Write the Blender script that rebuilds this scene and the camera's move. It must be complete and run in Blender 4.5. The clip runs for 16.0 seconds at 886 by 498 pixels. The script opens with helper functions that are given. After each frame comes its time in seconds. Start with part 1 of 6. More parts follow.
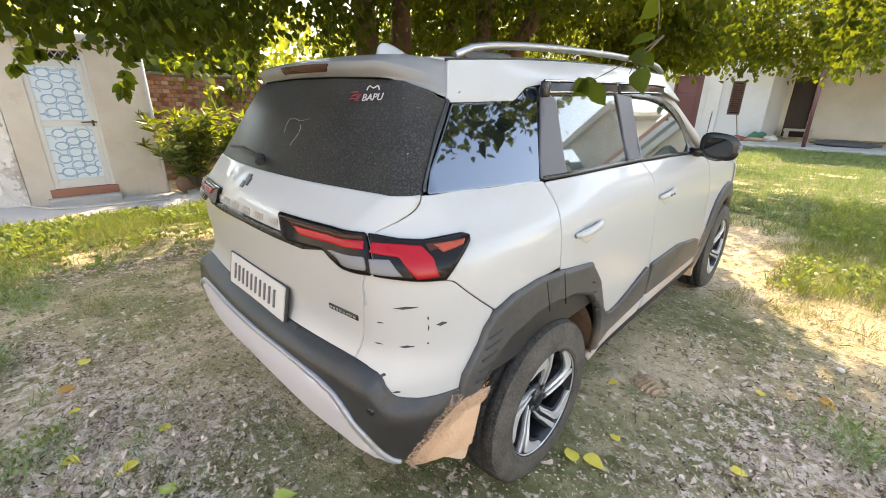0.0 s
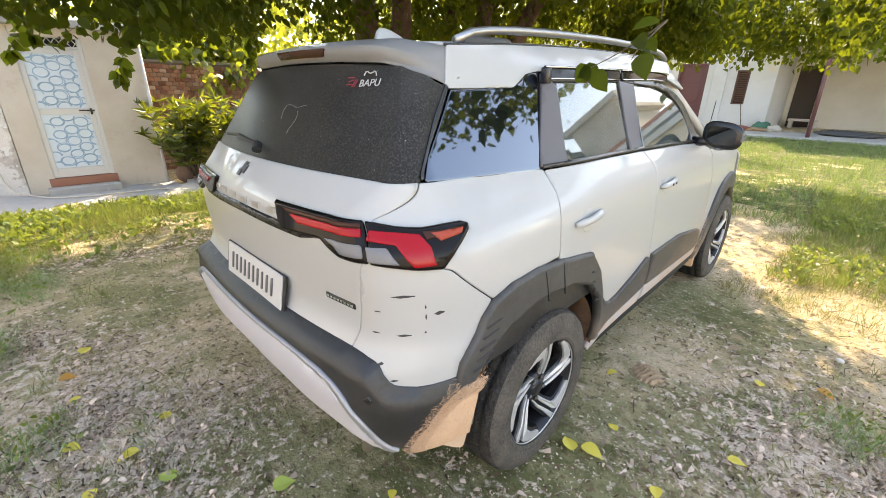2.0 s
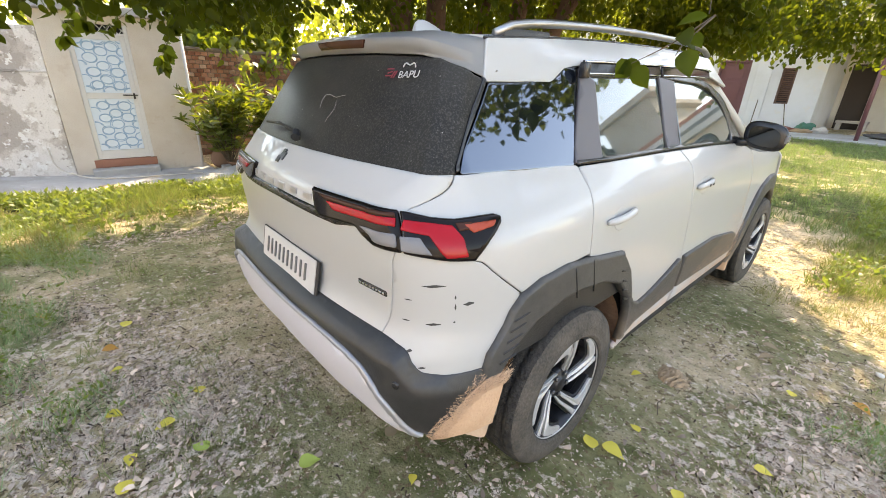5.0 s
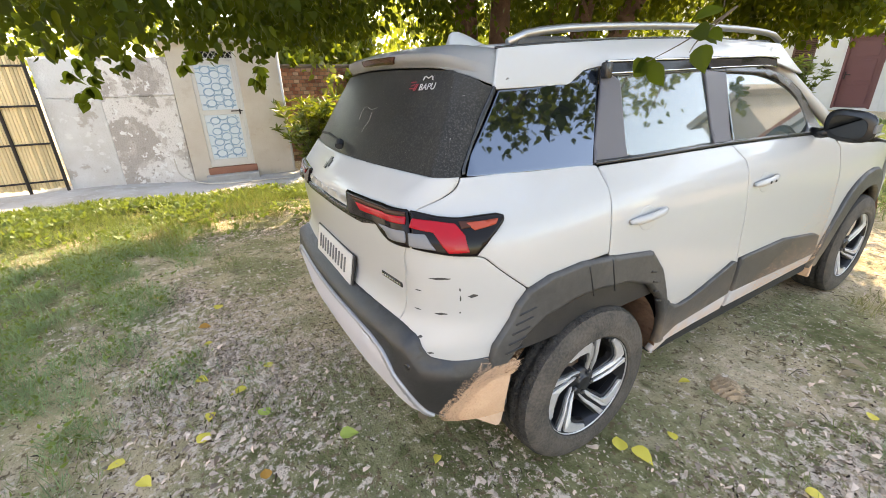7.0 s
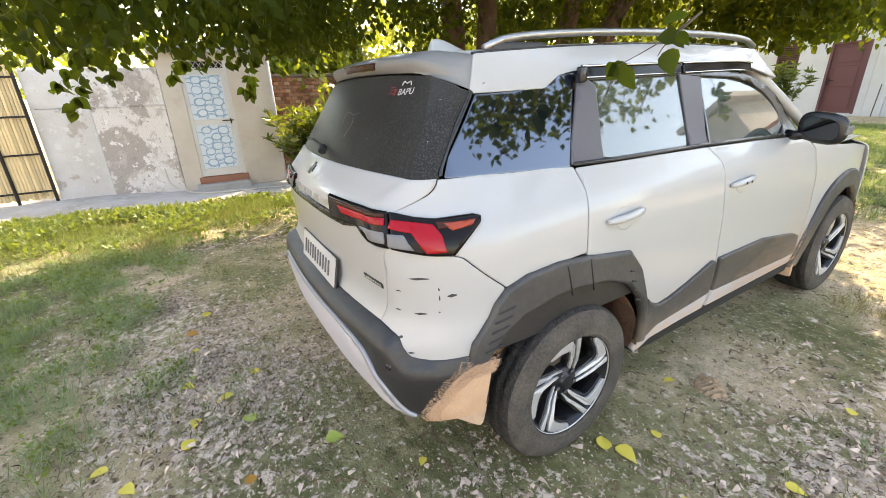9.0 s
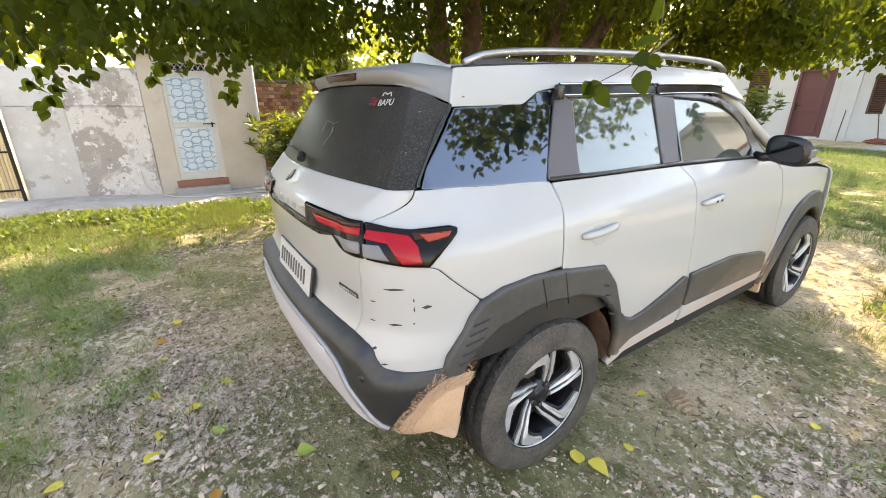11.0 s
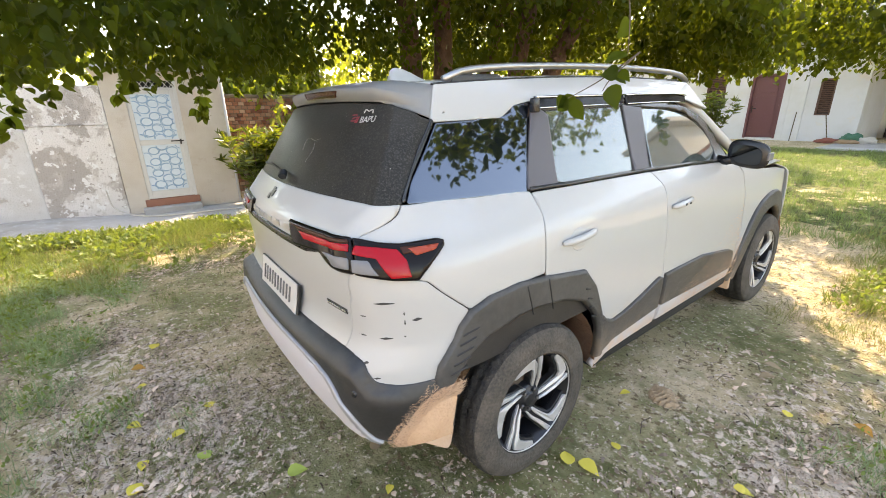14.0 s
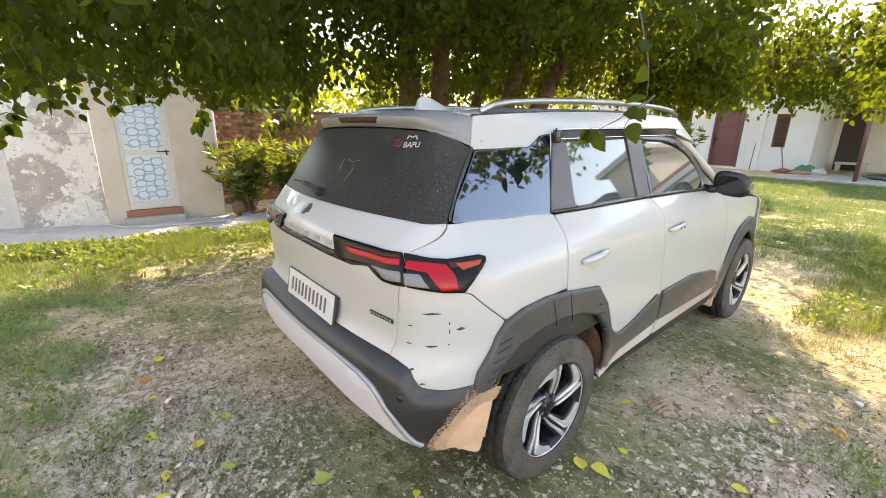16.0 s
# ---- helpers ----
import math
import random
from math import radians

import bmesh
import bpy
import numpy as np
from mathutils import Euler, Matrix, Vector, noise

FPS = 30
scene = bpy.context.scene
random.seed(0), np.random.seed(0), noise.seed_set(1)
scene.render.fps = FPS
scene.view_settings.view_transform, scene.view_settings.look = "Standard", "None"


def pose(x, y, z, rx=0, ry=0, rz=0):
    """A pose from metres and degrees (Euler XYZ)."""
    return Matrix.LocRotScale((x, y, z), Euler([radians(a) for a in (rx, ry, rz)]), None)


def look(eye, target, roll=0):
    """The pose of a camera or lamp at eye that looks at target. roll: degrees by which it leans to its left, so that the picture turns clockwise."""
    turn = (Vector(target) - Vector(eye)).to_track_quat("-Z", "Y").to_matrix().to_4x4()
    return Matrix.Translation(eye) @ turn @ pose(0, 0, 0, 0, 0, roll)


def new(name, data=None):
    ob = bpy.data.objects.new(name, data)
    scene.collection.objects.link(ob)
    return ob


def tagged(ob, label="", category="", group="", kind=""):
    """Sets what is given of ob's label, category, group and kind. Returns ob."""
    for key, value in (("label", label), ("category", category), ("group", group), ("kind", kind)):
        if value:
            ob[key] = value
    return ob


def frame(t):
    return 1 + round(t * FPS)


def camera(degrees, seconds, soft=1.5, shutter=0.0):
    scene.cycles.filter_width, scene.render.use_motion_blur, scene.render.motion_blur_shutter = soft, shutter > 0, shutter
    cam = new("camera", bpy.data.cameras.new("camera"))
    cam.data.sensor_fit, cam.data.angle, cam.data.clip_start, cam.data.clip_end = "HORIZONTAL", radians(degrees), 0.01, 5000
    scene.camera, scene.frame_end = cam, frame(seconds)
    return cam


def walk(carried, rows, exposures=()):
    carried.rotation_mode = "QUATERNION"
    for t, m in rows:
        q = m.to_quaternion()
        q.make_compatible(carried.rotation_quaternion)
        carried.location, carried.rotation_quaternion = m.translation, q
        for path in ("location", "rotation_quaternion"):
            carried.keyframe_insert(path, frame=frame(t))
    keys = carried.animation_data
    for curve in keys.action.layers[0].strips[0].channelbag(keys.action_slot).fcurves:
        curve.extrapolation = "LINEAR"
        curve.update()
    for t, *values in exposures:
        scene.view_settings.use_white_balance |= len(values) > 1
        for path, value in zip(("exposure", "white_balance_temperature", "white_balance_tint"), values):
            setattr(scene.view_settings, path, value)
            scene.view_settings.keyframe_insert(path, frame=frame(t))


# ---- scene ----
cam = camera(93.7, 16.0, soft=0.5, shutter=0.4)
PATH = [
    (0, (1.554, -2.574, 1.453), (0.207, -1.255, 0.785), 0.8),
    (0.5, (1.561, -2.558, 1.453), (0.24, -1.219, 0.773), 1.2),
    (1, (1.561, -2.571, 1.45), (0.227, -1.248, 0.765), 1.1),
    (1.5, (1.558, -2.569, 1.448), (0.225, -1.251, 0.751), 1.1),
    (2, (1.553, -2.561, 1.444), (0.215, -1.256, 0.733), 0.9),
    (2.5, (1.553, -2.556, 1.445), (0.21, -1.258, 0.731), 0.7),
    (3, (1.557, -2.558, 1.448), (0.208, -1.268, 0.731), 0.6),
    (3.2, (1.535, -2.561, 1.472), (0.197, -1.281, 0.714), 1.2),
    (5.3, (1.548, -2.597, 1.441), (0.126, -1.402, 0.701), 2.1),
    (5.5, (1.545, -2.599, 1.44), (0.103, -1.432, 0.693), 2.0),
    (6, (1.558, -2.576, 1.44), (0.034, -1.522, 0.687), 1.0),
    (6.5, (1.649, -2.52, 1.466), (0.058, -1.569, 0.716), -0.3),
    (7, (1.764, -2.476, 1.476), (0.14, -1.578, 0.732), -1.5),
    (7.5, (1.794, -2.457, 1.48), (0.162, -1.566, 0.745), -2.2),
    (8, (1.811, -2.451, 1.479), (0.175, -1.56, 0.75), -2.6),
    (8.5, (1.823, -2.448, 1.471), (0.19, -1.541, 0.754), -2.5),
    (9, (1.813, -2.446, 1.461), (0.189, -1.519, 0.751), -1.9),
    (11.3, (1.827, -2.426, 1.467), (0.237, -1.397, 0.824), 0.5),
    (11.5, (1.83, -2.428, 1.47), (0.246, -1.377, 0.847), 0.6),
    (12, (1.837, -2.423, 1.479), (0.28, -1.314, 0.891), 0.6),
    (12.5, (1.856, -2.399, 1.507), (0.319, -1.25, 0.94), 0.1),
    (13, (1.867, -2.389, 1.5), (0.337, -1.246, 0.907), -0.6),
    (13.5, (1.849, -2.398, 1.478), (0.311, -1.283, 0.854), -1.2),
    (14, (1.823, -2.465, 1.484), (0.278, -1.36, 0.857), -1.1),
    (14.5, (1.789, -2.589, 1.502), (0.253, -1.463, 0.891), -0.3),
    (15, (1.783, -2.691, 1.496), (0.24, -1.559, 0.915), 0.3),
    (15.5, (1.771, -2.723, 1.511), (0.257, -1.541, 0.953), 0.9),
    (16, (1.779, -2.726, 1.518), (0.291, -1.506, 0.97), 1.0),
]
walk(cam, [(t, look(eye, target, roll)) for t, eye, target, roll in PATH], [(0, 2.92, 9300, 14), (16, 2.92, 9300, 14)])

import functools

from mathutils import geometry

# ---- world, sun, exposure ----
SUN_DIR = Vector((-0.375, 0.61, 0.70)).normalized()
world = bpy.data.worlds.new("world")
scene.world = world
world.use_nodes = True
wn = world.node_tree.nodes
sky = wn.new("ShaderNodeTexSky")
sky.sky_type, sky.sun_disc = "NISHITA", False
sky.sun_elevation = math.asin(SUN_DIR.z)
sky.sun_rotation = math.atan2(SUN_DIR.x, SUN_DIR.y)
sky.dust_density, sky.air_density = 0.9, 1.0
wn["Background"].inputs[1].default_value = 0.15
world.node_tree.links.new(sky.outputs[0], wn["Background"].inputs[0])
sun_data = bpy.data.lights.new("sun", "SUN")
sun_data.energy, sun_data.angle, sun_data.color = 2.0, radians(0.6), (1.0, 0.92, 0.77)
sun = new("sun", sun_data)
sun.matrix_world = look((0, 0, 30), Vector((0, 0, 30)) - SUN_DIR)


# ---- materials ----
def material(name, colour, rough=0.6, metal=0.0, vary=0.0, scale=6.0, bump=0.0, bump_scale=40.0, second=None, coat=0.0, per=0.0, spec=0.5):
    """Principled surface: two noise scales mix colour with second, a fine noise gives relief, per varies from object to object."""
    m = bpy.data.materials.new(name)
    m.use_nodes = True
    n, l = m.node_tree.nodes, m.node_tree.links
    b = n["Principled BSDF"]
    b.inputs["Roughness"].default_value, b.inputs["Metallic"].default_value = rough, metal
    b.inputs["Coat Weight"].default_value = coat
    b.inputs["Coat Roughness"].default_value = 0.05
    b.inputs["Specular IOR Level"].default_value = spec
    b.inputs["Base Color"].default_value = (*colour, 1)
    if vary or bump:
        co = n.new("ShaderNodeTexCoord")
    if vary:
        big, fine, add, mix = n.new("ShaderNodeTexNoise"), n.new("ShaderNodeTexNoise"), n.new("ShaderNodeMath"), n.new("ShaderNodeMix")
        big.inputs["Scale"].default_value, fine.inputs["Scale"].default_value = scale, scale * 9
        big.inputs["Detail"].default_value, fine.inputs["Detail"].default_value = 5, 4
        l.new(co.outputs["Object"], big.inputs["Vector"])
        l.new(co.outputs["Object"], fine.inputs["Vector"])
        add.operation = "MULTIPLY_ADD"
        add.inputs[1].default_value = 0.55
        half = n.new("ShaderNodeMath")
        half.operation = "MULTIPLY"
        half.inputs[1].default_value = 0.45
        l.new(fine.outputs["Fac"], half.inputs[0])
        l.new(big.outputs["Fac"], add.inputs[0])
        l.new(half.outputs[0], add.inputs[2])
        ramp = n.new("ShaderNodeValToRGB")
        ramp.color_ramp.elements[0].position, ramp.color_ramp.elements[1].position = 0.5 - 0.22 / max(vary, .2), 0.5 + 0.22 / max(vary, .2)
        l.new(add.outputs[0], ramp.inputs[0])
        mix.data_type = "RGBA"
        l.new(ramp.outputs[0], mix.inputs[0])
        c2 = second or tuple(c * (1 - 0.5 * vary) for c in colour)
        mix.inputs[6].default_value, mix.inputs[7].default_value = (*colour, 1), (*c2, 1)
        out = mix.outputs[2]
        if per:
            info, hsv, span = n.new("ShaderNodeObjectInfo"), n.new("ShaderNodeHueSaturation"), n.new("ShaderNodeMapRange")
            span.inputs[3].default_value, span.inputs[4].default_value = 1 - per, 1 + per
            l.new(info.outputs["Random"], span.inputs[0])
            l.new(span.outputs[0], hsv.inputs["Value"])
            l.new(out, hsv.inputs["Color"])
            out = hsv.outputs[0]
        l.new(out, b.inputs["Base Color"])
    if bump:
        t, bn = n.new("ShaderNodeTexNoise"), n.new("ShaderNodeBump")
        t.inputs["Scale"].default_value, t.inputs["Detail"].default_value = bump_scale, 6
        bn.inputs["Strength"].default_value, bn.inputs["Distance"].default_value = bump, 0.02
        l.new(co.outputs["Object"], t.inputs["Vector"])
        l.new(t.outputs["Fac"], bn.inputs["Height"])
        l.new(bn.outputs["Normal"], b.inputs["Normal"])
    return m


def leaf_material(name, top, through_colour, spread=0.5, rough=0.45, share=0.33):
    """Leaf: gloss and diffuse on top, light through the blade; each leaf its own shade."""
    m = bpy.data.materials.new(name)
    m.use_nodes = True
    n, l = m.node_tree.nodes, m.node_tree.links
    b = n["Principled BSDF"]
    geo = n.new("ShaderNodeNewGeometry")
    ramp = n.new("ShaderNodeValToRGB")
    ramp.color_ramp.elements[0].color = (*[c * (1 - spread) for c in top], 1)
    ramp.color_ramp.elements[1].color = (*[c * (1 + spread) for c in top], 1)
    l.new(geo.outputs["Random Per Island"], ramp.inputs[0])
    l.new(ramp.outputs[0], b.inputs["Base Color"])
    b.inputs["Roughness"].default_value = rough
    tr, mix = n.new("ShaderNodeBsdfTranslucent"), n.new("ShaderNodeMixShader")
    tr.inputs[0].default_value = (*through_colour, 1)
    mix.inputs[0].default_value = share
    l.new(b.outputs[0], mix.inputs[1])
    l.new(tr.outputs[0], mix.inputs[2])
    l.new(mix.outputs[0], n["Material Output"].inputs[0])
    return m


def mixed_material(name, layers, rough=0.9, bump=0.4, bump_scale=30):
    """Patchy surface: the first colour, then (colour, scale, threshold, softness, seed) patches laid over it."""
    m = bpy.data.materials.new(name)
    m.use_nodes = True
    n, l = m.node_tree.nodes, m.node_tree.links
    b = n["Principled BSDF"]
    b.inputs["Roughness"].default_value = rough
    b.inputs["Specular IOR Level"].default_value = 0.25
    co = n.new("ShaderNodeTexCoord")
    out = None
    for k, (colour, scale, at, soft, seed) in enumerate(layers):
        rgb = n.new("ShaderNodeRGB")
        rgb.outputs[0].default_value = (*colour, 1)
        if k == 0:
            out = rgb.outputs[0]
            continue
        mp, t, r, mx = n.new("ShaderNodeMapping"), n.new("ShaderNodeTexNoise"), n.new("ShaderNodeMapRange"), n.new("ShaderNodeMix")
        mp.inputs["Location"].default_value = (seed * 3.7, seed * 1.9, seed)
        t.inputs["Scale"].default_value, t.inputs["Detail"].default_value, t.inputs["Roughness"].default_value = scale, 8, 0.62
        r.inputs[1].default_value, r.inputs[2].default_value = at - soft, at + soft
        l.new(co.outputs["Object"], mp.inputs[0])
        l.new(mp.outputs[0], t.inputs["Vector"])
        l.new(t.outputs["Fac"], r.inputs[0])
        mx.data_type = "RGBA"
        l.new(r.outputs[0], mx.inputs[0])
        l.new(out, mx.inputs[6])
        l.new(rgb.outputs[0], mx.inputs[7])
        out = mx.outputs[2]
    l.new(out, b.inputs["Base Color"])
    t, bn = n.new("ShaderNodeTexNoise"), n.new("ShaderNodeBump")
    t.inputs["Scale"].default_value, t.inputs["Detail"].default_value = bump_scale, 8
    bn.inputs["Strength"].default_value, bn.inputs["Distance"].default_value = bump, 0.03
    l.new(co.outputs["Object"], t.inputs["Vector"])
    l.new(t.outputs["Fac"], bn.inputs["Height"])
    l.new(bn.outputs["Normal"], b.inputs["Normal"])
    return m


def ground_material():
    """Yard soil: brown earth, green moss (one band of it painted shade) and pale litter crumbs where the ground mesh's
    covers (moss, pale) say, broken up by noise.
    """
    m = bpy.data.materials.new("leafy_soil")
    m.use_nodes = True
    n, l = m.node_tree.nodes, m.node_tree.links
    b = n["Principled BSDF"]
    b.inputs["Roughness"].default_value, b.inputs["Specular IOR Level"].default_value = 0.95, 0.2
    co = n.new("ShaderNodeTexCoord")

    def noise_fac(scale, seed, lo, hi, add=None):
        mp, t, r = n.new("ShaderNodeMapping"), n.new("ShaderNodeTexNoise"), n.new("ShaderNodeMapRange")
        mp.inputs["Location"].default_value = (seed * 3.7, seed * 1.9, seed)
        t.inputs["Scale"].default_value, t.inputs["Detail"].default_value, t.inputs["Roughness"].default_value = scale, 8, 0.62
        r.inputs[1].default_value, r.inputs[2].default_value = lo, hi
        l.new(co.outputs["Object"], mp.inputs[0])
        l.new(mp.outputs[0], t.inputs["Vector"])
        fac = t.outputs["Fac"]
        if add:
            cover, ad = n.new("ShaderNodeAttribute"), n.new("ShaderNodeMath")
            cover.attribute_name = add[0]
            ad.operation = "MULTIPLY_ADD"
            ad.inputs[1].default_value = add[1]
            l.new(cover.outputs["Fac"], ad.inputs[0])
            l.new(fac, ad.inputs[2])
            fac = ad.outputs[0]
        l.new(fac, r.inputs[0])
        return r.outputs[0]

    def over(low, colour, fac):
        mx = n.new("ShaderNodeMix")
        mx.data_type = "RGBA"
        mx.inputs[7].default_value = (*colour, 1)
        l.new(low, mx.inputs[6])
        l.new(fac, mx.inputs[0])
        return mx.outputs[2]

    rgb = n.new("ShaderNodeRGB")
    rgb.outputs[0].default_value = (0.60, 0.475, 0.325, 1)
    out = over(rgb.outputs[0], (0.45, 0.365, 0.22), noise_fac(2.2, 2, .40, .55))
    out = over(out, (0.68, 0.53, 0.39), noise_fac(6.5, 3, .55, .66))
    out = over(out, (0.275, 0.26, 0.135), noise_fac(3.2, 1, .55, .72, ("moss", .36)))
    out = over(out, (0.145, 0.148, 0.062), noise_fac(8.0, 6, .70, .86, ("moss", .36)))
    out = over(out, (0.74, 0.62, 0.52), noise_fac(18, 4, .60, .68, ("pale", .17)))
    out = over(out, (0.20, 0.145, 0.085), noise_fac(24, 5, .56, .62))
    out = over(out, (0.76, 0.66, 0.52), noise_fac(50, 7, .62, .65))
    out = over(out, (0.13, 0.095, 0.055), noise_fac(80, 9, .60, .64))
    l.new(out, b.inputs["Base Color"])
    t, bn = n.new("ShaderNodeTexNoise"), n.new("ShaderNodeBump")
    t.inputs["Scale"].default_value, t.inputs["Detail"].default_value, t.inputs["Roughness"].default_value = 28, 10, 0.65
    bn.inputs["Strength"].default_value, bn.inputs["Distance"].default_value = 1.0, 0.05
    l.new(co.outputs["Object"], t.inputs["Vector"])
    l.new(t.outputs["Fac"], bn.inputs["Height"])
    l.new(bn.outputs["Normal"], b.inputs["Normal"])
    return m


def dusty(m, dust, amount, low, high, speck=0.0):
    """Adds dried mud that thickens below the height high (m) towards low, and fine specks, on a car's surface."""
    n, l = m.node_tree.nodes, m.node_tree.links
    b = n["Principled BSDF"]
    co, sep, t, r, mul, mx = (n.new("ShaderNode" + k) for k in ("TexCoord", "SeparateXYZ", "TexNoise", "MapRange", "Math", "Mix"))
    l.new(co.outputs["Object"], sep.inputs[0])
    r.inputs[1].default_value, r.inputs[2].default_value, r.inputs[3].default_value, r.inputs[4].default_value = low, high, amount, 0.0
    l.new(sep.outputs["Z"], r.inputs[0])
    t.inputs["Scale"].default_value, t.inputs["Detail"].default_value = 14, 8
    l.new(co.outputs["Object"], t.inputs["Vector"])
    tr = n.new("ShaderNodeMapRange")
    tr.inputs[1].default_value, tr.inputs[2].default_value, tr.inputs[4].default_value = 0.35, 0.6, 1.6
    l.new(t.outputs["Fac"], tr.inputs[0])
    mul.operation, mul.use_clamp = "MULTIPLY", True
    l.new(r.outputs[0], mul.inputs[0])
    l.new(tr.outputs[0], mul.inputs[1])
    fac = mul.outputs[0]
    if speck:
        s, sr, mxm = n.new("ShaderNodeTexVoronoi"), n.new("ShaderNodeMapRange"), n.new("ShaderNodeMath")
        s.inputs["Scale"].default_value = 70
        sr.inputs[1].default_value, sr.inputs[2].default_value, sr.inputs[3].default_value, sr.inputs[4].default_value = 0.10, 0.17, speck, 0.0
        l.new(co.outputs["Object"], s.inputs["Vector"])
        l.new(s.outputs["Distance"], sr.inputs[0])
        mxm.operation = "MAXIMUM"
        l.new(fac, mxm.inputs[0])
        l.new(sr.outputs[0], mxm.inputs[1])
        fac = mxm.outputs[0]
    mx.data_type = "RGBA"
    l.new(fac, mx.inputs[0])
    old = b.inputs["Base Color"]
    if old.links:
        l.new(old.links[0].from_socket, mx.inputs[6])
    else:
        mx.inputs[6].default_value = old.default_value
    mx.inputs[7].default_value = (*dust, 1)
    l.new(mx.outputs[2], b.inputs["Base Color"])
    rr = n.new("ShaderNodeMapRange")
    rr.inputs[3].default_value, rr.inputs[4].default_value = b.inputs["Roughness"].default_value, 0.9
    l.new(fac, rr.inputs[0])
    l.new(rr.outputs[0], b.inputs["Roughness"])
    return m


def brick_material():
    """Old brick: each one its own fired colour, from dark red to pale tan, with a fine grain."""
    m = material("old_red_brick", (0.3, 0.16, 0.1), 0.95, 0, 0.5, 12, 0.5, 60)
    n, l = m.node_tree.nodes, m.node_tree.links
    b = n["Principled BSDF"]
    info, geo, add, fract, ramp, mix = (n.new("ShaderNode" + k) for k in ("ObjectInfo", "NewGeometry", "Math", "Math", "ValToRGB", "Mix"))
    fract.operation = "FRACT"
    l.new(info.outputs["Random"], add.inputs[0])
    l.new(geo.outputs["Random Per Island"], add.inputs[1])
    l.new(add.outputs[0], fract.inputs[0])
    l.new(fract.outputs[0], ramp.inputs[0])
    e = ramp.color_ramp.elements
    e[0].color, e[1].color = (0.20, 0.085, 0.055, 1), (0.50, 0.36, 0.26, 1)
    for at_, colour in ((0.3, (0.33, 0.16, 0.10, 1)), (0.6, (0.40, 0.21, 0.14, 1)), (0.8, (0.28, 0.17, 0.12, 1))):
        e.new(at_).color = colour
    mix.data_type, mix.blend_type = "RGBA", "MULTIPLY"
    mix.inputs[0].default_value = 0.6
    grain = b.inputs["Base Color"].links[0].from_node
    grain.inputs[6].default_value, grain.inputs[7].default_value = (1, 1, 1, 1), (0.55, 0.5, 0.48, 1)
    l.new(ramp.outputs[0], mix.inputs[6])
    l.new(grain.outputs[2], mix.inputs[7])
    l.new(mix.outputs[2], b.inputs["Base Color"])
    return m


MUD = (0.42, 0.25, 0.15)
M = {}
M["paint"] = dusty(material("pearl_white_paint", (0.38, 0.382, 0.378), 0.42, 0.0, 0.12, 3.0, coat=0.6, second=(0.367, 0.365, 0.359), spec=0.3), (0.55, 0.42, 0.30), 0.55, 0.36, 0.62)
M["clad"] = dusty(material("grey_black_plastic", (0.011, 0.012, 0.014), 0.38, 0, 0.9, 7, 0.15, 300, second=(0.030, 0.029, 0.029)), MUD, 0.18, 0.25, 0.50)
M["clad_dusty"] = dusty(material("dusty_grey_plastic", (0.026, 0.026, 0.027), 0.5, 0, 1.0, 6, 0.15, 300, second=(0.070, 0.068, 0.065)), (0.40, 0.29, 0.21), 0.35, 0.25, 0.56)
M["trim"] = material("gloss_black_trim", (0.014, 0.014, 0.016), 0.22)
M["visor"] = material("smoked_visor", (0.006, 0.006, 0.007), 0.08, spec=0.16)
M["pillar"] = material("satin_pillar_film", (0.080, 0.074, 0.084), 0.45, 0, 0.2, 8)
M["silver"] = dusty(material("silver_plastic", (0.52, 0.51, 0.55), 0.42, 0.15, 0.25, 8), MUD, 0.35, 0.25, 0.5)
M["sill_silver"] = dusty(material("muddy_silver_plastic", (0.46, 0.45, 0.47), 0.45, 0.1, 0.25, 8), (0.58, 0.42, 0.31), 0.75, 0.30, 0.47)
M["skid_edge"] = material("bright_silver_edge", (0.34, 0.34, 0.36), 0.4, 0.5, 0.2, 20)
M["chrome"] = material("chrome", (0.75, 0.75, 0.76), 0.12, 1.0)
M["alloy"] = material("machined_alloy", (0.60, 0.60, 0.61), 0.42, 0.5, 0.8, 24)
M["alloy_dark"] = material("dark_alloy_pocket", (0.03, 0.032, 0.038), 0.35, 0.6, 0.3, 20)
M["rubber"] = dusty(material("worn_tyre_rubber", (0.018, 0.018, 0.018), 0.8, 0, 1.3, 30, 0.9, 100, second=(0.060, 0.056, 0.052), spec=0.2), (0.28, 0.23, 0.18), 0.0, 0.0, 0.1)
M["sidewall"] = material("dusty_tyre_sidewall", (0.120, 0.104, 0.088), 0.85, 0, 1.3, 11, 0.5, 120, second=(0.045, 0.042, 0.039), spec=0.2)
M["mud"] = material("dried_red_mud", (0.63, 0.425, 0.285), 0.95, 0, 0.7, 14, 0.5, 90, second=(0.50, 0.31, 0.20))
M["mud_pale"] = material("pale_dried_mud", (0.62, 0.49, 0.39), 0.95, 0, 0.6, 10, 0.4, 60, second=(0.52, 0.36, 0.26))
M["emblem"] = material("dull_chrome", (0.07, 0.07, 0.075), 0.3, 0.6)
M["rail"] = material("satin_silver_rail", (0.36, 0.36, 0.37), 0.32, 0.9, 0.2, 20)
M["liner"] = material("muddy_wheel_liner", (0.40, 0.22, 0.13), 0.95, 0, 0.7, 10, 0.6, 60, second=(0.20, 0.11, 0.07))
M["under"] = material("underbody_black", (0.012, 0.012, 0.012), 0.8)
M["seat"] = material("seat_fabric", (0.03, 0.03, 0.033), 0.9, 0, 0.3, 20)
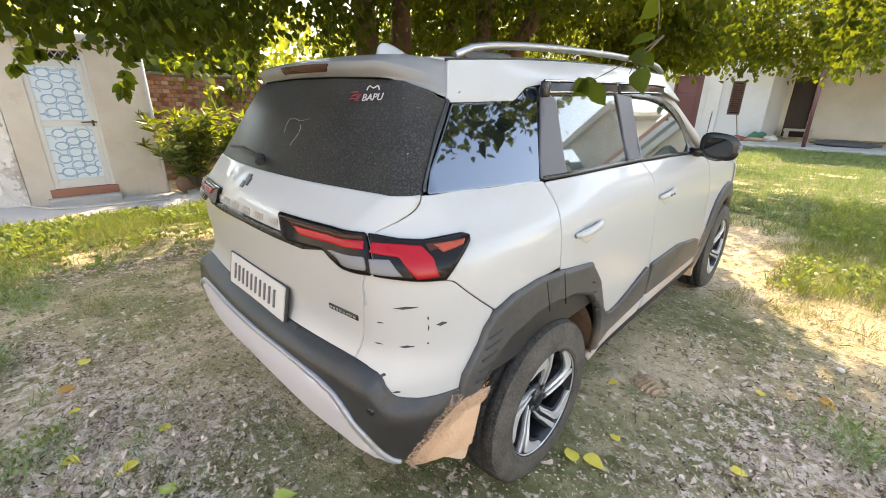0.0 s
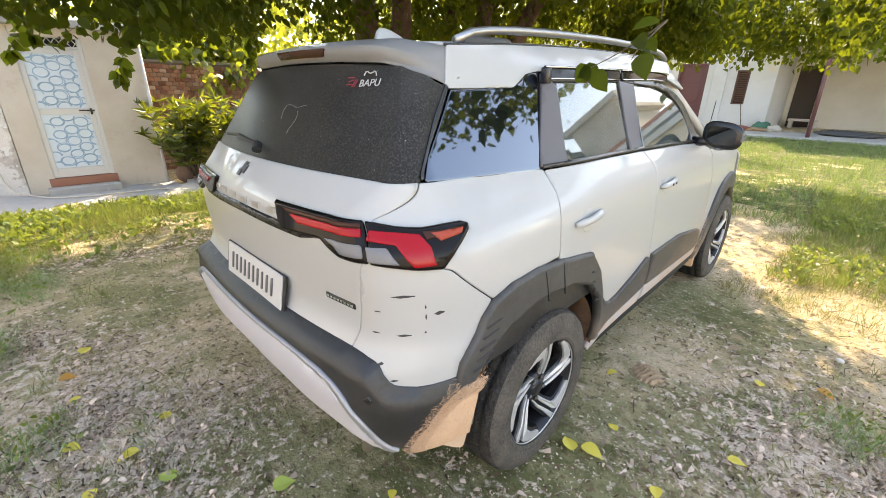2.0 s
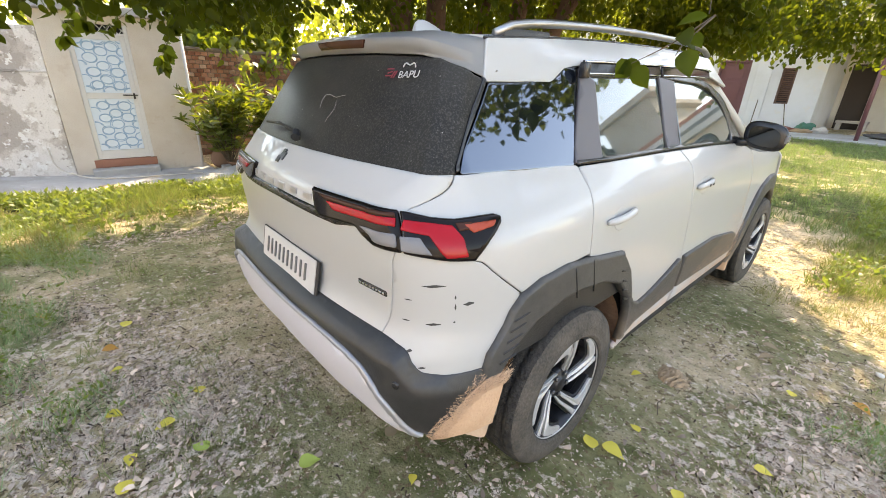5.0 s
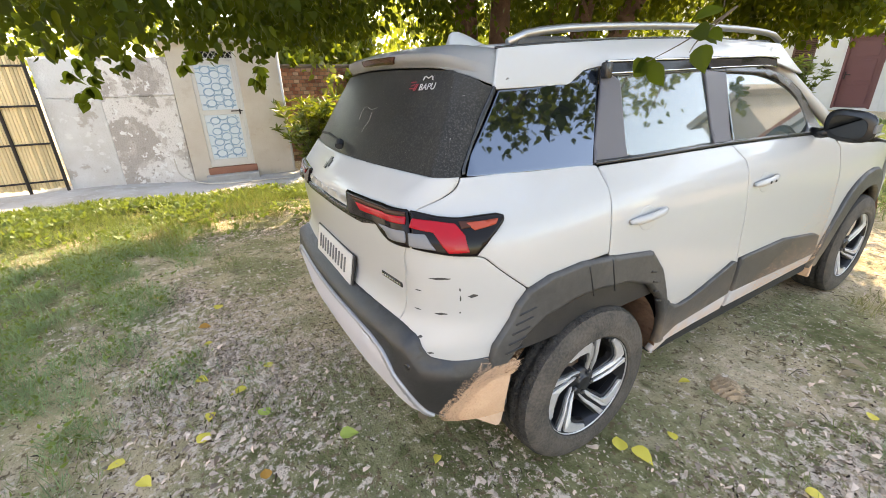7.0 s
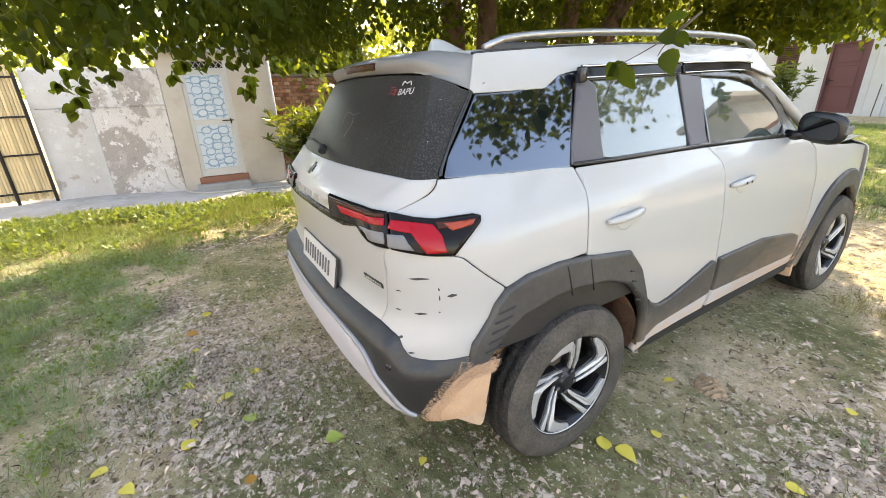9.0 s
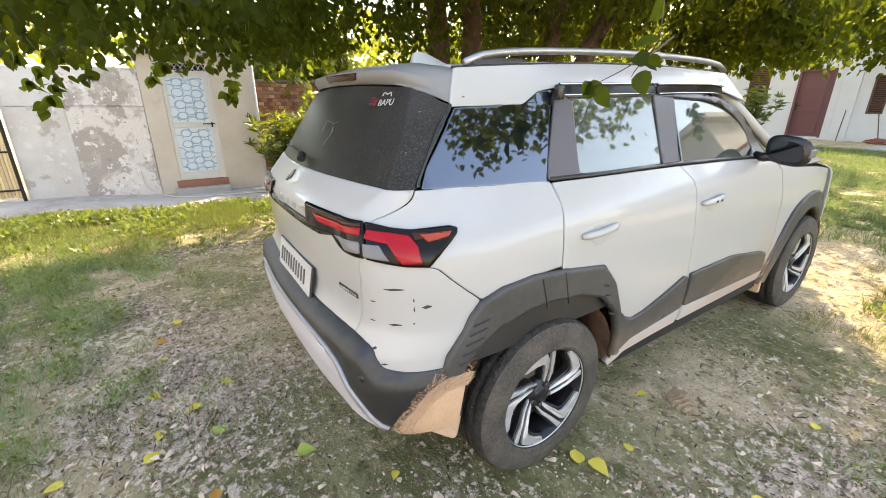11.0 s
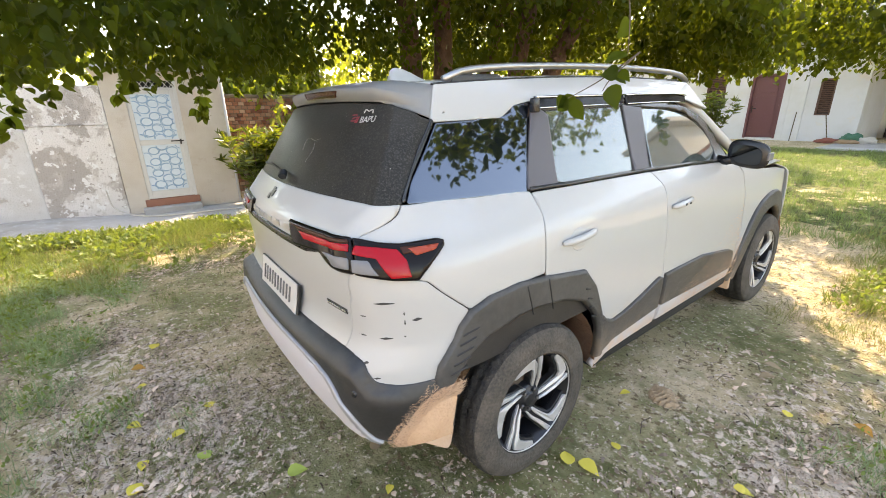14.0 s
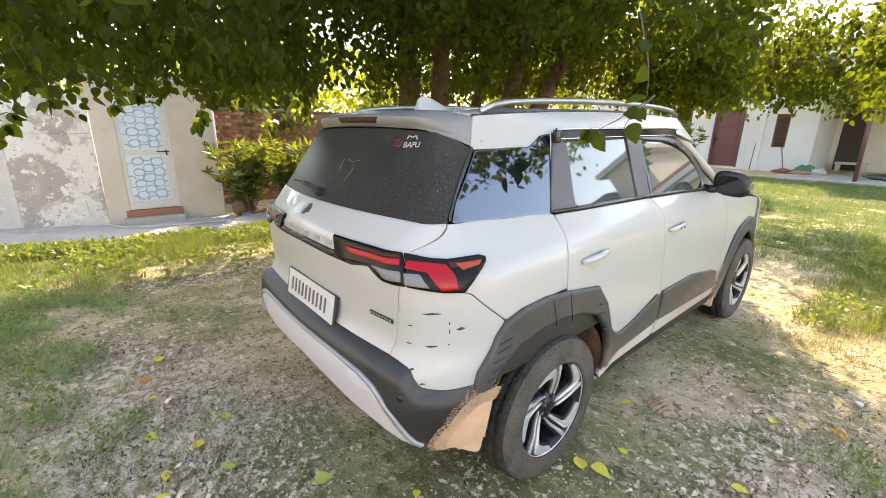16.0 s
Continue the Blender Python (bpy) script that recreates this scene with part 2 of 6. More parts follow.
M["white_plate"] = material("white_plate_sheet", (0.50, 0.49, 0.48), 0.5, 0, 0.25, 20)
M["plate_ink"] = material("faded_plate_ink", (0.10, 0.10, 0.105), 0.5)
M["ink"] = material("black_ink", (0.012, 0.012, 0.014), 0.5)
M["scratch"] = material("scraped_plastic", (0.03, 0.03, 0.03), 0.7)
M["sticker_white"] = material("white_sticker", (0.42, 0.41, 0.40), 0.5)
M["chalk"] = material("dust_scrawl", (0.22, 0.21, 0.20), 0.8)
M["sticker_red"] = material("red_sticker", (0.20, 0.02, 0.03), 0.5)


def glassy(name, tint, see, dust=0.0, speck=0.0, ior=1.6, rough=0.03):
    """Window glass: clear mirror-like gloss over a tinted see-through pane, with a film of dust."""
    m = material(name, tint, rough)
    n, l = m.node_tree.nodes, m.node_tree.links
    b = n["Principled BSDF"]
    b.inputs["Transmission Weight"].default_value = see
    b.inputs["IOR"].default_value = ior
    if dust:
        dusty(m, (0.30, 0.28, 0.25), dust, 1.2, 1.9, speck)
    return m


M["rear_glass"] = mixed_material("dusty_rear_glass", [((0.013, 0.013, 0.013), 0, 0, 0, 0), ((0.036, 0.034, 0.030), 2.2, 0.52, 0.16, 1), ((0.050, 0.047, 0.043), 160, 0.55, 0.06, 2), ((0.24, 0.23, 0.21), 75, 0.70, 0.015, 3), ((0.15, 0.145, 0.135), 190, 0.68, 0.02, 4)], 0.30, 0.02, 200)
M["rear_glass"].node_tree.nodes["Principled BSDF"].inputs["Specular IOR Level"].default_value = 0.14
# Turf greens kept dark: shadow between the blades is put into the colour.
M["turf"] = mixed_material("shade_dark_turf", [((0.075, 0.09, 0.03), 0, 0, 0, 0), ((0.14, 0.135, 0.055), 1.1, 0.52, 0.06, 1), ((0.05, 0.065, 0.02), 9, 0.50, 0.05, 2), ((0.36, 0.29, 0.18), 2.4, 0.60, 0.04, 3), ((0.27, 0.25, 0.09), 22, 0.60, 0.04, 4)], 0.95, 1.0, 40)
M["side_glass"] = glassy("tinted_side_glass", (0.004, 0.005, 0.007), 0.0, ior=2.2)
# Bluish gloss: the blue of the mirrored sky is put into the glass itself.
M["side_glass"].node_tree.nodes["Principled BSDF"].inputs["Specular Tint"].default_value = (0.72, 0.82, 1.0, 1)
M["door_glass"] = glassy("green_tinted_glass", (0.10, 0.13, 0.12), 0.5, ior=2.1)
M["mirror"] = material("mirror", (0.06, 0.062, 0.062), 0.01, 1.0)
for key, col, rough in (("lamp_red", (0.33, 0.005, 0.013), 0.10), ("lamp_dark", (0.007, 0.005, 0.005), 0.08), ("lamp_clear", (0.17, 0.17, 0.18), 0.12), ("lamp_amber", (0.34, 0.055, 0.03), 0.12), ("lamp_deep", (0.050, 0.018, 0.012), 0.1)):
    M[key] = material(key, col, rough, 0.0, 0.25, 30, spec=0.18 if key in ("lamp_dark", "lamp_deep") else 0.25)

M["soil"] = ground_material()
M["litter"] = leaf_material("dry_leaf_litter", (0.60, 0.475, 0.395), (0.3, 0.2, 0.12), 0.75, 0.85)
M["crumb"] = leaf_material("dark_leaf_crumbs", (0.085, 0.06, 0.04), (0.05, 0.03, 0.02), 0.7, 0.9)
M["grass"] = leaf_material("grass_blades", (0.11, 0.145, 0.045), (0.27, 0.33, 0.06), 0.6, 0.5)
M["dry_grass"] = leaf_material("dry_grass_blades", (0.22, 0.21, 0.08), (0.3, 0.28, 0.08), 0.5, 0.6)
# Near-black base: the canopy's inner shade is put into the leaf colour.
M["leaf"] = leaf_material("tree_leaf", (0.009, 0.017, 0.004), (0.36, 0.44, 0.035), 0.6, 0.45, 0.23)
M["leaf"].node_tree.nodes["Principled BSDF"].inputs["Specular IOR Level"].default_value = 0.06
M["lawn"] = leaf_material("lawn_blades", (0.14, 0.19, 0.07), (0.26, 0.36, 0.09), 0.6, 0.5)
M["weed"] = leaf_material("weed_leaf", (0.085, 0.125, 0.03), (0.34, 0.42, 0.06), 0.6, 0.5)
M["weed_grass"] = leaf_material("weed_blades", (0.20, 0.275, 0.14), (0.32, 0.44, 0.18), 0.6, 0.5)
M["mud_clod"] = material("dried_clod", (0.40, 0.28, 0.18), 0.95, 0, 0.6, 20, 0.6, 60, second=(0.26, 0.18, 0.11))
M["pebble"] = material("white_pebble", (0.66, 0.63, 0.58), 0.8, 0, 0.3, 30)
M["yellow_leaf"] = leaf_material("yellow_leaf", (0.72, 0.60, 0.10), (0.6, 0.5, 0.05), 0.25, 0.6)
M["orange_leaf"] = leaf_material("orange_leaf", (0.50, 0.24, 0.04), (0.5, 0.25, 0.05), 0.3, 0.6)
M["green_leaf"] = leaf_material("pale_green_leaf", (0.40, 0.50, 0.12), (0.4, 0.5, 0.05), 0.2, 0.6)
M["brown_leaf"] = leaf_material("dry_brown_leaf", (0.34, 0.26, 0.17), (0.3, 0.2, 0.1), 0.3, 0.8)
M["shrub"] = leaf_material("shrub_leaf", (0.04, 0.066, 0.018), (0.40, 0.46, 0.03), 0.6, 0.4, 0.27)
# Paler copy of the leaf for far trees, with backlit sun put into its colour.
M["far_leaf"] = leaf_material("sun_tinted_far_leaf", (0.05, 0.08, 0.02), (0.55, 0.60, 0.05), 0.5, 0.45, 0.42)
M["bark"] = material("rough_bark", (0.17, 0.095, 0.065), 0.95, 0, 0.7, 9, 0.9, 35, second=(0.07, 0.042, 0.032))
M["twig"] = material("twig", (0.10, 0.075, 0.05), 0.9)
M["plaster"] = mixed_material("cream_plaster", [((0.58, 0.525, 0.46), 0, 0, 0, 0), ((0.50, 0.43, 0.355), 1.2, 0.55, 0.15, 1), ((0.45, 0.36, 0.28), 3.5, 0.66, 0.08, 2)], 0.9, 0.2, 60)
M["peeled"] = mixed_material("peeling_whitewash", [((0.68, 0.64, 0.61), 0, 0, 0, 0), ((0.40, 0.355, 0.325), 1.5, 0.515, 0.015, 3), ((0.50, 0.45, 0.41), 5, 0.57, 0.05, 4), ((0.33, 0.29, 0.26), 13, 0.62, 0.03, 5), ((0.74, 0.72, 0.70), 7, 0.60, 0.012, 7)], 0.9, 0.5, 40)
M["peeled_light"] = mixed_material("flaking_whitewash", [((0.60, 0.585, 0.575), 0, 0, 0, 0), ((0.52, 0.49, 0.46), 1.1, 0.54, 0.10, 2), ((0.42, 0.375, 0.34), 2.2, 0.60, 0.02, 8), ((0.64, 0.625, 0.61), 7, 0.60, 0.02, 7)], 0.9, 0.4, 40)
M["concrete"] = mixed_material("worn_concrete", [((0.40, 0.39, 0.375), 0, 0, 0, 0), ((0.30, 0.285, 0.26), 1.4, 0.55, 0.12, 1), ((0.47, 0.46, 0.44), 8, 0.62, 0.06, 2)], 0.9, 0.3, 50)
M["brick"] = brick_material()
M["mortar"] = material("mortar", (0.17, 0.14, 0.11), 0.95, 0, 0.5, 20, 0.4, 60)
M["wash_white"] = mixed_material("whitewash", [((0.52, 0.52, 0.535), 0, 0, 0, 0), ((0.47, 0.465, 0.455), 1.0, 0.56, 0.12, 1), ((0.55, 0.50, 0.44), 3, 0.68, 0.06, 2)], 0.9, 0.15, 50)
M["wash_beige"] = mixed_material("beige_wash", [((0.58, 0.53, 0.47), 0, 0, 0, 0), ((0.52, 0.46, 0.40), 1.0, 0.56, 0.12, 1)], 0.9, 0.15, 50)
M["maroon"] = material("maroon_paint", (0.13, 0.045, 0.05), 0.5, 0, 0.4, 5, 0.1, 60)
M["brown_shutter"] = material("brown_shutter_paint", (0.11, 0.055, 0.04), 0.6, 0, 0.4, 8)
M["dark_door"] = material("dark_brown_door", (0.045, 0.03, 0.025), 0.6, 0, 0.4, 5)
M["door_panel"] = material("pale_blue_panel", (0.60, 0.68, 0.74), 0.4, 0, 0.15, 4)
M["door_ring"] = material("blue_ring_print", (0.27, 0.42, 0.56), 0.4)
M["aluminium"] = material("dull_aluminium", (0.62, 0.61, 0.60), 0.45, 0.3, 0.3, 10)
M["terracotta"] = material("terracotta_tile", (0.34, 0.15, 0.10), 0.8, 0, 0.4, 8)
M["clay"] = material("clay_pot", (0.19, 0.11, 0.075), 0.9, 0, 0.5, 12, 0.3, 40)
M["bamboo"] = material("bamboo_slat", (0.74, 0.58, 0.36), 0.6, 0, 0.5, 10, second=(0.60, 0.45, 0.25), per=0.2)
M["iron"] = material("black_iron", (0.03, 0.025, 0.022), 0.6, 0.4)
M["hose"] = material("pale_hose", (0.55, 0.50, 0.44), 0.6)
M["cloth_green"] = material("green_cloth", (0.05, 0.16, 0.11), 0.9, 0, 0.4, 12)
M["cloth_tan"] = material("tan_sack", (0.36, 0.24, 0.15), 0.9, 0, 0.5, 12)
M["cloth_red"] = material("red_brown_bundle", (0.24, 0.08, 0.06), 0.9, 0, 0.5, 12)
M["cloth_grey"] = material("grey_tarpaulin", (0.07, 0.07, 0.075), 0.8, 0, 0.5, 12)
M["pale_box"] = material("pale_box", (0.48, 0.44, 0.40), 0.8, 0, 0.3, 8)
M["roof_red"] = material("red_roof_tiles", (0.30, 0.10, 0.06), 0.8, 0, 0.4, 5)


# ---- mesh helpers ----
def part(name, bm, mat, parent=None, label="", smooth=False):
    """Links a bmesh as one mesh object, under a thing or a part when parent is given."""
    me = bpy.data.meshes.new(name)
    bm.to_mesh(me)
    bm.free()
    me.materials.append(mat)
    if smooth:
        me.polygons.foreach_set("use_smooth", [True] * len(me.polygons))
    ob = new(name, me)
    if parent is not None:
        ob.parent = parent
    if label:
        ob["label"] = label
    return ob


def raw(name, verts, faces, mat, parent=None, smooth=False):
    me = bpy.data.meshes.new(name)
    me.from_pydata(verts, [], faces)
    me.materials.append(mat)
    if smooth:
        me.polygons.foreach_set("use_smooth", [True] * len(me.polygons))
    ob = new(name, me)
    if parent is not None:
        ob.parent = parent
    return ob


def slab(bm, lo, hi, bevel=0.0, turn=None, seg=2):
    """A box from corner to corner with rounded edges, added to bm."""
    lo, hi = Vector(lo), Vector(hi)
    g = bmesh.ops.create_cube(bm, size=1)["verts"]
    m = Matrix.Translation((lo + hi) / 2) @ (turn.to_4x4() if turn else Matrix()) @ Matrix.Diagonal((*(hi - lo), 1))
    bmesh.ops.transform(bm, matrix=m, verts=g)
    if bevel:
        es = list({e for v in g for e in v.link_edges})
        bmesh.ops.bevel(bm, geom=es, offset=bevel, segments=seg, profile=0.5, affect="EDGES")
    return bm


def box_part(name, lo, hi, mat, parent=None, bevel=0.008, label="", turn=None):
    return part(name, slab(bmesh.new(), lo, hi, bevel, turn), mat, parent, label)


def lathe(bm, profile, turns=48, axis="x", centre=(0, 0, 0), flip=1):
    """Turns (offset along the axis, radius) pairs round it."""
    rings = []
    for k in range(turns):
        a = 2 * math.pi * k / turns
        ring = []
        for d, r in profile:
            c, s = r * math.cos(a), r * math.sin(a)
            p = (d * flip, c, s) if axis == "x" else (c, s, d)
            ring.append(bm.verts.new(Vector(p) + Vector(centre)))
        rings.append(ring)
    for k in range(turns):
        a, b = rings[k], rings[(k + 1) % turns]
        for i in range(len(profile) - 1):
            bm.faces.new((a[i], a[i + 1], b[i + 1], b[i]))
    return bm


def tube(bm, points, radius, sides=8, radii=None):
    """A round tube along points."""
    points = [Vector(p) for p in points]
    rings = []
    side = None
    for i, p in enumerate(points):
        d = (points[min(i + 1, len(points) - 1)] - points[max(i - 1, 0)]).normalized()
        if side is None:
            side = d.cross(Vector((0, 0, 1)) if abs(d.z) < 0.9 else Vector((1, 0, 0))).normalized()
        side = (side - d * side.dot(d)).normalized()
        up = d.cross(side)
        r = radii[i] if radii else radius
        rings.append([bm.verts.new(p + (side * math.cos(a) + up * math.sin(a)) * r) for a in (2 * math.pi * k / sides for k in range(sides))])
    for a, b in zip(rings, rings[1:]):
        for k in range(sides):
            bm.faces.new((a[k], a[(k + 1) % sides], b[(k + 1) % sides], b[k]))
    bm.faces.new(rings[0][::-1])
    bm.faces.new(rings[-1])
    return bm


def empty(name, m=None):
    ob = new(name)
    ob.empty_display_size = 0.1
    if m is not None:
        ob.matrix_world = m
    return ob


# ---- the car: a body surface over (way round the flank, height) ----
def ease(a, b, t):
    t = min(max((t - a) / (b - a), 0), 1)
    return t * t * (3 - 2 * t)


def along(z, pts):
    """The value at z on a line of (place, value) pairs."""
    if z <= pts[0][0]:
        return pts[0][1]
    for (a, u), (b, v) in zip(pts, pts[1:]):
        if z < b:
            return u + (v - u) * (z - a) / (b - a)
    return pts[-1][1]


SIDE = [(.18, .79), (.30, .835), (.45, .862), (.60, .872), (.85, .868), (.98, .852), (1.08, .825), (1.15, .785), (1.20, .748), (1.45, .656), (1.53, .622), (1.60, .57)]
TAIL = [(.18, -1.90), (.30, -1.985), (.45, -2.06), (.60, -2.085), (.71, -2.075), (.76, -2.04), (.80, -2.024), (.88, -2.026), (.95, -2.034), (1.05, -2.05), (1.13, -2.035), (1.17, -2.0), (1.23, -1.945), (1.53, -1.745), (1.60, -1.70)]
CROWN = [(.2, .10), (.95, .11), (1.13, .18), (1.6, .19)]
FRONT = 1.95
ROUND = 2.2


@functools.lru_cache(maxsize=None)
def half_width(z):
    return sum(along(z + d, SIDE) for d in (-.036, -.018, 0, .018, .036)) / 5


def width(y, z):
    g = ease(1.0, 1.25, z)
    return half_width(z) - .05 * g * ease(.9, 1.7, -y) - .17 * min(max((y - 1.0) / .95, 0), 1) ** 2.2 + .007 * math.exp(-((z - 1.065) / .05) ** 2) - .006 * math.exp(-((z - .82) / .13) ** 2)


def tail(x, z):
    return along(z, TAIL) + along(z, CROWN) * x * x


@functools.lru_cache(maxsize=None)
def corner(z):
    g = ease(1.12, 1.24, z)
    cx, cy = .25 * (1 - g) + .07 * g, .45 * (1 - g) + .10 * g
    xs = width(-1.7, z) - cx
    ye = tail(xs, z) + cy
    return width(ye, z) - cx, ye


def skin(a, z, off=0.0):
    """The body's surface: a runs from the tail's middle (0) round the corner (0.6 to 1.2) along the flank."""
    sign, a = (-1 if a < 0 else 1), abs(a)
    xs, ye = corner(z)
    if a < .6:
        x = a / .6 * xs
        y = tail(x, z)
    elif a < 1.2:
        q = (a - .6) / .6 * math.pi / 2
        y0 = tail(xs, z)
        x = xs + (width(ye, z) - xs) * math.sin(q) ** (2 / ROUND)
        y = ye - (ye - y0) * math.cos(q) ** (2 / ROUND)
    else:
        y = ye + (a - 1.2) / .6 * (-1.25 - ye) if a < 1.8 else a - 3.05
        x = width(y, z)
    return Vector((sign * x, y, z))


def at(x, y, z):
    """The (a, z) of a place on or near the body's surface."""
    xs, ye = corner(z)
    if y >= ye:
        return (1.2 + .6 * (y - ye) / (-1.25 - ye) if y < -1.25 else y + 3.05, z)
    if x <= xs:
        return (.6 * x / xs, z)
    y0 = tail(xs, z)
    if y <= -2:
        return (.6 + .6 * math.asin(min(max((x - xs) / (width(ye, z) - xs), 0), 1) ** (ROUND / 2)) / (math.pi / 2), z)
    rx, ry = min(max((x - xs) / (width(ye, z) - xs), 0), 1), min(max((ye - y) / (ye - y0), 0), 1)
    return (.6 + .6 * math.atan2(rx ** (ROUND / 2), ry ** (ROUND / 2)) / (math.pi / 2), z)


def flank(*yz):
    return [at(9, y, z) for y, z in yz]


def rounded(outline, r):
    """Cuts each corner of a closed outline by an arc of about r."""
    out = []
    n = len(outline)
    for i, p in enumerate(outline):
        p = Vector(p)
        a, b = Vector(outline[i - 1]) - p, Vector(outline[(i + 1) % n]) - p
        k = min(r, a.length * .45, b.length * .45)
        p0, p1 = p + a.normalized() * k, p + b.normalized() * k
        for t in (0, .33, .67, 1):
            out.append((p0 * (1 - t) + p * t) * (1 - t) + (p * (1 - t) + p1 * t) * t)
    return out


def dense(outline, step):
    out = []
    for i, p in enumerate(outline):
        p, q = Vector(p), Vector(outline[(i + 1) % len(outline)])
        n = max(1, int((q - p).length / step))
        out += [p + (q - p) * k / n for k in range(n)]
    return out


def inset(outline, d):
    n = len(outline)
    area = sum(outline[i - 1].x * outline[i].y - outline[i].x * outline[i - 1].y for i in range(n))
    s = 1 if area > 0 else -1
    out = []
    for i in range(n):
        t = (outline[(i + 1) % n] - outline[i - 1]).normalized()
        out.append(outline[i] + Vector((-t.y, t.x)) * d * s)
    return out


def inside(p, poly):
    hit, j = False, len(poly) - 1
    for i in range(len(poly)):
        a, b = poly[i], poly[j]
        if (a.y > p[1]) != (b.y > p[1]) and p[0] < (b.x - a.x) * (p[1] - a.y) / (b.y - a.y) + a.x:
            hit = not hit
        j = i
    return hit


def panel(outline, to3d, r=0.015, step=0.035, lip=0.0016, thick=0.012, off=0.0, edge=0.003):
    """A pressed panel over a 2D outline laid on a surface: rounded corners, rolled edges, thickness."""
    outer = dense(rounded(outline, r), step)
    inner = inset(outer, edge)
    near = inset(outer, edge + .005 + step * .35)
    pts, edges = list(outer) + list(inner) + list(inset(outer, edge + .005)), []
    n = len(outer)
    edges = [(i, (i + 1) % n) for i in range(n)]
    xs, ys = [p.x for p in outer], [p.y for p in outer]
    for gx in np.arange(min(xs) + step * .5, max(xs), step):
        for gy in np.arange(min(ys) + step * .5, max(ys), step):
            if inside((gx, gy), near):
                pts.append(Vector((gx, gy)))
    v, _, f, ov, _, _ = geometry.delaunay_2d_cdt(pts, edges, [], 1, 1e-5)
    rim = {k for k, o in enumerate(ov) if any(i < n for i in o)}
    pos, back = [], []
    h = 1e-3
    for k, p in enumerate(v):
        q = to3d(p.x, p.y)
        nn = (to3d(p.x + h, p.y) - to3d(p.x - h, p.y)).cross(to3d(p.x, p.y + h) - to3d(p.x, p.y - h)).normalized()
        if nn.dot(q - Vector((0, min(max(q.y, -1.2), 1.2), .75))) < 0:
            nn = -nn
        o = off - (lip if k in rim else 0)
        pos.append(q + nn * o)
        back.append(q + nn * (off - thick))
    bm = bmesh.new()
    fv = [bm.verts.new(p) for p in pos]
    bv = [bm.verts.new(p) for p in back]
    for t in f:
        try:
            bm.faces.new([fv[i] for i in t])
            bm.faces.new([bv[i] for i in reversed(t)])
        except ValueError:
            pass
    bm.verts.index_update()
    for e in [e for e in bm.edges if len(e.link_faces) == 1 and e.verts[0].index < len(fv)]:
        i, j = e.verts[0].index, e.verts[1].index
        try:
            bm.faces.new((fv[j], fv[i], bv[i], bv[j]))
        except ValueError:
            pass
    bmesh.ops.recalc_face_normals(bm, faces=bm.faces)
    return bm


car = tagged(empty("car", pose(-0.026, -0.006, 0.024, 1.2, 0, 1.0)), "pearl white compact car with dark cladding and dried red mud", "car")


def mirrored(bm):
    bmesh.ops.scale(bm, vec=(-1, 1, 1), verts=bm.verts)
    bmesh.ops.reverse_faces(bm, faces=bm.faces)
    return bm


def both(name, make, mat, parent=None, label="", smooth=True):
    """The part on the near flank and its mirror image on the far flank."""
    out = []
    for k in (0, 1):
        bm = make()
        if k:
            mirrored(bm)
        out.append(part(name, bm, mat, parent or car, label, smooth))
    return out


def on_skin(name, outline, mat, label="", **kw):
    return both(name, lambda: panel(outline, lambda a, z: skin(a, z), **kw), mat, label=label)


# wheel arch outlines, about a hub: (y, z)
HUB_Y = (-1.34, 1.17)


def arch(cy, r, start, stop, k=14, rise=1.0):
    return [(cy + r * math.cos(t), .33 + rise * r * math.sin(t)) for t in (radians(start + (stop - start) * i / k) for i in range(k + 1))]


ARCH_OUT_R = [(-1.80, .655), (-1.77, .723), (-1.708, .817), (-1.661, .865), (-1.576, .893), (-1.431, .900), (-1.264, .884), (-1.042, .848), (-.965, .753), (-.915, .615), (-.886, .505)]

# tailgate
gate = [at(x, -2, z) for x, z in ((-.603, .735), (0, .742), (.603, .735), (.6415, .92), (.6485, 1.0), (.6485, 1.136))]
gate += [at(.685, -1.80, 1.222)] + [at(x, -1.9, 1.226) for x in (.45, 0, -.45)]
gate += [(-at(.685, -1.80, 1.222)[0], 1.222)] + [(-at(x, -2, z)[0], z) for x, z in ((.6485, 1.136), (.6485, 1.0), (.6415, .92))]
part("tailgate", panel(gate, skin, 0.01), M["paint"], car, smooth=True)
# painted bumper corners
bump_c = [at(.604, -2, .735), at(.643, -2, .92), at(.650, -2, 1.0), at(.662, -1.98, 1.034), at(.758, -1.908, 1.0325), at(.8145, -1.80, .9945)]
bump_c += flank((-1.666, .868), (-1.708, .817), (-1.77, .723)) + [at(.848, -1.80, .640), at(.802, -1.918, .640), at(.751, -1.983, .650), at(.735, -1.988, .680), at(.70, -1.997, .70)]
on_skin("bumper_corner", bump_c, M["paint"], r=0.008, off=0.0)
# quarter panels
qp = [(at(.685, -1.80, 1.222)[0] + .006, 1.220)] + flank((-1.60, 1.212), (-1.40, 1.203), (-1.255, 1.192), (-1.250, 1.117), (-1.274, 1.046), (-1.288, .898), (-1.431, .896), (-1.576, .889), (-1.660, .868))
qp += [at(.815, -1.797, .996), at(.76, -1.908, 1.034), at(.672, -1.97, 1.036), at(.650, -2, 1.08), at(.650, -2, 1.136)]
on_skin("quarter_panel", qp, M["paint"], r=0.008, step=.026)
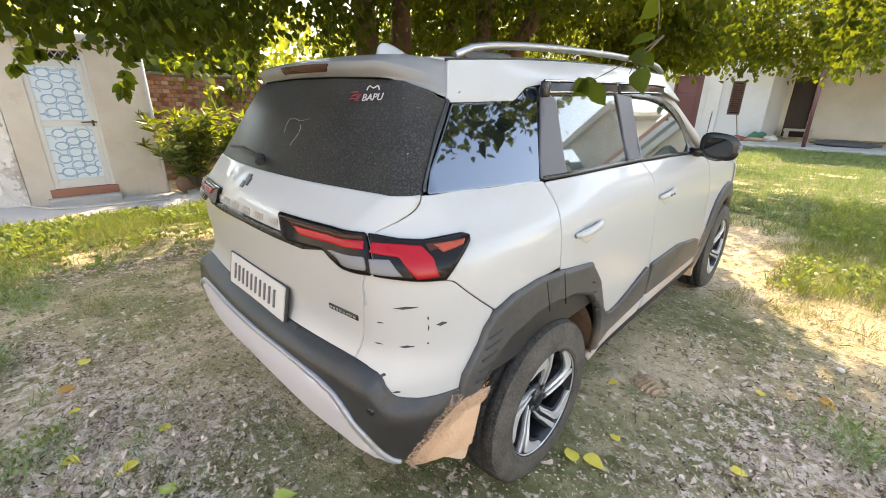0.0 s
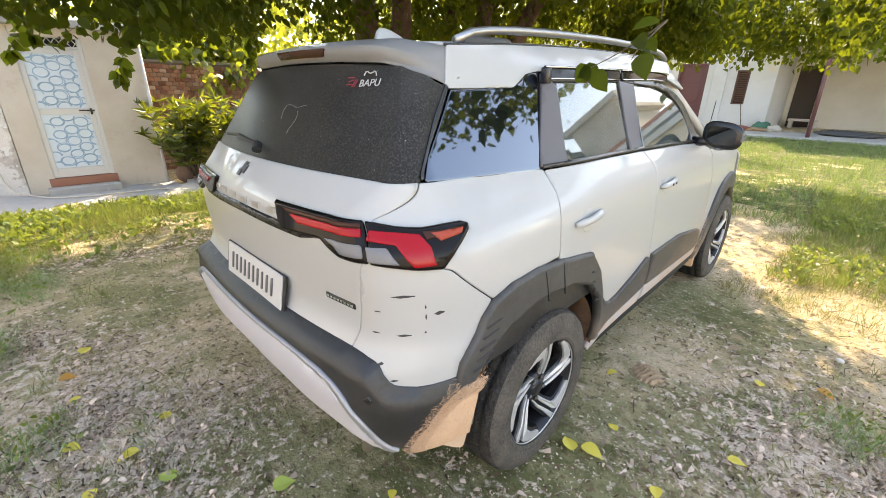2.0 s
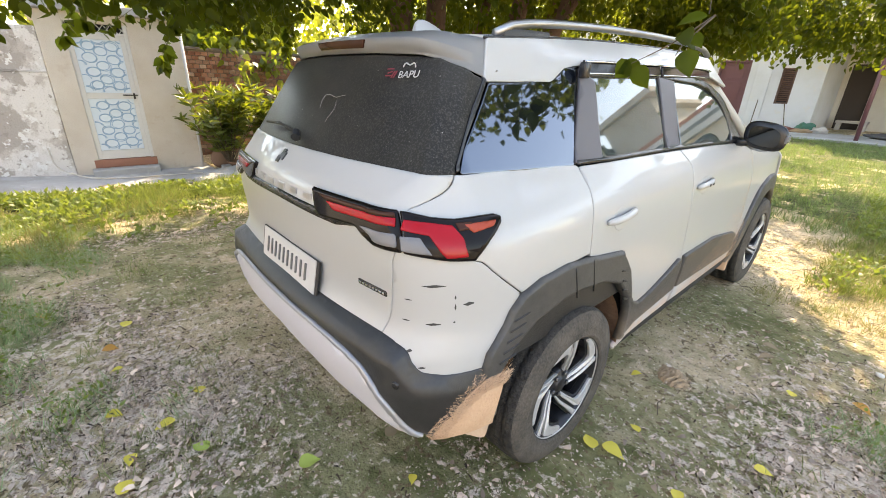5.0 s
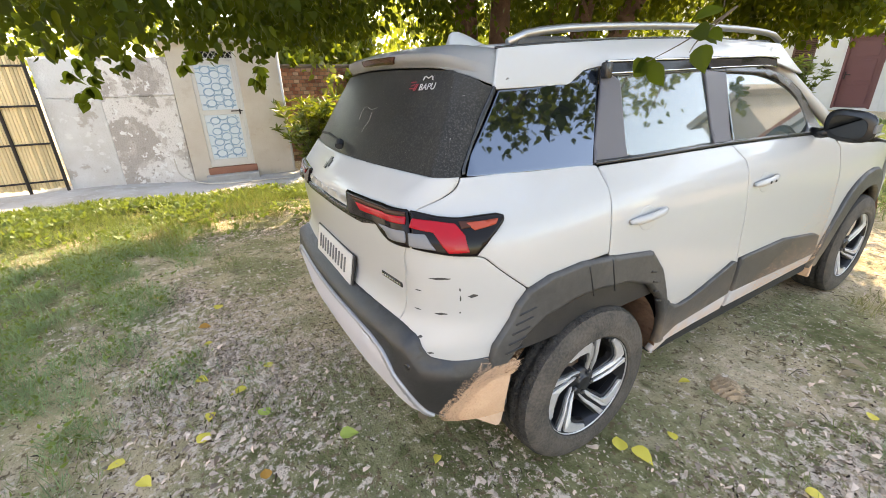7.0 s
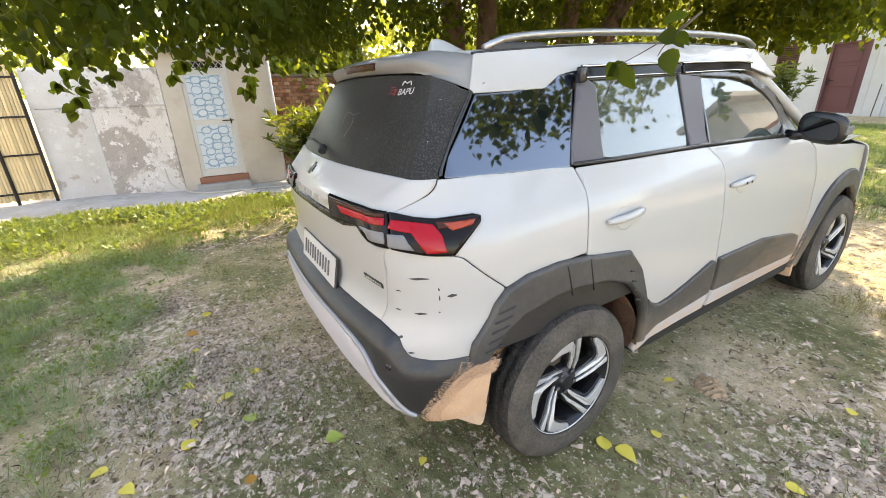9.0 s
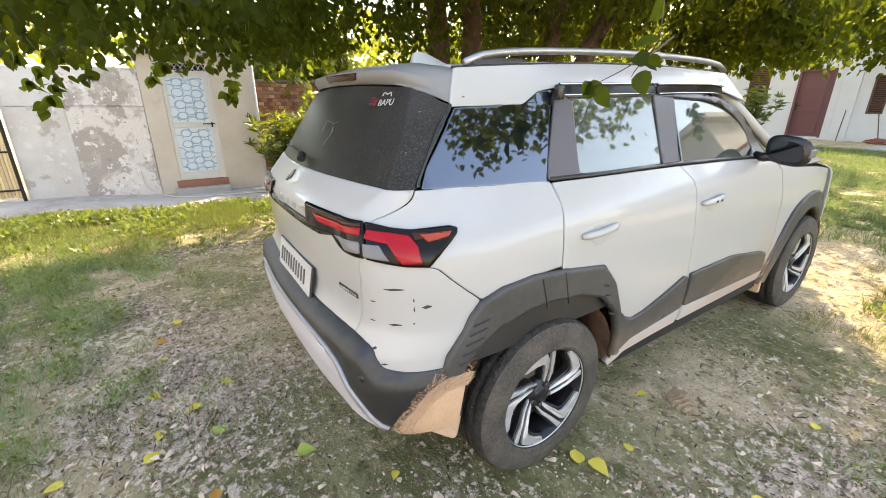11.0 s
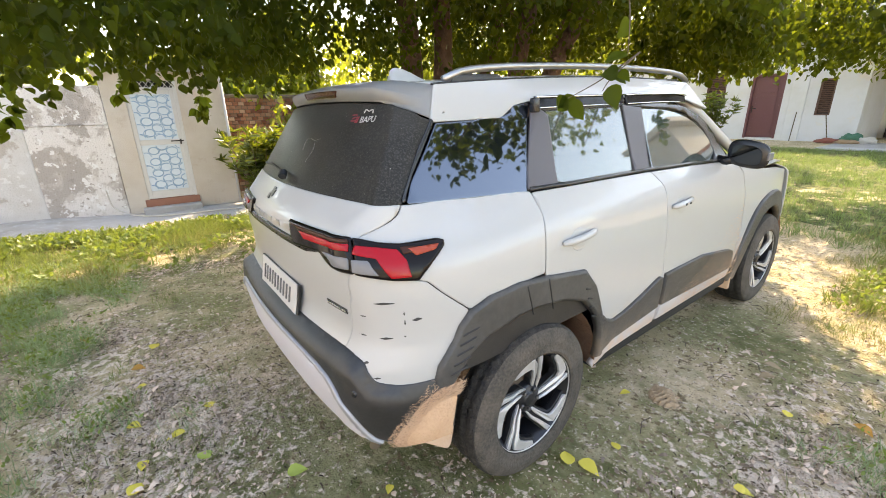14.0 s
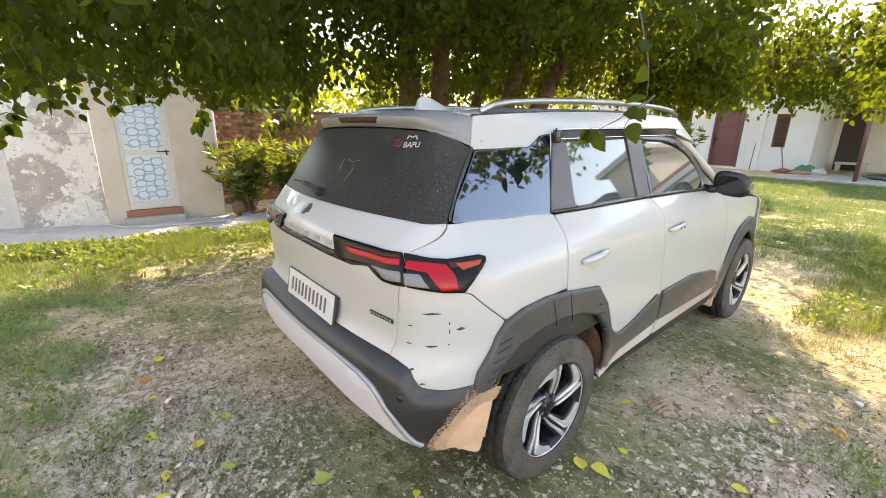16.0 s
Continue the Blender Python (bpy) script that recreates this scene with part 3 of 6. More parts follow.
# doors
RD = flank((-1.248, 1.188), (-.83, 1.182), (-.418, 1.172), (-.362, 1.107), (-.360, 1.015), (-.352, .80), (-.36, .36), (-.80, .34), (-.88, .50), (-.907, .615), (-.95, .753), (-1.035, .845), (-1.283, .885), (-1.269, 1.046), (-1.245, 1.117))
on_skin("rear_door", RD, M["paint"], r=0.012, step=.026)
FD = flank((-.413, 1.171), (0, 1.158), (.40, 1.138), (.56, 1.10), (.602, 1.053), (.648, .90), (.655, .70), (.60, .36), (-.355, .36), (-.347, .80), (-.355, 1.015), (-.357, 1.107))
on_skin("front_door", FD, M["paint"], r=0.012, step=.03)
FF = flank((.612, 1.053), (.58, 1.09), (.75, 1.06), (1.2, 1.02), (1.6, .96), (1.80, .90), (1.80, .60)) + flank(*arch(1.17, .52, 25, 172)) + flank((.62, .40), (.665, .70), (.658, .90))
on_skin("front_fender", FF, M["paint"], r=0.008)

# roof and cant rails
def roof_z(x, y):
    k = abs(x)
    return 1.640 - .030 * ((y + .55) / 1.0) ** 2 - .05 * k * k - .9 * max(k - .50, 0) ** 2 * 4


ROOF = [(-.55, -1.56), (0, -1.60), (.55, -1.56), (.56, -.9), (.56, .05), (.52, .30), (0, .42), (-.52, .30), (-.56, .05), (-.56, -.9)]
part("roof", panel(ROOF, lambda x, y: Vector((x, y, roof_z(x, y))), 0.03, 0.05), M["paint"], car, smooth=True)


def cant(t, s):
    """From the window tops (s = 0) up to the roof's edge (s = 1), at y = t."""
    top = Vector((.558, t, roof_z(.558, t) + .002))
    zlow = 1.462 + .055 * ease(-1.32, -1.18, t) - .075 * ease(-.1, .45, t) ** 1.5
    low = Vector((width(t, zlow), t, zlow))
    mid = Vector((.618 - .04 * ease(.9, 1.7, -t), t, 1.548 - .05 * ease(0, .4, t) - .02 * ease(1.0, 1.6, -t)))
    return (low * (1 - s) + mid * s) * (1 - s) + (mid * (1 - s) + top * s) * s


both("cant_rail", lambda: panel([(-1.61, 0), (-1.3, 0), (-1.0, 0), (-.5, 0), (0, 0), (.38, 0), (.30, 1), (-.5, 1), (-1.56, 1)], lambda t, s: cant(t, min(max(s, 0), 1)), 0.01, 0.06, lip=.003), M["paint"])


# A pillars, windscreen, bonnet and nose
def screen(x, s):
    k = abs(x)
    return Vector((x * (1 - .06 * (1 - s) * 0), 1.06 - .70 * s - (.22 - .1 * s) * x * x, 1.06 + .525 * s - .04 * k * k))


part("windscreen", panel([(-.66, .02), (.66, .02), (.50, .98), (-.50, .98)], screen, .05, .08, thick=.006), M["door_glass"], car, "clear windscreen glass", True)
both("a_pillar", lambda: tube(bmesh.new(), [(.745, .92, 1.06), (.69, .62, 1.24), (.610, .36, 1.425), (.545, .14, 1.545)], .030, 10), M["paint"])


def bonnet(x, y):
    return Vector((x, y, 1.075 - .05 * ((y - .95) / .9) ** 2 - .075 * max(y - 1.5, 0) ** 2 * 4 - .07 * x * x + .018 * ease(.30, .5, abs(x))))


part("bonnet", panel([(-.80, .94), (0, 1.09), (.80, .94), (.80, 1.2), (.755, 1.6), (.66, 1.84), (0, 1.92), (-.66, 1.84), (-.755, 1.6), (-.80, 1.2)], bonnet, .03, .06), M["paint"], car, smooth=True)


def nose(x, z):
    return Vector((x, 1.97 - .22 * x * x - .16 * max(abs(x) - .55, 0) * 2 - .10 * ((z - .62) / .4) ** 2, z))


part("front_bumper", panel([(-.80, .30), (.80, .30), (.80, .96), (.6, .99), (-.6, .99), (-.80, .96)], nose, .05, .07), M["paint"], car, smooth=True)
part("grille", panel([(-.52, .66), (.52, .66), (.58, .88), (-.58, .88)], nose, .03, .08, off=.012), M["trim"], car, smooth=True)
part("front_skid_plate", panel([(-.55, .27), (.55, .27), (.48, .42), (-.48, .42)], nose, .03, .08, off=.014), M["silver"], car, smooth=True)
both("headlamp", lambda: panel([(.56, .74), (.76, .76), (.76, .90), (.60, .88)], nose, .02, .06, off=.014), M["lamp_clear"])

# glass and dark window trim
def pane(name, outline, mat, label, **kw):
    """A side window: a flat sheet laid through the corners of its outline, barely bowed."""
    pts = [skin(a, z) for a, z in outline]
    fit = np.linalg.lstsq(np.array([(1, p.y, p.z) for p in pts]), np.array([p.x for p in pts]), rcond=None)[0]

    def flat(a, z):
        p = skin(a, z)
        return Vector((fit[0] + fit[1] * p.y + fit[2] * z, p.y, z))

    return both(name, lambda: panel(outline, flat, **kw), mat, label=label)


GT = [at(.598, -1.60, 1.470), at(.578, -1.66, 1.500), at(.52, -1.70, 1.522), at(.40, -1.71, 1.533), at(.2, -1.73, 1.54), (0, 1.541)]
GB = [at(.680, -1.785, 1.221), at(.605, -1.877, 1.223), at(.40, -1.91, 1.224), (0, 1.225)]
glass = GB + [(-a, z) for a, z in GB[-2::-1]] + [(-a, z) for a, z in GT] + GT[-2::-1]
part("rear_window", panel(glass, skin, .02, .05, off=-.004, thick=.008), M["rear_glass"], car, "dusty dark rear window glass", True)
on_skin("window_seal", [at(.683, -1.79, 1.226), at(.694, -1.779, 1.228), at(.602, -1.597, 1.466), at(.596, -1.606, 1.474)], M["trim"], r=.003, step=.016, off=.002)
QG = [at(.699, -1.767, 1.217)] + flank((-1.53, 1.204), (-1.262, 1.190), (-1.140, 1.515), (-1.225, 1.510), (-1.30, 1.480), (-1.43, 1.462)) + [at(.603, -1.589, 1.460)]
pane("quarter_window", QG, M["side_glass"], "black tinted quarter window", r=.008, step=.05, off=-.003, thick=.008, lip=.001)
on_skin("c_pillar_trim", flank((-1.262, 1.198), (-1.10, 1.194), (-1.062, 1.462), (-1.135, 1.512)), M["pillar"], r=.006, step=.05, off=.006)
pane("rear_door_window", flank((-1.115, 1.198), (-.545, 1.188), (-.515, 1.495), (-1.062, 1.485)), M["door_glass"], "tinted door glass reflecting the sky", r=.012, step=.05, off=-.006, thick=.006, lip=.001)
on_skin("b_pillar_trim", flank((-.545, 1.186), (-.408, 1.178), (-.352, 1.47), (-.515, 1.485)), M["pillar"], r=.005, step=.05, off=.004)
pane("front_door_window", flank((-.385, 1.180), (.30, 1.152), (.40, 1.150), (.40, 1.20), (.31, 1.345), (.18, 1.405), (-.06, 1.460), (-.345, 1.478)), M["door_glass"], "tinted door glass reflecting the sky", r=.012, step=.05, off=-.006, thick=.006, lip=.001)
on_skin("window_frame", flank((.25, 1.150), (.47, 1.142), (.43, 1.230), (.385, 1.300), (.32, 1.365), (.24, 1.412), (.14, 1.448), (.03, 1.474), (-.10, 1.492), (-.35, 1.505), (-.352, 1.472), (-.10, 1.458), (.02, 1.438), (.12, 1.410), (.20, 1.375), (.265, 1.328), (.31, 1.27), (.33, 1.20)), M["trim"], r=.005, step=.05, off=.003)
on_skin("belt_moulding", flank((-1.255, 1.192), (-.42, 1.176), (.42, 1.142), (.42, 1.154), (-.42, 1.189), (-1.255, 1.205)), M["trim"], r=.003, step=.06, off=.008)
on_skin("upper_frame", flank((-1.145, 1.482), (-.51, 1.482), (-.06, 1.456), (-.06, 1.52), (-.51, 1.538), (-1.12, 1.532)), M["trim"], r=.005, step=.06, off=.001)


def visor(t, s):
    base = cant(t, .16)
    return base + Vector((.012 + .012 * (1 - s), 0, -.046 * (1 - s) + .010))


def visor_strip(y0, y1):
    bm = panel([(y0, 0), (y1, 0), (y1, 1), (y0, 1)], visor, .02, .09, thick=.004)
    return bm


for y0, y1 in ((-1.12, -.50), (-.485, .11)):
    both("rain_visor", lambda: visor_strip(y0, y1), M["visor"], label="smoked rain visor with a bright edge")
    both("visor_edge", lambda: tube(bmesh.new(), [cant(y0 + (y1 - y0) * k / 8, .18) + Vector((.020, 0, .004)) for k in range(9)], .004, 6), M["chrome"])
    both("visor_edge", lambda: tube(bmesh.new(), [visor(y0 + .012 + (y1 - y0 - .024) * k / 8, .02) + Vector((.001, 0, 0)) for k in range(9)], .003, 6), M["chrome"])
both("visor_cap", lambda: slab(bmesh.new(), (.632, -1.155, 1.475), (.662, -1.122, 1.530), .006), M["trim"])

# spoiler with brake light, fin, rails
def spoiler(q, s):
    """q from -1 to 1 across; s from the roof joint (0) over the lip (0.6) to the glass (1); the cheeks run into the roof seam."""
    k = abs(q) * .585
    x = math.copysign(k, q)
    back = Vector((x, -1.752 + .13 * k * k, 1.590 - .05 * k * k - .3 * max(k - .42, 0) ** 2))
    lip = back + Vector((0, .012, -.040))
    front = Vector((x * .98, -1.575, roof_z(x, -1.575)))
    under = Vector((x, -1.732 + .10 * k * k, 1.543 - .05 * k * k - .9 * max(k - .45, 0) ** 2))
    if s < .5:
        t = s / .5
        p = front * (1 - t) + back * t
        p.z += .014 * math.sin(t * math.pi)
    elif s < .75:
        t = (s - .5) / .25
        p = back * (1 - t) + lip * t
        p.y -= .006 * math.sin(t * math.pi)
    else:
        t = (s - .75) / .25
        p = lip * (1 - t) + under * t
    t = ease(.72, 1.0, abs(q))
    seam = Vector((math.copysign(.548 + .048 * s, q), -1.552 - .05 * s, 1.580 - .108 * s))
    return p * (1 - t) + seam * t


def spoiler_mesh():
    bm = bmesh.new()
    rows = []
    for i in range(41):
        x = -1 + 2 * i / 40
        row = [spoiler(x, s) for s in [j / 10 * .48 for j in range(11)] + [.495, .505] + [.5 + .25 * j / 6 for j in range(1, 6)] + [.745, .755] + [.75 + .25 * j / 5 for j in range(1, 6)]]
        row.append(row[-1] + Vector((0, .06, .02)))
        rows.append([bm.verts.new(p) for p in row])
    for a, b in zip(rows, rows[1:]):
        for k in range(len(a) - 1):
            bm.faces.new((a[k], b[k], b[k + 1], a[k + 1]))
    bmesh.ops.solidify(bm, geom=bm.faces[:], thickness=.01)
    bmesh.ops.recalc_face_normals(bm, faces=bm.faces)
    return bm


part("spoiler", spoiler_mesh(), M["paint"], car, smooth=True)
part("brake_light", panel([(-.30, .53), (.30, .53), (.27, .70), (-.27, .70)], lambda x, s: spoiler(x, s) + Vector((0, -.006, 0)), .01, .05, thick=.008, lip=.001), M["lamp_deep"], car, "dark red high brake light", True)


def fin_mesh():
    """A shark-fin: steep blunt tail, rounded top, long slope down to the front."""
    bm = bmesh.new()
    top = [(-1.412, 1.625), (-1.408, 1.655), (-1.400, 1.676), (-1.385, 1.686), (-1.360, 1.688), (-1.330, 1.682), (-1.290, 1.668), (-1.250, 1.651), (-1.210, 1.636), (-1.170, 1.622)]
    secs = []
    for k, (y, z) in enumerate(top):
        t = k / (len(top) - 1)
        w = .008 + .026 * math.sin(math.pi * min(t * .8 + .12, 1)) ** .8
        ring = []
        for q in range(13):
            a = math.pi * q / 12
            rise = math.sin(a) ** .8
            ring.append(bm.verts.new((w * math.cos(a) * (1 - .55 * rise), y + .012 * (1 - rise) * (1 if t > .5 else -1), 1.600 + (z - 1.600) * rise)))
        secs.append(ring)
    for a, b in zip(secs, secs[1:]):
        for k in range(12):
            bm.faces.new((a[k], a[k + 1], b[k + 1], b[k]))
    bm.faces.new(secs[0])
    bm.faces.new(secs[-1][::-1])
    bmesh.ops.recalc_face_normals(bm, faces=bm.faces)
    return bm


part("antenna_fin", fin_mesh(), M["paint"], car, "white shark-fin aerial", True)


def rail_path(lift):
    pts = []
    for k in range(25):
        t = k / 24
        y = -1.50 + 1.80 * t
        rise = .036 * min(1, (1 - abs(2 * t - 1) ** 7)) ** .5 if 0 < t < 1 else 0
        pts.append((.535 + .012 * t, y, roof_z(.535, y) + rise * lift + .006))
    return pts


both("roof_rail", lambda: tube(bmesh.new(), rail_path(1), .0145, 10), M["rail"], label="brushed silver roof rail")
both("rail_foot", lambda: slab(bmesh.new(), (.524, -1.47, 1.575), (.548, -1.22, 1.622), .012), M["clad"])
both("rail_foot", lambda: slab(bmesh.new(), (.524, .02, 1.575), (.548, .22, 1.612), .012), M["clad"])
both("roof_seam", lambda: tube(bmesh.new(), [(.551, -1.565 + .03 * k, roof_z(.551, -1.565 + .03 * k) + .0005) for k in range(60)], .005, 6), M["trim"])

# tail lamps: housings proud of the skin, coloured windows on them
def lamp(name, outline, mat, off, label="", r=.008, thick=.02, parent=None):
    return both(name, lambda: panel(outline, skin, r, .016, off=off, thick=thick, lip=.004 if thick > .015 else .001, edge=.005 if thick > .015 else .002), mat, label=label)


LO = [(.763, 1.130), (.793, 1.129), (.856, 1.117), (.928, 1.110), (1.003, 1.112), (1.046, 1.112), (1.067, 1.104), (1.062, 1.090), (.983, 1.025), (.962, 1.006), (.885, 1.012), (.819, 1.021), (.735, 1.030)]
lamp("tail_lamp", LO, M["lamp_dark"], .014, "red and smoked tail lamp", thick=.03, r=.004)
lamp("red_lens", [at(.660, -1.958, 1.108), at(.70, -1.895, 1.102), at(.742, -1.855, 1.094), at(.772, -1.84, 1.064), at(.795, -1.844, 1.021), at(.764, -1.892, 1.021), at(.722, -1.917, 1.074), at(.664, -1.966, 1.084)], M["lamp_red"], .018, thick=.008, r=.004)
lamp("amber_lens", [at(.757, -1.83, 1.094), at(.788, -1.735, 1.096), at(.795, -1.75, 1.083), at(.778, -1.81, 1.074)], M["lamp_amber"], .018, thick=.008, r=.004)
lamp("amber_lens", [at(.738, -1.838, 1.099), at(.762, -1.805, 1.098), at(.772, -1.80, 1.084), at(.752, -1.832, 1.080)], M["lamp_deep"], .0175, thick=.008, r=.003)
lamp("clear_lens", [at(.668, -1.97, 1.070), at(.708, -1.932, 1.069), at(.742, -1.92, 1.031), at(.682, -1.975, 1.038)], M["lamp_clear"], .018, thick=.008, r=.004)
LG = [at(.262, -2.02, 1.133), at(.42, -2, 1.132), (.757, 1.131), (.727, 1.030), at(.578, -2, 1.026), at(.50, -2.01, 1.062), at(.32, -2.03, 1.052), at(.29, -2.03, 1.07)]
lamp("gate_lamp", LG, M["lamp_dark"], .012, "smoked tailgate lamp with a red bar", thick=.025)
lamp("red_bar", [(.393, 1.109), (.738, 1.111), (.724, 1.091), (.425, 1.088)], M["lamp_red"], .0165, thick=.008, r=.003)
lamp("smoked_bar", [(.345, 1.124), (.742, 1.124), (.739, 1.113), (.385, 1.111)], M["lamp_deep"], .0165, thick=.008, r=.003)
lamp("reverse_lens", [(.545, 1.070), (.717, 1.074), (.717, 1.045), (.612, 1.043)], M["lamp_clear"], .0165, thick=.008)
strip = [at(x, -2, z) for x, z in ((.40, 1.046), (.50, 1.062), (.30, 1.075), (0, 1.082))] + [(-at(x, -2, z)[0], z) for x, z in ((.30, 1.075), (.50, 1.062), (.40, 1.046))] + [(0, 1.054)]
part("gate_strip", panel(strip, skin, .006, .04, off=.006, thick=.012), M["trim"], car, "gloss black strip between the tail lamps", True)

# badges and plate
def plaque(x0, x1, z0, z1, off, thick=.008, r=.003, step=.05):
    return panel([(.6 * x / corner(z)[0], z) for x, z in ((x0, z0), (x1, z0), (x1, z1), (x0, z1))], skin, r, step, off=off, thick=thick, lip=.001, edge=.002)


for k in range(6):
    x = -.30 + k * .1
    part("letter_block", plaque(x, x + .052, 1.088, 1.108, .004), M["rail"], car, "plain raised chrome block")
for lo, hi in (((-.10, 1.160), (-.072, 1.182)), ((-.085, 1.178), (-.058, 1.205)), ((-.066, 1.170), (-.045, 1.196))):
    part("emblem", plaque(lo[0], hi[0], lo[1], hi[1], .005), M["emblem"], car, "plain chrome emblem bar")
part("name_badge", plaque(.478, .612, .866, .884, .004), M["trim"], car, "small black badge with unreadable chrome marks")
for k in range(8):
    part("badge_mark", plaque(.484 + k * .0155, .494 + k * .0155, .871, .879, .006, .004, .001), M["chrome"], car)


def flat_plate(x0, x1, z0, z1, lift):
    y = lambda z: -2.018 - .20 * (.86 - z) - lift
    bm = bmesh.new()
    slab(bm, (x0, -.004, z0), (x1, .004, z1), .0015)
    for v in bm.verts:
        v.co.y += y(v.co.z)
    return bm


plate = part("number_plate", flat_plate(-.262, .262, .742, .866, .012), M["ink"], car, "white number plate with plain bars in a black frame")
part("plate_sheet", flat_plate(-.245, .245, .7425, .8655, .016), M["white_plate"], plate)
for k in range(10):
    x = -.195 + k * .040
    part("plate_bar", flat_plate(x + .002, x + .013, .772, .836, .0212), M["plate_ink"], plate)
part("plate_bracket", slab(bmesh.new(), (-.25, -2.058, .732), (.25, -2.02, .75), .004), M["clad"], car)

# rear bumper: dark lower moulding, silver skid, sensors, tow cover
def bumper(a, z):
    """The bumper moulding stands proud of the skin below a ledge that steps down at the corner."""
    k = abs(a)
    p = skin(a, z)
    q = min(max((k - .6) / .6, 0), 1) * math.pi / 2
    top = .752 - .006 * ease(.6, .7, k) - .075 * ease(.70, .81, k) - .012 * ease(.81, .95, k)
    push = (.030 - .014 * ease(.8, 1.05, k)) * ease(.002, .032, top - z) * (.45 + .55 * ease(.32, .50, z))
    return p + Vector((math.copysign(math.sin(q), a), -math.cos(q), 0)) * push


def whole(half):
    """A line from the flank to the middle of the tail, carried on to the far flank."""
    return half + [(-a, z) for a, z in half[::-1] if a > 0]


LEDGE = [(1.03, .661), (.950, .661), (.895, .664), (.818, .676), (.798, .686), (.749, .729), (.718, .740), (.651, .750), (.537, .753), (.364, .753), (.2, .754), (0, .754)]
SKID = [(.824, .452), (.794, .463), (.763, .493), (.708, .558), (.642, .618), (.575, .652), (.506, .670), (.421, .679), (.29, .687), (0, .690)]
SKID_IN = [(.800, .436), (.768, .452), (.738, .481), (.684, .543), (.622, .599), (.562, .633), (.497, .651), (.416, .660), (.288, .668), (0, .671)]
SKID_LOW = [(.768, .436), (.682, .470), (.535, .478), (.416, .484), (.25, .512), (0, .535)]
CORNER_LOW = [at(9, -1.76, .58), at(9, -1.745, .45), (.985, .395), (.928, .396), (.869, .408)]
part("bumper_moulding", panel(whole(CORNER_LOW[::-1] + LEDGE)[len(CORNER_LOW):-len(CORNER_LOW)] + [(-a, z) for a, z in CORNER_LOW] + whole(SKID)[::-1] + CORNER_LOW[::-1], bumper, .006, .022, off=.004, thick=.03, lip=.005), M["clad"], car, "dark grey plastic lower bumper", True)
part("skid_edge", panel(whole(SKID) + whole(SKID_IN)[::-1], bumper, .003, .025, off=.012, thick=.03, lip=.004), M["skid_edge"], car, "bright silver edge of the skid plate", True)
part("skid_plate", panel(whole(SKID_IN[1:]) + whole(SKID_LOW)[::-1], bumper, .008, .035, off=.006, thick=.05, lip=.006), M["silver"], car, "silver painted skid plate", True)
both("parking_sensor", lambda: lathe(bmesh.new(), [(-.004, .0125), (.004, .0125), (.006, .009), (.006, 0.0001)], 16, "x", (0, 0, 0)), M["trim"])
for ob in [o for o in car.children if o.name.startswith("parking_sensor")]:
    s = -1 if ob.name != "parking_sensor" else 1
    out = Vector((s * math.sin(.225 * math.pi / 2), -math.cos(.225 * math.pi / 2), 0))
    ob.matrix_local = Matrix.Translation(bumper(s * .735, .645) + out * .001) @ Matrix.Rotation(math.atan2(out.y, out.x), 4, "Z")

# wheel arch flares
def flare(outer, inner):
    return outer + inner[::-1]


IN_R = [(-1.765, .50), (-1.735, .60), (-1.66, .69), (-1.58, .735), (-1.46, .757), (-1.34, .757), (-1.20, .74), (-1.06, .69), (-.985, .61), (-.945, .52), (-.925, .42), (-.92, .36)]
IN_R = [(-1.34 + (y + 1.34) * 1.05, .33 + (z - .33) * 1.05) for y, z in IN_R]
OUT_R = [(-1.815, .655), (-1.80, .70), (-1.77, .735), (-1.708, .822), (-1.661, .868), (-1.576, .896), (-1.431, .903), (-1.264, .886), (-1.042, .850), (-.962, .755), (-.91, .615), (-.878, .505), (-.85, .36)]
on_skin("wheel_arch_flare", flare([at(9, y, z) if y > -1.6 else at(.85, y, z) for y, z in OUT_R], [at(9, y, z) if y > -1.6 else at(.86, y, z) for y, z in IN_R]), M["clad_dusty"], "scuffed dark plastic wheel arch", r=.004, step=.03, off=.020, thick=.034, lip=.010, edge=.010)
IN_F, OUT_F = arch(1.17, .415, -5, 185, 16), arch(1.17, .535, -2, 182, 16)
on_skin("wheel_arch_flare", flare(flank(*OUT_F), flank(*IN_F)), M["clad_dusty"], "dark plastic wheel arch", r=.004, step=.03, off=.020, thick=.045, lip=.010, edge=.010)
for y0, z0, y1, z1 in ((-1.405, .885, -1.375, .765), (-1.288, .882, -1.262, .752)):
    both("arch_joint", lambda: tube(bmesh.new(), [skin(*at(9, y0 + (y1 - y0) * k / 6, z0 + (z1 - z0) * k / 6)) + Vector((.0195, 0, 0)) for k in range(7)], .0035, 6), M["ink"])
# Black strips on the flare stand in for shade inside its recessed slits.
for k in range(5):
    both("arch_slot", lambda: tube(bmesh.new(), [skin(*at(.86, -1.762 + .014 * k + .070 * q / 5, .668 + .031 * k + .012 * q / 5)) + Vector((.019, -.004, 0)) for q in range(6)], .0045, 6), M["ink"])
for k in range(4):
    both("arch_slot", lambda: tube(bmesh.new(), [skin(*at(9, -1.052 + .016 * k + .035 * q / 5, .77 - .047 * k - .012 * q / 5)) + Vector((.019, 0, 0)) for q in range(6)], .0045, 6), M["ink"])
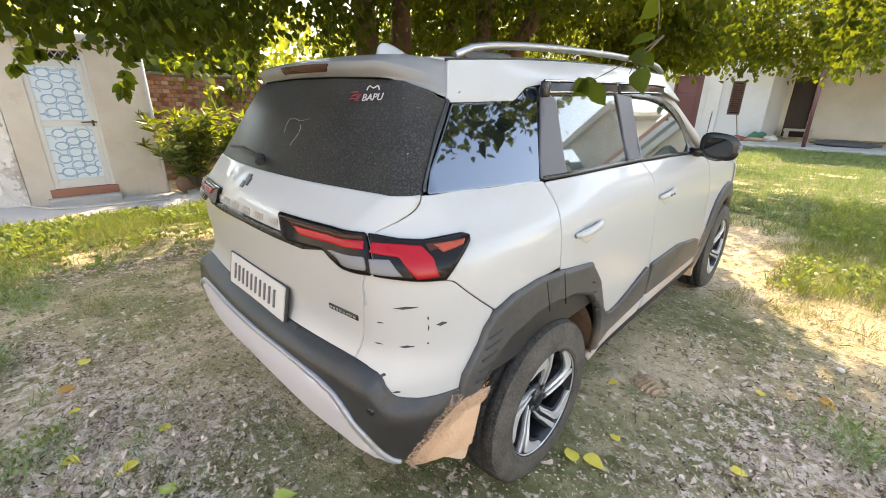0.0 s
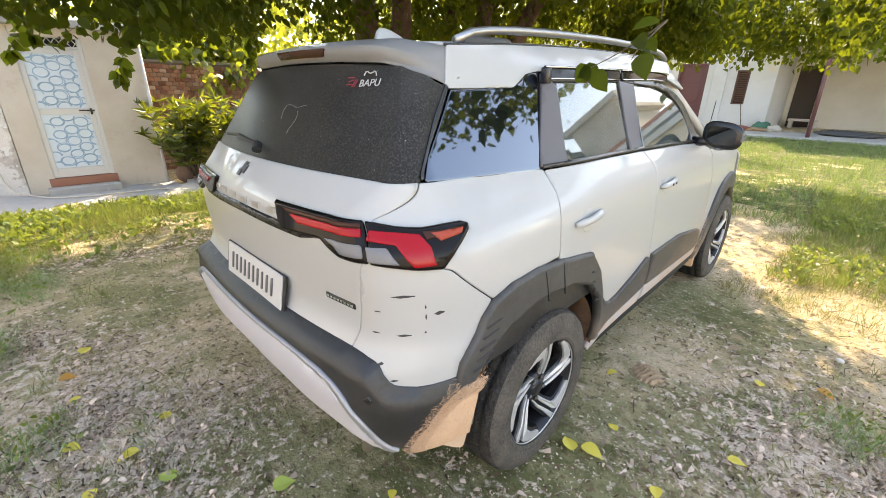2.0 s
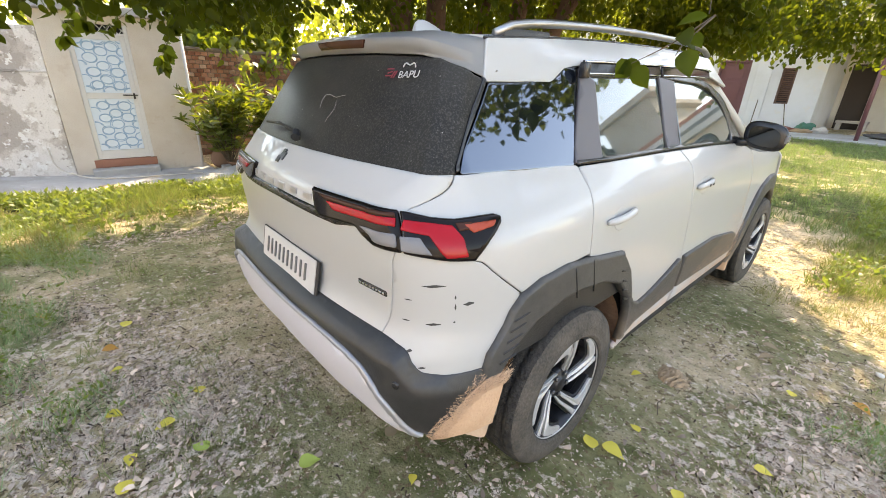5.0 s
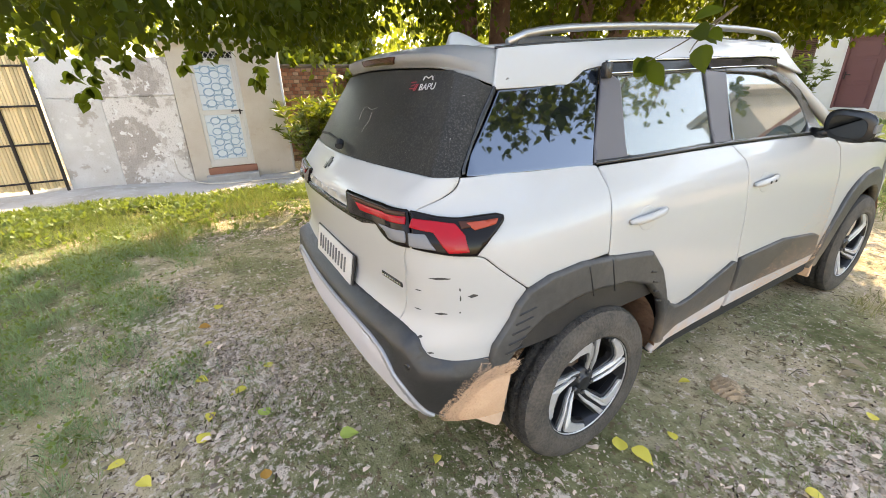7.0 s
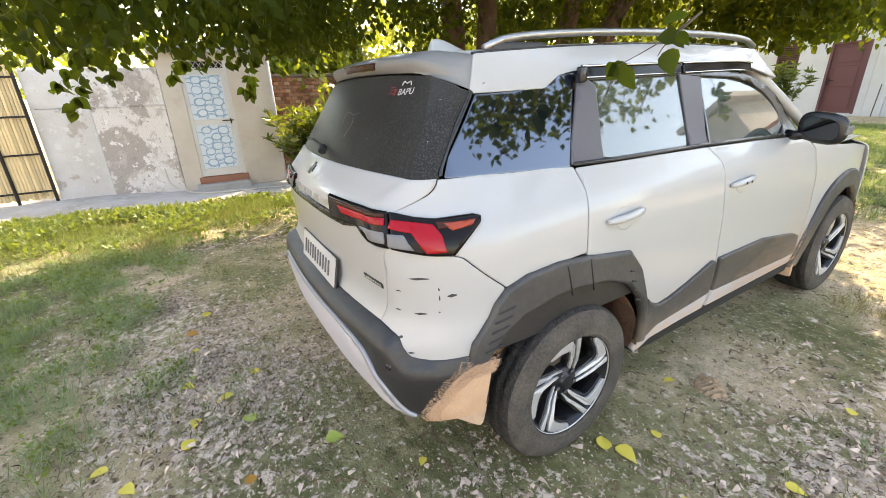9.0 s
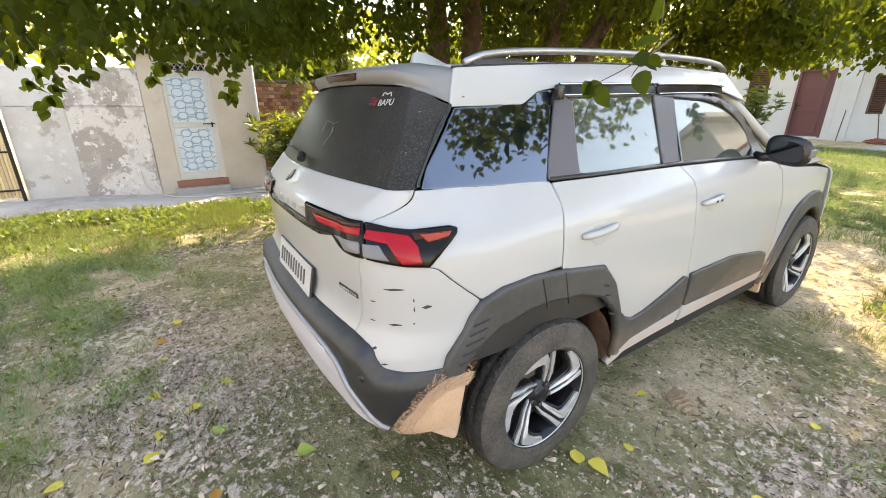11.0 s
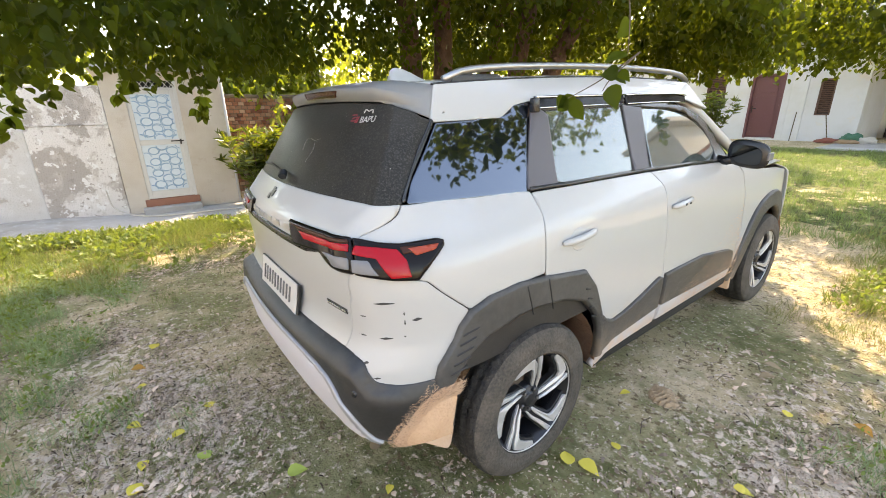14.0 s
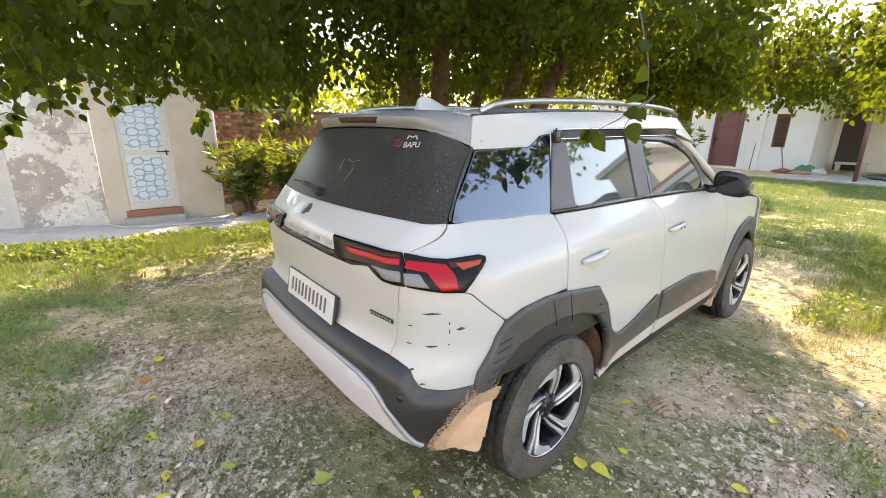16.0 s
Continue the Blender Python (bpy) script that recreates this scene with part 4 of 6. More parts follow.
# door cladding and sills
CL_R = flank((-.372, .632), (-.40, .64), (-.60, .578), (-.72, .545), (-.80, .535), (-.86, .560), (-.905, .60), (-.90, .42), (-.86, .372), (-.78, .420), (-.60, .437), (-.372, .458))
on_skin("door_cladding", CL_R, M["clad_dusty"], r=.008, step=.035, off=.016, thick=.03, lip=.006)
CL_F = flank((-.34, .640), (.10, .640), (.48, .585), (.55, .56), (.60, .428), (.3, .436), (-.34, .458))
on_skin("door_cladding", CL_F, M["clad_dusty"], r=.008, step=.035, off=.016, thick=.03, lip=.006)
SG_R = flank((-.372, .454), (-.60, .433), (-.78, .415), (-.862, .365), (-.905, .315), (-.885, .292), (-.80, .345), (-.60, .358), (-.372, .364))
on_skin("sill_garnish", SG_R, M["sill_silver"], "muddy silver sill strip", r=.006, step=.035, off=.012, thick=.03)
SG_F = flank((-.34, .454), (.3, .432), (.60, .424), (.58, .364), (-.34, .364))
on_skin("sill_garnish", SG_F, M["sill_silver"], "muddy silver sill strip", r=.006, step=.035, off=.012, thick=.03)
both("sill", lambda: slab(bmesh.new(), (.70, -.88, .275), (.838, .66, .365), .02), M["under"])
def flap_mesh():
    """A flat rubber flap hung askew behind the wheel, its lower corners rounded."""
    out = rounded([Vector((.70, .46)), Vector((.708, .288)), Vector((.818, .302)), Vector((.842, .46))], .022)
    bm = bmesh.new()
    f = bm.faces.new([bm.verts.new((p.x, -1.80 + .5 * (p.x - .70), p.y)) for p in out])
    r = bmesh.ops.extrude_face_region(bm, geom=[f])
    bmesh.ops.translate(bm, verts=[v for v in r["geom"] if isinstance(v, bmesh.types.BMVert)], vec=(-.004, .008, 0))
    bmesh.ops.recalc_face_normals(bm, faces=bm.faces)
    return bm


both("mudflap", flap_mesh, M["mud_pale"], label="mudflap caked with dried red mud", smooth=False)
both("mudflap", lambda: slab(bmesh.new(), (.69, .66, .24), (.86, .69, .46), .008), M["mud"], label="mudflap caked with dried red mud")
def mud_mesh():
    """Thrown mud: a crust by the wheel, its far edge broken into fine streaks that fly away from the tyre."""
    bm = bmesh.new()
    r = random.Random(4)
    fa, fz = 1.05, .405

    def reach(t):
        return along(math.degrees(t), [(80, .235), (95, .225), (108, .185), (125, .145), (150, .130), (185, .125)])

    def place(t, d, lift):
        a, z = fa + d * math.cos(t) / .65, max(fz + d * math.sin(t), .399)
        g = bumper(a, z)
        return g + Vector((g.x, g.y + 1.3, 0)).normalized() * lift

    rows = []
    for k in range(61):
        t = radians(82 + 103 * k / 60)
        far = reach(t) * (.84 + .08 * noise.noise((t * 9, 0, 1)) + .05 * noise.noise((t * 31, 0, 2)))
        rows.append([bm.verts.new(place(t, far * q / 6, .0062 - .0012 * (q == 6) + .0008 * noise.noise((t * 12, q * .7, 5)))) for q in range(7)])
    for u, v in zip(rows, rows[1:]):
        for q in range(6):
            bm.faces.new((u[q], u[q + 1], v[q + 1], v[q]))
    for k in range(7000):
        t = radians(r.uniform(80, 186))
        far = reach(t)
        d0 = far * r.uniform(.78, .98)
        if r.random() < .12:
            d0 = far * r.uniform(.95, 1.12)
        size = r.uniform(.002, .009) * (1.25 - .7 * (d0 / far - .5))
        w = r.uniform(.0003, .0009)
        tt = t + r.uniform(-.25, .15)
        prev = None
        for q in range(4):
            d, ww = d0 + size * q / 3, w * (1 - (q / 3) ** 2 * .85)
            pts = [bm.verts.new(place(t + (tt - t) * q / 12 + s * ww / max(d, .03), d, .0056 + .002 * r.random())) for s in (-1, 1)]
            if prev:
                bm.faces.new((prev[0], prev[1], pts[1], pts[0]))
            prev = pts
    return bm


both("mud_splash", mud_mesh, M["mud"], label="dried red mud splashed on the bumper", smooth=False)

def door_mud_mesh():
    """Fine mud flung back from the front wheel over the front door's lower edge."""
    bm = bmesh.new()
    r = random.Random(9)
    for k in range(2600):
        q = r.random()
        y = .64 - .75 * q ** 1.6 + r.uniform(-.02, .02)
        z = .38 + r.random() ** 1.8 * (.52 - .42 * q)
        L, w = r.uniform(.003, .022), r.uniform(.0004, .0014)
        pts = [(y, z - w), (y - L, z + L * .3), (y, z + w)]
        bm.faces.new([bm.verts.new(skin(*at(9, a, b)) + Vector((.0185 if b < .64 else .0022, 0, 0))) for a, b in pts])
    return bm


both("door_mud", door_mud_mesh, M["mud"], label="thin spray of dried mud", smooth=False)

# scrapes on the bumper corner
for x, y, z, w, h in ((.752, -1.93, .937, .045, .005), (.812, -1.849, .876, .018, .007), (.756, -1.943, .814, .030, .005), (.693, -1.984, .886, .018, .003), (.684, -1.992, .816, .022, .003), (.716, -1.98, .735, .012, .006), (.757, -1.97, .69, .016, .004), (.792, -1.884, .9, .003, .008), (.793, -1.884, .87, .003, .012), (.793, -1.887, .82, .004, .004)):
    a, b = at(x, y, z)
    part("scrape", panel([(a - w, b - h * .2), (a - w * .2, b - h), (a + w * .9, b - h * .3), (a + w, b + h * .2), (a + w * .1, b + h * .8)], skin, .001, .01, off=.0008, thick=.003, lip=.0004, edge=.0008), M["scratch"], car, "scraped paint showing dark plastic")

# door handles
def handle_mesh(y):
    bm = bmesh.new()
    pts = [skin(*at(9, y - .105 + .21 * k / 10, .990 + .012 * k / 10)) + Vector((.006 + .016 * math.sin(math.pi * min(max((k - .2) / 9.6, 0), 1)) ** .6, 0, 0)) for k in range(11)]
    tube(bm, pts, .014, 10, [.009, .013] + [.0145] * 7 + [.013, .009])
    return bm


for y in (-1.075, -.21):
    both("door_handle", lambda: handle_mesh(y), M["paint"])
    both("handle_cup", lambda: panel([at(9, y + .055 * math.cos(t), .985 + .048 * math.sin(t)) for t in (2 * math.pi * k / 14 for k in range(14))], skin, .004, .02, off=.0012, thick=.004, lip=.0022), M["paint"])
for y in (-.235, -.19):
    both("handle_button", lambda: lathe(bmesh.new(), [(0, .007), (.003, .006), (.003, .0001)], 12, "x", (skin(*at(9, y, .995)).x + .0365, y, .995)), M["ink"])

# door mirror
def mirror_shell():
    bm = bmesh.new()
    g = bmesh.ops.create_uvsphere(bm, u_segments=28, v_segments=16, radius=1)["verts"]
    for v in g:
        c = v.co
        q = (abs(c.x) ** 3 + abs(c.z) ** 3) ** (1 / 3) / max((c.x ** 2 + c.z ** 2) ** .5, 1e-6)
        c.x, c.z = c.x / max(q, .6), c.z / max(q, .6)
        v.co = Vector((.925 + .104 * c.x, .345 + (.085 * c.y if c.y > 0 else .022 * c.y), 1.196 + .076 * c.z - .012 * c.x))
    return bm


for shell in both("mirror_shell", mirror_shell, M["trim"], label="gloss black door mirror"):
    s = 1 if shell.name == "mirror_shell" else -1
    bm = bmesh.new()
    pts = [(.925 + .076 * math.copysign(abs(math.cos(t)) ** .7, math.cos(t)), .319, 1.194 + .052 * math.copysign(abs(math.sin(t)) ** .7, math.sin(t)) - .012 * math.cos(t)) for t in (2 * math.pi * k / 28 for k in range(28))]
    f = bm.faces.new([bm.verts.new((p[0] * s, p[1] - .1 * (p[0] - .925) - .04 * (p[2] - 1.196), p[2])) for p in pts])
    r = bmesh.ops.extrude_face_region(bm, geom=[f])
    bmesh.ops.translate(bm, verts=[v for v in r["geom"] if isinstance(v, bmesh.types.BMVert)], vec=(0, .004, 0))
    bmesh.ops.recalc_face_normals(bm, faces=bm.faces)
    part("mirror_glass", bm, M["mirror"], shell, "mirror glass")
    part("indicator", slab(bmesh.new(), (min(s * 1.018, s * 1.032), .33, 1.165), (max(s * 1.018, s * 1.032), .40, 1.208), .006), M["lamp_clear"], shell)
both("mirror_arm", lambda: tube(bmesh.new(), [(.77, .36, 1.155), (.82, .36, 1.150), (.87, .36, 1.165)], .026, 10), M["trim"])

# underbody, wheel wells, interior
def liner_mesh(cy):
    bm = bmesh.new()
    n = 20
    inn, out = [], []
    for k in range(n + 1):
        t = math.pi * (-.02 + .90 * k / n)
        inn.append(bm.verts.new((.52, cy + .455 * math.cos(t), .33 + .43 * math.sin(t))))
        out.append(bm.verts.new((.85, cy + .455 * math.cos(t), .33 + .43 * math.sin(t))))
    for k in range(n):
        bm.faces.new((inn[k], inn[k + 1], out[k + 1], out[k]))
    bm.faces.new(inn)
    bmesh.ops.solidify(bm, geom=bm.faces[:], thickness=.006)
    return bm


for cy in HUB_Y:
    both("wheel_liner", lambda: liner_mesh(cy), M["liner"], label="wheel well coated in red mud")
part("floor_pan", slab(slab(slab(bmesh.new(), (-.76, -.86, .24), (.76, .68, .40), .02), (-.50, -1.90, .36), (.50, -.86, .60), .03), (-.50, .68, .27), (.50, 1.80, .70), .03), M["under"], car)


def hull_mesh():
    bm = bmesh.new()
    rows = []
    for z in (.64, .74, .8, .9, 1.0, 1.1, 1.17):
        rows.append([bm.verts.new(skin(a, z) - Vector((math.copysign(.016, a) if abs(a) > .5 else 0, -.018, 0))) for a in np.linspace(-3.56, 3.56, 121)])
    for r0, r1 in zip(rows, rows[1:]):
        for k in range(120):
            bm.faces.new((r0[k], r0[k + 1], r1[k + 1], r1[k]))
    return bm


part("inner_hull", hull_mesh(), M["clad"], car, smooth=True)
part("parcel_shelf", slab(bmesh.new(), (-.62, -1.80, 1.10), (.62, -1.20, 1.13), .01), M["seat"], car)
for x in (-.36, .36):
    for y in (-.85, .12):
        part("seat", slab(slab(slab(bmesh.new(), (x - .24, y - .12, .50), (x + .24, y + .42, .72), .06, seg=3), (x - .24, y - .28, .62), (x + .24, y - .08, 1.22), .06, seg=3), (x - .13, y - .27, 1.24), (x + .13, y - .16, 1.42), .04, seg=3), M["seat"], car)
part("dashboard", slab(bmesh.new(), (-.68, .62, .80), (.68, 1.0, 1.08), .06, seg=3), M["seat"], car)
wheel_bm = bmesh.new()
tube(wheel_bm, [Vector((.36 + .18 * math.cos(t), .50 + .06 * math.sin(t), 1.03 + .17 * math.sin(t))) for t in (2 * math.pi * k / 28 for k in range(29))], .014, 8)
slab(wheel_bm, (.20, .50, 1.005), (.52, .53, 1.045), .008)
part("steering_wheel", wheel_bm, M["seat"], car)


# wheels
def tyre_mesh():
    bm = bmesh.new()
    prof = [(-.105, .212), (-.112, .227), (-.113, .262), (-.108, .296), (-.096, .318), (-.082, .327), (-.062, .330), (-.058, .323), (-.050, .323), (-.046, .331), (-.014, .332), (-.010, .324), (.010, .324), (.014, .332), (.046, .331), (.050, .323), (.058, .323), (.062, .330), (.082, .327), (.096, .318), (.108, .296), (.1135, .268), (.1145, .264), (.1135, .260), (.112, .232), (.1135, .228), (.112, .224), (.105, .212)]
    lathe(bm, prof, 96, "x")
    bmesh.ops.recalc_face_normals(bm, faces=bm.faces)
    return bm


def sipes_mesh():
    """Flat black strips across the ribs and shoulders: shade of the tread's cuts as colour."""
    bm = bmesh.new()
    for k in range(90):
        a = 2 * math.pi * k / 90
        for (x0, r0), (x1, r1), skew in (((.064, .3300), (.096, .3180), .03), ((-.096, .3180), (-.064, .3300), -.03), ((.016, .3320), (.044, .3312), -.02), ((-.044, .3312), (-.016, .3320), .02)):
            v = []
            for x, r, s in ((x0, r0, -skew), (x1, r1, skew)):
                for w in (-.0045, .0045):
                    t = a + s * .5 + w
                    v.append(bm.verts.new((x, (r + .0003) * math.cos(t), (r + .0003) * math.sin(t))))
            bm.faces.new((v[0], v[1], v[3], v[2]))
    return bm


def rim_mesh():
    bm = bmesh.new()
    lathe(bm, [(-.10, .205), (-.09, .195), (.055, .188), (.085, .200), (.098, .208), (.104, .214), (.101, .217)], 72, "x")
    return bm


def spokes_mesh(face):
    """Five twin spokes, swept to one side at the rim: face True gives the machined faces, False the dark bodies behind."""
    bm = bmesh.new()

    def plate(points, drop, thick):
        """A flat-faced web over (radius, degrees) points, dished towards the hub."""
        ring = [(r * math.cos(a + radians(d)), r * math.sin(a + radians(d)), .066 + .034 * ease(.03, .19, r) - drop) for r, d in points]
        f = bm.faces.new([bm.verts.new((x, y, z)) for y, z, x in ring])
        r = bmesh.ops.extrude_face_region(bm, geom=[f])
        bmesh.ops.translate(bm, verts=[v for v in r["geom"] if isinstance(v, bmesh.types.BMVert)], vec=(-thick, 0, 0))

    for k in range(5):
        a = radians(90 + 72 * k)

        def pol(r, deg):
            return (r * math.cos(a + radians(deg)), r * math.sin(a + radians(deg)))

        if face:
            plate([(.058, -12), (.10, -2), (.150, 3.5), (.166, 9), (.178, 22), (.193, 36), (.211, 37), (.211, 24), (.209, 12), (.205, 2), (.175, -3), (.14, -6), (.095, -14), (.052, -27)], 0, .012)
            plate([(.209, -11), (.209, -4.5), (.135, -12.5), (.098, -23), (.060, -42), (.056, -56), (.098, -32), (.14, -18.5)], .001, .012)
        else:
            plate([(.045, -8), (.10, 2), (.146, 8), (.160, 14), (.172, 26), (.190, 40), (.206, 40), (.206, 20), (.206, 0), (.206, -14), (.14, -23), (.098, -38), (.045, -66)], .012, .030)
    bmesh.ops.recalc_face_normals(bm, faces=bm.faces)
    bmesh.ops.bevel(bm, geom=bm.edges[:], offset=.0018, segments=1, affect="EDGES")
    return bm


def hub_mesh():
    bm = bmesh.new()
    lathe(bm, [(.03, .068), (.055, .066), (.066, .056), (.066, .034), (.074, .031), (.077, .026), (.078, .0001)], 40, "x")
    return bm


def make_wheel(m, spin):
    """The wheel turns with the axle, so it stays a part of the car; its pieces hang under it."""
    tyre = part("wheel", tyre_mesh(), M["rubber"], car, "worn road tyre on a machined alloy rim", True)
    tyre.matrix_local = m @ Matrix.Rotation(radians(spin), 4, "X")
    tagged(part("tread_cut_shade", sipes_mesh(), M["ink"], tyre), kind="stuff")
    part("sidewall", lathe(bmesh.new(), [(.0968, .3178), (.1042, .3065), (.1088, .2955), (.1128, .2745), (.1140, .268), (.1151, .264), (.1140, .260), (.1127, .245), (.1127, .232), (.1142, .228), (.1127, .224), (.108, .216)], 96, "x"), M["sidewall"], tyre, "dusty grey brown sidewall", True)
    part("rim", rim_mesh(), M["alloy_dark"], tyre, "", True)
    part("rim_lip", lathe(bmesh.new(), [(.100, .210), (.1045, .214), (.103, .218), (.096, .218)], 72, "x"), M["alloy"], tyre, "", True)
    part("spoke_body", spokes_mesh(False), M["alloy_dark"], tyre)
    part("spoke_face", spokes_mesh(True), M["alloy"], tyre, "bright machined twin spokes")
    part("hub_cap", hub_mesh(), M["alloy_dark"], tyre, "", True)
    for k in range(5):
        a = radians(54 + 72 * k)
        part("wheel_nut", lathe(bmesh.new(), [(.05, .010), (.075, .010), (.079, .006), (.079, .0001)], 6, "x", (0, .047 * math.cos(a), .047 * math.sin(a))), M["emblem"], tyre)
    part("brake_drum", lathe(bmesh.new(), [(-.06, .0001), (-.06, .13), (.02, .13), (.03, .12), (.03, .0001)], 40, "x"), M["clad"], tyre, "", True)
    return tyre


for cy in HUB_Y:
    for s in (1, -1):
        m = Matrix.Translation((s * .780, cy, .343)) @ (Matrix() if s > 0 else Matrix.Rotation(math.pi, 4, "Z")) @ Matrix.Diagonal((1, 1.032, 1.032, 1))
        make_wheel(m, 0 if cy < 0 else 22)

# wiper, stickers
part("wiper", tube(tube(bmesh.new(), [skin(-.02, 1.262) + Vector((0, -.02, .01)), skin(-.2, 1.28) + Vector((0, -.03, .01)), skin(-.40, 1.272) + Vector((0, -.022, .006))], .006, 8), [skin(-.01, 1.255) + Vector((0, -.026, 0)), skin(-.03, 1.272) + Vector((0, -.024, 0))], .017, 10), M["ink"], car, "black rear wiper")


def lettering(text, size, m, mat, name, label):
    c = bpy.data.curves.new(name, "FONT")
    c.body, c.size, c.extrude, c.align_x = text, size, .0006, "LEFT"
    c.materials.append(mat)
    ob = new(name, c)
    ob.parent = car
    ob.matrix_local = m
    ob["label"] = label
    return ob


def glass_frame(a, z):
    p = skin(a, z)
    ex = (skin(a + .01, z) - skin(a - .01, z)).normalized()
    ez = (skin(a, z + .01) - skin(a, z - .01)).normalized()
    n = ex.cross(ez).normalized()
    return Matrix.Translation(p + n * .003) @ Matrix((ex, ez, n)).transposed().to_4x4()


lettering("BAPU", .035, glass_frame(.425, 1.464), M["sticker_white"], "sticker_word", "white sticker that says BAPU")
for a, z, w, h, t in ((.375, 1.470, .026, .004, 0), (.380, 1.480, .022, .004, .3), (.398, 1.474, .005, .026, -.3), (.409, 1.474, .005, .028, -.3), (.378, 1.490, .03, .004, 0)):
    bm = bmesh.new()
    slab(bm, (-w / 2, -h / 2, 0), (w / 2, h / 2, .001))
    ob = part("sticker_stroke", bm, M["sticker_red"], car, "red sticker stroke")
    ob.matrix_local = glass_frame(a, z) @ Matrix.Rotation(t, 4, "Z")
bm = bmesh.new()
tube(bm, [glass_frame(.470 + .030 * math.cos(t), 1.500 + .006 * math.sin(t) - .004 * math.cos(4 * t)).translation for t in (math.pi * k / 10 for k in range(11))], .0022, 5)
part("sticker_curl", bm, M["sticker_white"], car)
bm = bmesh.new()
tube(bm, [glass_frame(.02 + .018 * k, 1.40 + .004 * math.sin(k)).translation for k in range(9)], .0009, 5)
tube(bm, [glass_frame(.02 - .006 * math.sin(k), 1.40 - .011 * k).translation for k in range(5)], .0008, 5)
tube(bm, [glass_frame(.12 + .012 * math.sin(k), 1.385 - .014 * k).translation for k in range(6)], .0007, 5)
part("chalk_mark", bm, M["chalk"], car, "faint scrawl in the dust")


# ---- ground and buildings ----
def ground_z(x, y):
    z = .024 + .021 * y if y > -1.15 else 0.0
    z = min(z, .36)
    z -= .11 * ease(2.5, 6.5, -x) * (1 - ease(1.0, 5.0, y)) * (1 - .9 * ease(2.6, 4.2, -y))
    return z


# covers of the yard: (x, y, half length, half width, amount)
# First entry is no moss patch: it paints shade beside the grass strip.
MOSS_SHADE = [(-3.1, -2.0, .5, 1.6, .8), (2.3, 2.3, 1.3, 1.3, .55), (.80, -1.5, .75, 1.1, 1.0), (.45, -2.45, .9, .5, .9), (1.15, .5, .5, .45, 1.0), (1.35, -.5, .5, .6, .55), (-2.1, -2.2, 1.0, .8, .5), (2.3, -1.7, .9, .7, .5), (-2.6, -3.9, 1.6, .9, .8)]
PALE = [(-.5, -2.6, 1.0, .5, 1.0), (1.75, -.5, .6, .7, 1.0), (1.5, -1.8, .7, .45, .9), (1.0, -3.0, 1.2, .5, .7), (-2.95, -2.2, .3, 1.4, .6), (2.4, -.6, .7, .8, .7), (-1.3, -3.0, .8, .5, .8), (-.6, -2.9, .6, .35, .9)]


def cover(blobs, x, y):
    u, v = x + .3 * noise.noise((x * 1.6, y * 1.6, 11)), y + .3 * noise.noise((x * 1.6, y * 1.6, 17))
    return max(q * math.exp(-((u - a) / c) ** 2 - ((v - b) / d) ** 2) for a, b, c, d, q in blobs)


def ground_mesh():
    near = np.unique(np.round(np.concatenate([np.linspace(-9, 9, 181), np.arange(-3.6, 3.61, .04)]), 3))
    far = np.array([12, 16, 22, 35, 60, 120, 300, 900, 2500.0])
    axis_x = np.concatenate([-far[::-1], near, far])
    axis_y = np.concatenate([-far[::-1], near, [9.5, 10, 11], far + 0])
    axis_y = np.unique(np.round(axis_y, 3))
    verts, nx, ny = [], len(axis_x), len(axis_y)
    for y in axis_y:
        for x in axis_x:
            z = ground_z(x, y)
            if abs(x) < 9 and abs(y) < 9:
                z += .016 * noise.noise((x * .9, y * .9, 0)) + .009 * noise.noise((x * 3.1, y * 3.1, 4)) + .005 * noise.noise((x * 9, y * 9, 7)) + .003 * noise.noise((x * 21, y * 21, 2))
            elif y > 500 or abs(x) > 500:
                z = 0
            verts.append((x, y, z - .004))
    faces = [(j * nx + i, j * nx + i + 1, (j + 1) * nx + i + 1, (j + 1) * nx + i) for j in range(ny - 1) for i in range(nx - 1)]
    ob = raw("ground", verts, faces, M["soil"], None, True)
    for key, blobs in (("moss", MOSS_SHADE), ("pale", PALE)):
        layer = ob.data.attributes.new(key, "FLOAT", "POINT")
        layer.data.foreach_set("value", [cover(blobs, p[0], p[1]) if abs(p[0]) < 6 and abs(p[1]) < 6 else 0.0 for p in verts])
    return ob


tagged(ground_mesh(), "shaded bare soil with moss and dry leaf litter", "ground", kind="structure")

def turf_sheet(x0, x1, y0, y1, edge):
    """Grass cover: a sheet on the soil with a ragged edge."""
    bm = bmesh.new()
    nx, ny = int((x1 - x0) / .12), int((y1 - y0) / .12)
    g = {}
    for i in range(nx + 1):
        for j in range(ny + 1):
            x, y = x0 + (x1 - x0) * i / nx, y0 + (y1 - y0) * j / ny
            if edge(x, y) > .25 * noise.noise((x * 1.3, y * 1.3, 3)) + .12 * noise.noise((x * 5, y * 5, 1)):
                g[i, j] = bm.verts.new((x, y, ground_z(x, y) + .006 + .010 * noise.noise((x * 4, y * 4, 6))))
    for i, j in list(g):
        if all(k in g for k in ((i + 1, j), (i, j + 1), (i + 1, j + 1))):
            bm.faces.new((g[i, j], g[i + 1, j], g[i + 1, j + 1], g[i, j + 1]))
    return bm


tagged(part("ground_turf", turf_sheet(-5, 4.5, 1.2, 13.0, lambda x, y: (y - 4.0) * .4 + .15 * max(x - 1, 0) + .1), M["turf"], None, "", True), "green turf before the house", "lawn", kind="structure")
